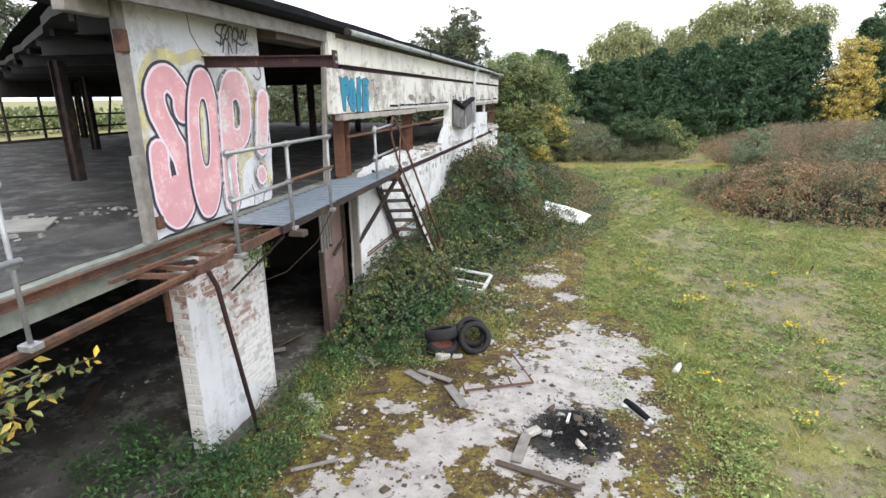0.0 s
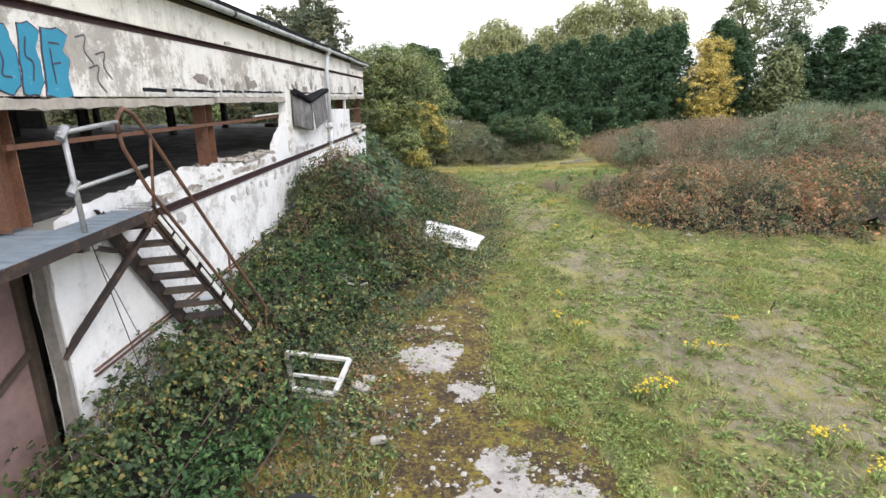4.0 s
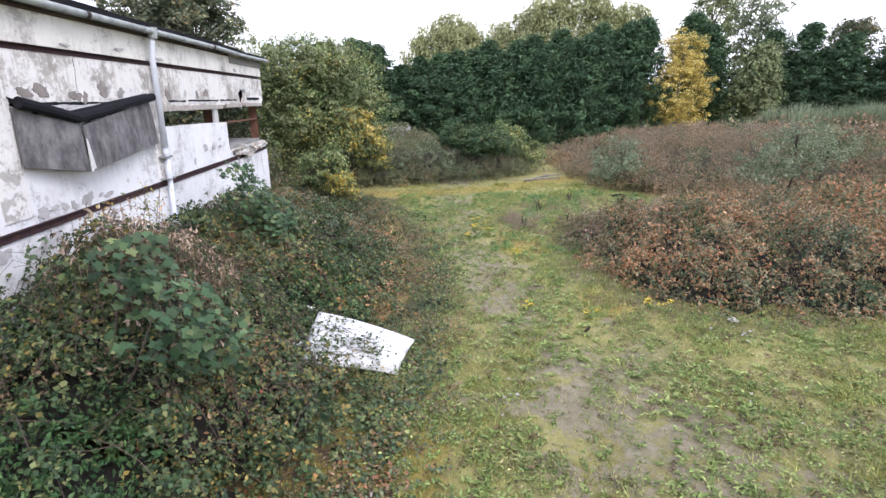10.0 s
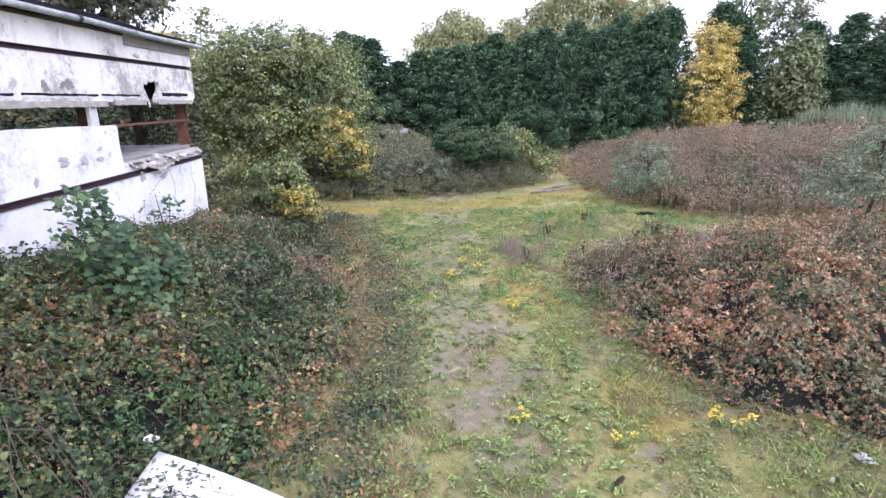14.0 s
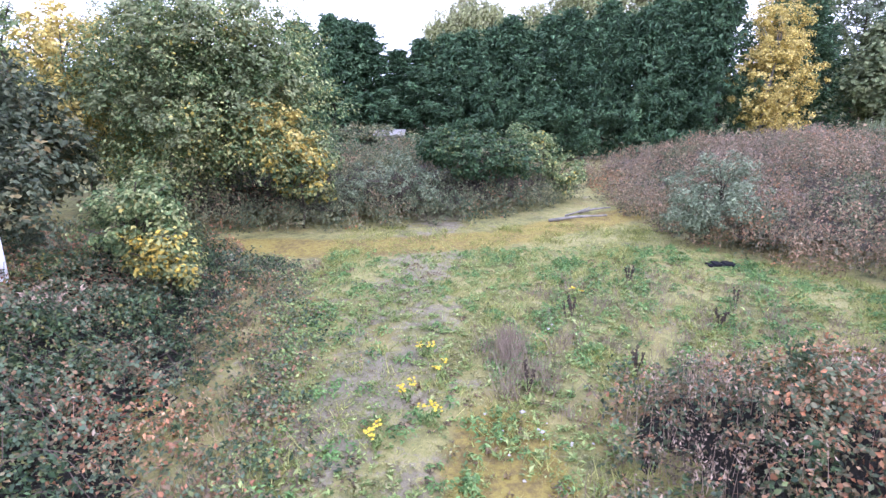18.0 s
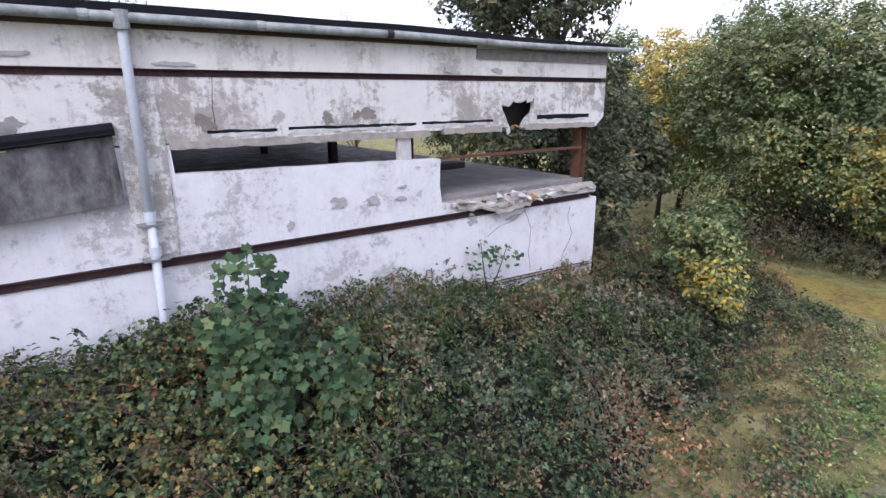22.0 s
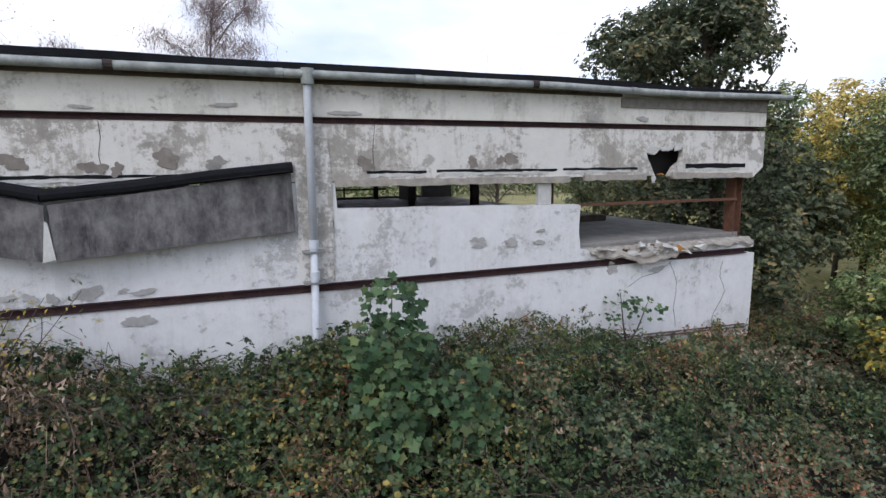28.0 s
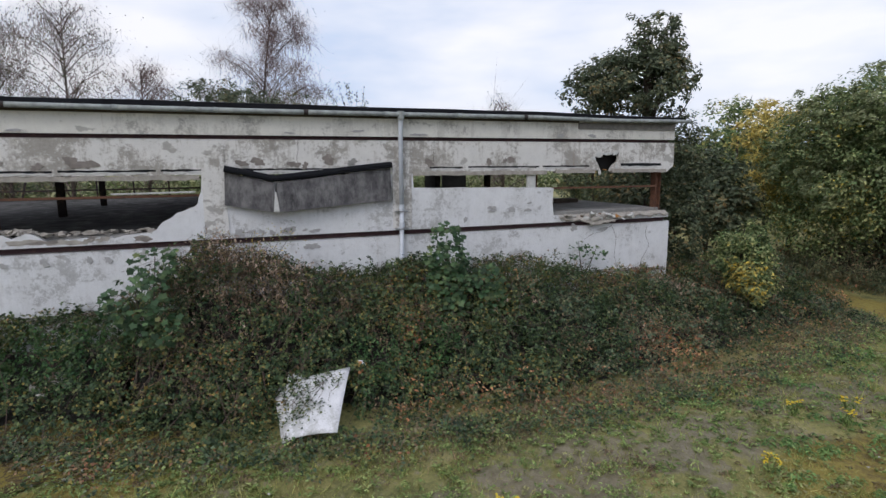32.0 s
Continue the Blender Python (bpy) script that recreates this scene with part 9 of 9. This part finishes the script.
def sward(count, x0, x1, y0, y1, low, leaf, material, name, label, seed, spare=1.0):
    """Low domed clumps of weeds, gathered in drifts and thin on the trodden track."""
    g = np.random.default_rng(seed)
    x, y = g.uniform(x0, x1, count), g.uniform(y0, y1, count)
    trk = np.exp(-((x - np.interp(y, [8, 14, 20, 23, 26, 30, 34, 40], [4.9, 4.6, 3.6, 3.0, 2.8, 2.6, 3.0, 3.5])) / 1.2) ** 2)
    drift = 0.28 + 0.85 * wavy(x, y, 0.9, seed) + 0.8 * wavy(x, y, 2.3, seed + 3)
    ok = (x > np.maximum(edge_at(np.minimum(y, 35)) + 0.05, np.interp(y, [4, 10.9, 11.6, 18], [2.2, 1.8, 0.66, 0.7]))) & (red_canopy(x, y) < 0.08) & (heath_canopy(x, y) < 0.08)
    ok &= g.uniform(0, 1, count) < np.clip(drift * spare - 0.55 * trk, 0.04, 1)
    x, y = x[ok], y[ok]
    rad = 0.06 + 0.16 * g.uniform(0, 1, len(x)) ** 2
    per = (8 + 150 * rad).astype(int)
    j = np.repeat(np.arange(len(x)), per)
    a, q = g.uniform(0, 6.28, len(j)), g.uniform(0, 1, len(j)) ** 0.6
    high = (low * g.uniform(0.5, 1.3, len(x)) * (0.5 + 4 * rad))[j]
    p = np.stack([x[j] + np.cos(a) * q * rad[j], y[j] + np.sin(a) * q * rad[j], 0.01 + high * (1 - q * q) * g.uniform(0.5, 1.1, len(j)) - 0.006 * np.clip(y[j] - 12, 0, 30)], 1)
    out = np.stack([np.cos(a), np.sin(a), 0.5 + 0 * a], 1)
    n = np.stack([0.6 * q * np.cos(a), 0.6 * q * np.sin(a), np.ones(len(a))], 1) + 0.35 * g.normal(size=p.shape)
    v, f = leaf_arrays(p, n, leaf * g.uniform(0.5, 1.4, len(j)), 0.45, seed=seed, spin=out)
    return tagged(fast(name, v, f, material), label, "weeds", kind="stuff")


sward(3600, 0.6, 9.5, 5, 15, 0.10, 0.050, M_WEED, "weed_clumps", "low leafy weed clumps drifting through the grass", 401)
sward(3800, 0.6, 11, 15, 26, 0.09, 0.052, M_WEED, "weed_clumps", "low leafy weed clumps drifting through the grass", 402, 0.8)
sward(5200, 0.6, 13, 26, 37, 0.12, 0.068, M_LUSH, "weed_clumps", "lush green weed clumps before the moss strip", 403, 0.85)
sward(5200, 0.6, 11, 6, 34, 0.08, 0.055, M_OLIVE, "weed_clumps", "dull olive weed clumps in the grass", 404)
sward(1500, 0.6, 11, 6, 36, 0.07, 0.055, M_BROWN, "weed_clumps", "withered brown weed clumps in the grass", 405)
ground_weeds(0.6, 11, 5, 36, 3000, 0.05, M_BROWN, "withered_weeds", "withered brown weeds in the grass", 98)


def fringe(count, h, material, name, label, seed, spread, width=0.006):
    """Straggling growth where the thickets meet the grass."""
    g = np.random.default_rng(seed)
    y = g.uniform(9.0, 36.5, count)
    x = edge_at(y) + rough_edge(edge_at(y), y, 1) + spread * g.normal(size=count) + 0.1
    t = np.where(g.uniform(0, 1, count) < 0.35)[0]
    sx = np.interp(g.uniform(0, 1, len(t)), [0, 0.25, 0.5, 0.75, 1], [6.0, 5.3, 5.9, 8.0, 12.0])
    x[t], y[t] = sx + spread * g.normal(size=len(t)), np.interp(sx + 0 * y[t], [5.3, 5.9, 8.0, 12.0], [25.5, 21.8, 20.6, 19.8]) + 1.6 * spread * g.normal(size=len(t)) + (g.uniform(0, 1, len(t)) < 0.4) * g.uniform(0, 6, len(t)) * (sx < 6)
    per = 8
    p = np.stack([np.repeat(x, per) + g.normal(size=count * per) * 0.06, np.repeat(y, per) + g.normal(size=count * per) * 0.06, -0.03 - 0.006 * np.clip(np.repeat(y, per) - 12, 0, 30)], 1)
    v, f = blade_arrays(p, 0.5, h * np.repeat(g.uniform(0.4, 1.2, count), per) * g.uniform(0.6, 1.1, len(p)), width, seed + 1)
    return tagged(fast(name, v, f, material), label, "grass", kind="stuff")


fringe(1300, 0.12, M_GRASS, "fringe_grass", "rank grass straggling along the bramble edges", 210, 0.28)
fringe(900, 0.26, M_DRY, "fringe_stalks", "dry brown stalks along the bramble edges", 211, 0.25, 0.004)
weed_patch(-4.35, -3.3, 2.6, 5.6, 2600, 0.06, 0.42, M_NETTLE, "weed_bank", "green weeds growing at the brick pillar's foot", 94)
weed_patch(-4.1, -3.2, 5.0, 8.2, 1800, 0.055, 0.36, M_NETTLE, "weed_bank", "green weeds growing at the brick pillar's foot", 95)
weed_patch(-3.9, -3.1, 4.5, 8.4, 1300, 0.05, 0.32, M_WEED, "weed_bank", "paler weeds along the mossy slab", 99)
weed_patch(-5.2, -3.5, 2.6, 5.2, 2600, 0.075, 0.55, M_NETTLE, "weed_bank", "tall green weeds below the walkway", 89)
weed_patch(-4.3, -2.4, 8.0, 9.4, 2200, 0.075, 0.35, M_NETTLE, "weed_bank", "nettles at the dark opening", 88)
weed_patch(-3.4, -2.0, 8.2, 9.3, 450, 0.06, 0.18, M_WEED, "weed_bank", "weeds creeping out over the yard slab", 96)

# ragwort in flower
bm = B()
bmesh.ops.create_cone(bm, cap_ends=True, segments=8, radius1=0.007, radius2=0.018, depth=0.012)
FLORET = bpy.data.meshes.new("flower")
bm.to_mesh(FLORET)
bm.free()
FLORET.materials.append(M_PETAL)


def ragwort(x, y, h, seed):
    r = random.Random(seed)
    gz = -0.006 * max(0, y - 12)
    ob = thing("ragwort_plant", (x, y, gz), "ragwort plant with bright yellow flower heads", "flower", "ragwort in the grass")
    leaves = []
    for k in range(r.randint(3, 5)):
        a = r.uniform(0, 6.28)
        tip = Vector((x + 0.12 * math.cos(a), y + 0.12 * math.sin(a), gz + h * r.uniform(0.7, 1.05)))
        part("stem", tube(B(), [(x + 0.02 * math.cos(a), y + 0.02 * math.sin(a), gz), tip], 0.005, 4, 0.003), M_WEED, ob)
        for _ in range(9):
            leaves.append(Vector((x, y, gz)).lerp(tip, r.uniform(0.1, 0.85)) + Vector((r.uniform(-0.06, 0.06), r.uniform(-0.06, 0.06), 0)))
        for _ in range(6):
            c = tip + Vector((r.uniform(-0.055, 0.055), r.uniform(-0.055, 0.055), r.uniform(-0.02, 0.02)))
            fl = new("flower", FLORET)
            fl.parent = ob
            fl.location = c - Vector((x, y, gz))
            fl.rotation_euler = (r.uniform(-0.4, 0.4), r.uniform(-0.4, 0.4), 0)
    p = np.array(leaves)
    v, f = leaf_arrays(p, np.random.default_rng(seed).normal(size=p.shape) * 0.5 + np.array([0, 0, 1.0]), 0.09, 0.4, seed=seed)
    fast("leaves", v - np.array((x, y, gz)), f, M_WEED, ob)


for k, (x, y, h) in enumerate(((2.75, 11.75, 0.34), (2.95, 11.95, 0.30), (2.55, 11.9, 0.25), (4.3, 10.55, 0.40), (4.5, 10.75, 0.36), (4.15, 8.6, 0.32), (4.3, 13.1, 0.28), (3.9, 13.3, 0.25), (3.4, 7.55, 0.25), (2.4, 8.5, 0.22), (1.9, 14.6, 0.24), (2.3, 14.3, 0.22), (5.1, 14.4, 0.24), (4.6, 10.1, 0.3),
                               (4.6, 21.6, 0.22), (3.4, 22.2, 0.2), (6.0, 21.9, 0.3), (6.2, 21.7, 0.28), (3.2, 29.2, 0.3), (3.5, 28.6, 0.3), (2.9, 28.2, 0.26), (3.7, 29.8, 0.28), (4.0, 26.2, 0.22), (6.4, 33.0, 0.26), (3.4, 30.6, 0.26), (2.2, 15.9, 0.15))):
    ragwort(x, y, h, 100 + k)


# dock stalks gone to brown seed
def dock(x, y, h, seed):
    r = random.Random(seed)
    gz = -0.006 * max(0, y - 12)
    ob = thing("dock_stalk", (x, y, gz), "dark brown seeded dock stalk standing in grass", "weed", "dock stalks in the grass")
    for k in range(r.randint(1, 4)):
        bm = B()
        a = r.uniform(0, 6.28)
        tip = Vector((x + 0.1 * math.cos(a), y + 0.1 * math.sin(a), gz + h * r.uniform(0.7, 1)))
        tube(bm, [(x, y, gz), tip], 0.008, 5, 0.004)
        for _ in range(22):
            c = Vector((x, y, gz)).lerp(tip, r.uniform(0.45, 1)) + Vector((r.uniform(-0.022, 0.022), r.uniform(-0.022, 0.022), 0))
            bmesh.ops.create_cone(bm, cap_ends=True, segments=4, radius1=0.013, radius2=0.006, depth=0.03, matrix=Matrix.Translation(c))
        part("seed_stalk", bm, M_DARK_WOOD, ob)
    p = np.array([[x, y, gz + 0.05]] * 8) + np.random.default_rng(seed).normal(size=(8, 3)) * np.array([0.09, 0.09, 0.03])
    v, f = leaf_arrays(p, np.random.default_rng(seed).normal(size=(8, 3)) * 0.4 + np.array([0, 0, 1.0]), 0.16, 0.35, seed=seed)
    fast("leaves", v - np.array((x, y, gz)), f, M_WEED, ob)


for k, (x, y, h) in enumerate(((6.16, 14.9, 0.42), (6.0, 31.9, 0.55), (6.15, 32.1, 0.5), (4.9, 29.4, 0.6), (6.6, 29.9, 0.5), (8.7, 31.6, 0.45), (9.4, 32.4, 0.5), (4.2, 20.9, 0.2), (7.8, 33.9, 0.5))):
    dock(x, y, h, 140 + k)

# a thin yellowing shrub below the walkway, near the start
ob = thing("elder_shoot", (-3.9, 2.2, 0.0), "thin elder shoot with yellowing leaves below the walkway", "shrub")
g = np.random.default_rng(301)
ps = []
fork = (-3.45, 2.15, 2.72)
part("stem", tube(B(), [(-3.9, 1.7, 0), (-3.8, 1.75, 1.5), (-3.6, 1.9, 2.5), fork], 0.018, 6, 0.009), M_STEMS, ob, smooth=True)
for ex, ey, ez in ((-3.40, 3.02, 2.68), (-3.42, 2.62, 2.78), (-3.38, 2.40, 2.93), (-3.42, 2.52, 2.42), (-3.50, 2.80, 2.50), (-3.45, 2.30, 2.38)):
    part("stem", tube(B(), [fork, ((fork[0] + ex) / 2, (fork[1] + ey) / 2, (fork[2] + ez) / 2 + 0.05), (ex, ey, ez)], 0.008, 5, 0.004), M_STEMS, ob, smooth=True)
    w = g.uniform(0.35, 1.05, (15, 1))
    ps.append(np.array(fork) * (1 - w) + np.array([ex, ey, ez]) * w + g.normal(size=(15, 3)) * 0.035)
p = np.concatenate(ps)
v, f = leaf_arrays(p, g.normal(size=p.shape) * 0.5 + np.array([0.6, -0.4, 0.6]), 0.095 * g.uniform(0.6, 1.2, len(p)), 0.42, seed=302)
fast("leaves", v - np.array((-3.9, 2.2, 0.0)), f, M_YELLOW_SHRUB, ob)

# grass and leaves growing round the pillar's foot, over the slab's end and over the white panel
tall_clump(-4.2, -3.2, 4.0, 8.2, 1700, 0.30, M_GRASS, "rank_grass", "pale long grass at the pillar's foot", 310, 0.005, 0.5)
tall_clump(-0.6, 0.9, 17.4, 19.2, 2200, 0.15, M_GRASS, "rank_grass", "grass growing over the slab's broken end", 311, 0.005, 0.5)
tall_clump(-1.2, -0.2, 14.5, 17.6, 700, 0.22, M_GRASS, "rank_grass", "grass tufts beside the brambles", 312, 0.005, 0.5)
tall_clump(1.7, 2.6, 5.0, 11.4, 2200, 0.13, M_WEED, "lush_grass", "lush grass along the slab's edge", 313, 0.007, 0.6)
tall_clump(0.55, 1.0, 11.5, 18.2, 1800, 0.12, M_GRASS, "lush_grass", "grass creeping over the slab's edge", 314, 0.006, 0.6)
weed_patch(0.4, 8.5, 6.0, 20.0, 9000, 0.045, 0.10, M_WEED, "clover", "low green clover clumps in the grass", 315)
weed_patch(1.0, 9.5, 20.0, 37.0, 9000, 0.05, 0.11, M_WEED, "clover", "low green clover clumps in the grass", 316)
weed_patch(-1.3, 0.55, 19.15, 19.75, 900, 0.07, 0.44, M_BRAMBLE, "creeping_brambles", "bramble shoots before the white panel", 319)
weed_patch(-1.5, -0.5, 19.8, 21.3, 1100, 0.07, 0.80, M_BRAMBLE, "creeping_brambles", "bramble shoots creeping over the white panel", 317)
g = np.random.default_rng(318)
bm = B()
r = random.Random(318)
for k in range(150):
    x, y = r.gauss(-2.4, 0.75), r.gauss(18.9, 0.9)
    z = float(wall_canopy(np.array([x]), np.array([y]))[0])
    if z < 0.5 or x < FX + 0.15:
        continue
    a, ln = r.uniform(0, 6.28), r.uniform(0.4, 1.1)
    mid_ = (x + 0.5 * ln * math.cos(a), y + 0.5 * ln * math.sin(a), z + r.uniform(0.08, 0.34))
    end_ = (max(FX + 0.05, x + ln * math.cos(a)), y + ln * math.sin(a), z + r.uniform(-0.3, 0.2))
    tube(bm, [(x, y, z - 0.15), (0.5 * (x + mid_[0]), 0.5 * (y + mid_[1]) + r.uniform(-0.06, 0.06), z + 0.75 * (mid_[2] - z)), mid_, end_], 0.0045, 3, 0.0025, False)
tagged(part("dry_canes", bm, M_STEMS, None), "tangle of dry brown canes over the bramble hump", "canes", kind="stuff")


def pillar_weeds(x, y):
    s = np.minimum(np.minimum((x + 4.35) * 3, (-3.25 + 0.3 * wavy(x, y, 2.0, 3) - x) * 1.2), np.minimum((y - 3.0) * 1.5, (8.6 - y) * 1.5))
    return np.where(s > 0, np.maximum(0, 0.34 * smooth01(s) * (0.75 + 0.55 * wavy(x, y, 1.8, 6)) + 0.02), 0)


thicket("weed_bank", pillar_weeds, -4.35, -2.5, 3.0, 8.6, 260, 0.06, M_NETTLE, "mixed weeds and brambles round the brick pillar's foot", 320, stems=60, loose=0.6,
        mixes=(("pale_weeds", M_WEED, lambda x, y: 0.6 * field(x, y, 1.4, 2, -0.2, 0.4), 0.055), ("withered_leaves", M_BROWN, lambda x, y: 0.6 * field(x, y, 1.2, 7, 0.0, 0.5), 0.05), ("brambles", M_BRAMBLE, lambda x, y: 0.7 * field(x, y, 1.0, 4, 0.0, 0.5), 0.07)))


def runners(count, size, material, name, label, seed, spread=0.4):
    """Low bramble shoots sprawling out over the grass along the thicket's edge."""
    g = np.random.default_rng(seed)
    c = count // 22
    cy_ = g.uniform(9.5, 36.5, c)
    cx_ = edge_at(cy_) + np.abs(g.normal(size=c)) * spread - 0.1
    a = g.normal(size=c) * 0.8
    j = np.repeat(np.arange(c), 22)
    t = g.uniform(-0.5, 0.5, len(j)) * 0.7
    p = np.stack([cx_[j] + np.cos(a[j]) * t + g.normal(size=len(j)) * 0.05, cy_[j] + np.sin(a[j]) * t + g.normal(size=len(j)) * 0.05, 0.04 + 0.13 * g.uniform(0, 1, len(j)) * np.cos(2 * t) - 0.006 * np.clip(cy_[j] - 12, 0, 30)], 1)
    v, f = leaf_arrays(p, g.normal(size=p.shape) * 0.45 + np.array([0.2, -0.1, 1.0]), size * g.uniform(0.6, 1.3, len(p)), 0.7, seed=seed)
    return tagged(fast(name, v, f, material), label, "brambles", kind="stuff")


runners(7000, 0.075, M_BRAMBLE, "bramble_runners", "green bramble runners creeping over the grass", 330)
runners(6000, 0.065, M_BRAMBLE_DULL, "bramble_runners", "browning bramble runners creeping over the grass", 331, 0.5)
runners(3500, 0.055, M_BROWN, "bramble_runners", "withered bramble runners at the grass edge", 332, 0.5)
runners(4500, 0.055, M_WEED, "edge_weeds", "fresh green weeds along the bramble edge", 333, 0.6)
weed_patch(0.4, 0.95, 11.0, 18.3, 1800, 0.05, 0.08, M_WEED, "edge_weeds", "weeds creeping over the slab's edge", 334)
weed_patch(1.5, 2.5, 5.0, 11.3, 1800, 0.055, 0.10, M_WEED, "edge_weeds", "weeds creeping over the slab's edge", 335)
weed_patch(-5.9, -4.9, 4.4, 5.6, 700, 0.07, 0.4, M_NETTLE, "weed_bank", "weeds sprouting on the ground storey floor", 336)

g = np.random.default_rng(350)
n_f = 7000
fx_, fy_ = g.uniform(2.3, 12, n_f), g.uniform(-6, 5, n_f)
ok = g.uniform(0, 1, n_f) < np.clip(0.45 + 0.5 * wavy(fx_, fy_, 1.6, 2) + 0.4 * wavy(fx_, fy_, 4.2, 5), 0.05, 1)
fx_, fy_ = np.repeat(fx_[ok], 7), np.repeat(fy_[ok], 7)
v, f = blade_arrays(np.stack([fx_ + g.normal(size=len(fx_)) * 0.08, fy_ + g.normal(size=len(fx_)) * 0.08, np.full(len(fx_), -0.02)], 1), 0.75, g.uniform(0.04, 0.14, len(fx_)), 0.009, 351)
tagged(fast("grass", v, f, M_GRASS), "short uneven grass beside the yard's start", "grass", kind="stuff")

# wispy shoots standing out of the bramble hump against the wall
ob = thing("wispy_shoot", (-2.9, 19.2, 1.6), "wispy yellow-green shoots standing out of the brambles", "shrub")
g = np.random.default_rng(360)
ps = []
for k in range(9):
    tip = Vector((-2.95 + 0.3 * math.sin(k * 2.2), 18.5 + 0.24 * k, 3.0 - 0.35 * abs(math.sin(k * 1.7)) + 0.05 * k))
    foot = Vector((-2.9 + 0.1 * math.sin(k), 18.9 + 0.08 * k, 1.6))
    part("stem", tube(B(), [foot, foot.lerp(tip, 0.55) + Vector((0.05, -0.05, 0.1)), tip], 0.008, 5, 0.003), M_STEMS, ob, smooth=True)
    w = g.uniform(0.25, 1.0, (46, 1))
    ps.append(np.array(foot) * (1 - w) + np.array(tip) * w + g.normal(size=(46, 3)) * np.array([0.10, 0.12, 0.09]))
p = np.concatenate(ps)
v, f = leaf_arrays(p, g.normal(size=p.shape) * 0.6 + np.array([0.5, 0, 0.7]), 0.062, 0.4, seed=361)
fast("foliage", v - np.array((-2.9, 19.2, 1.6)), f, M_YELLOW_SHRUB, ob)
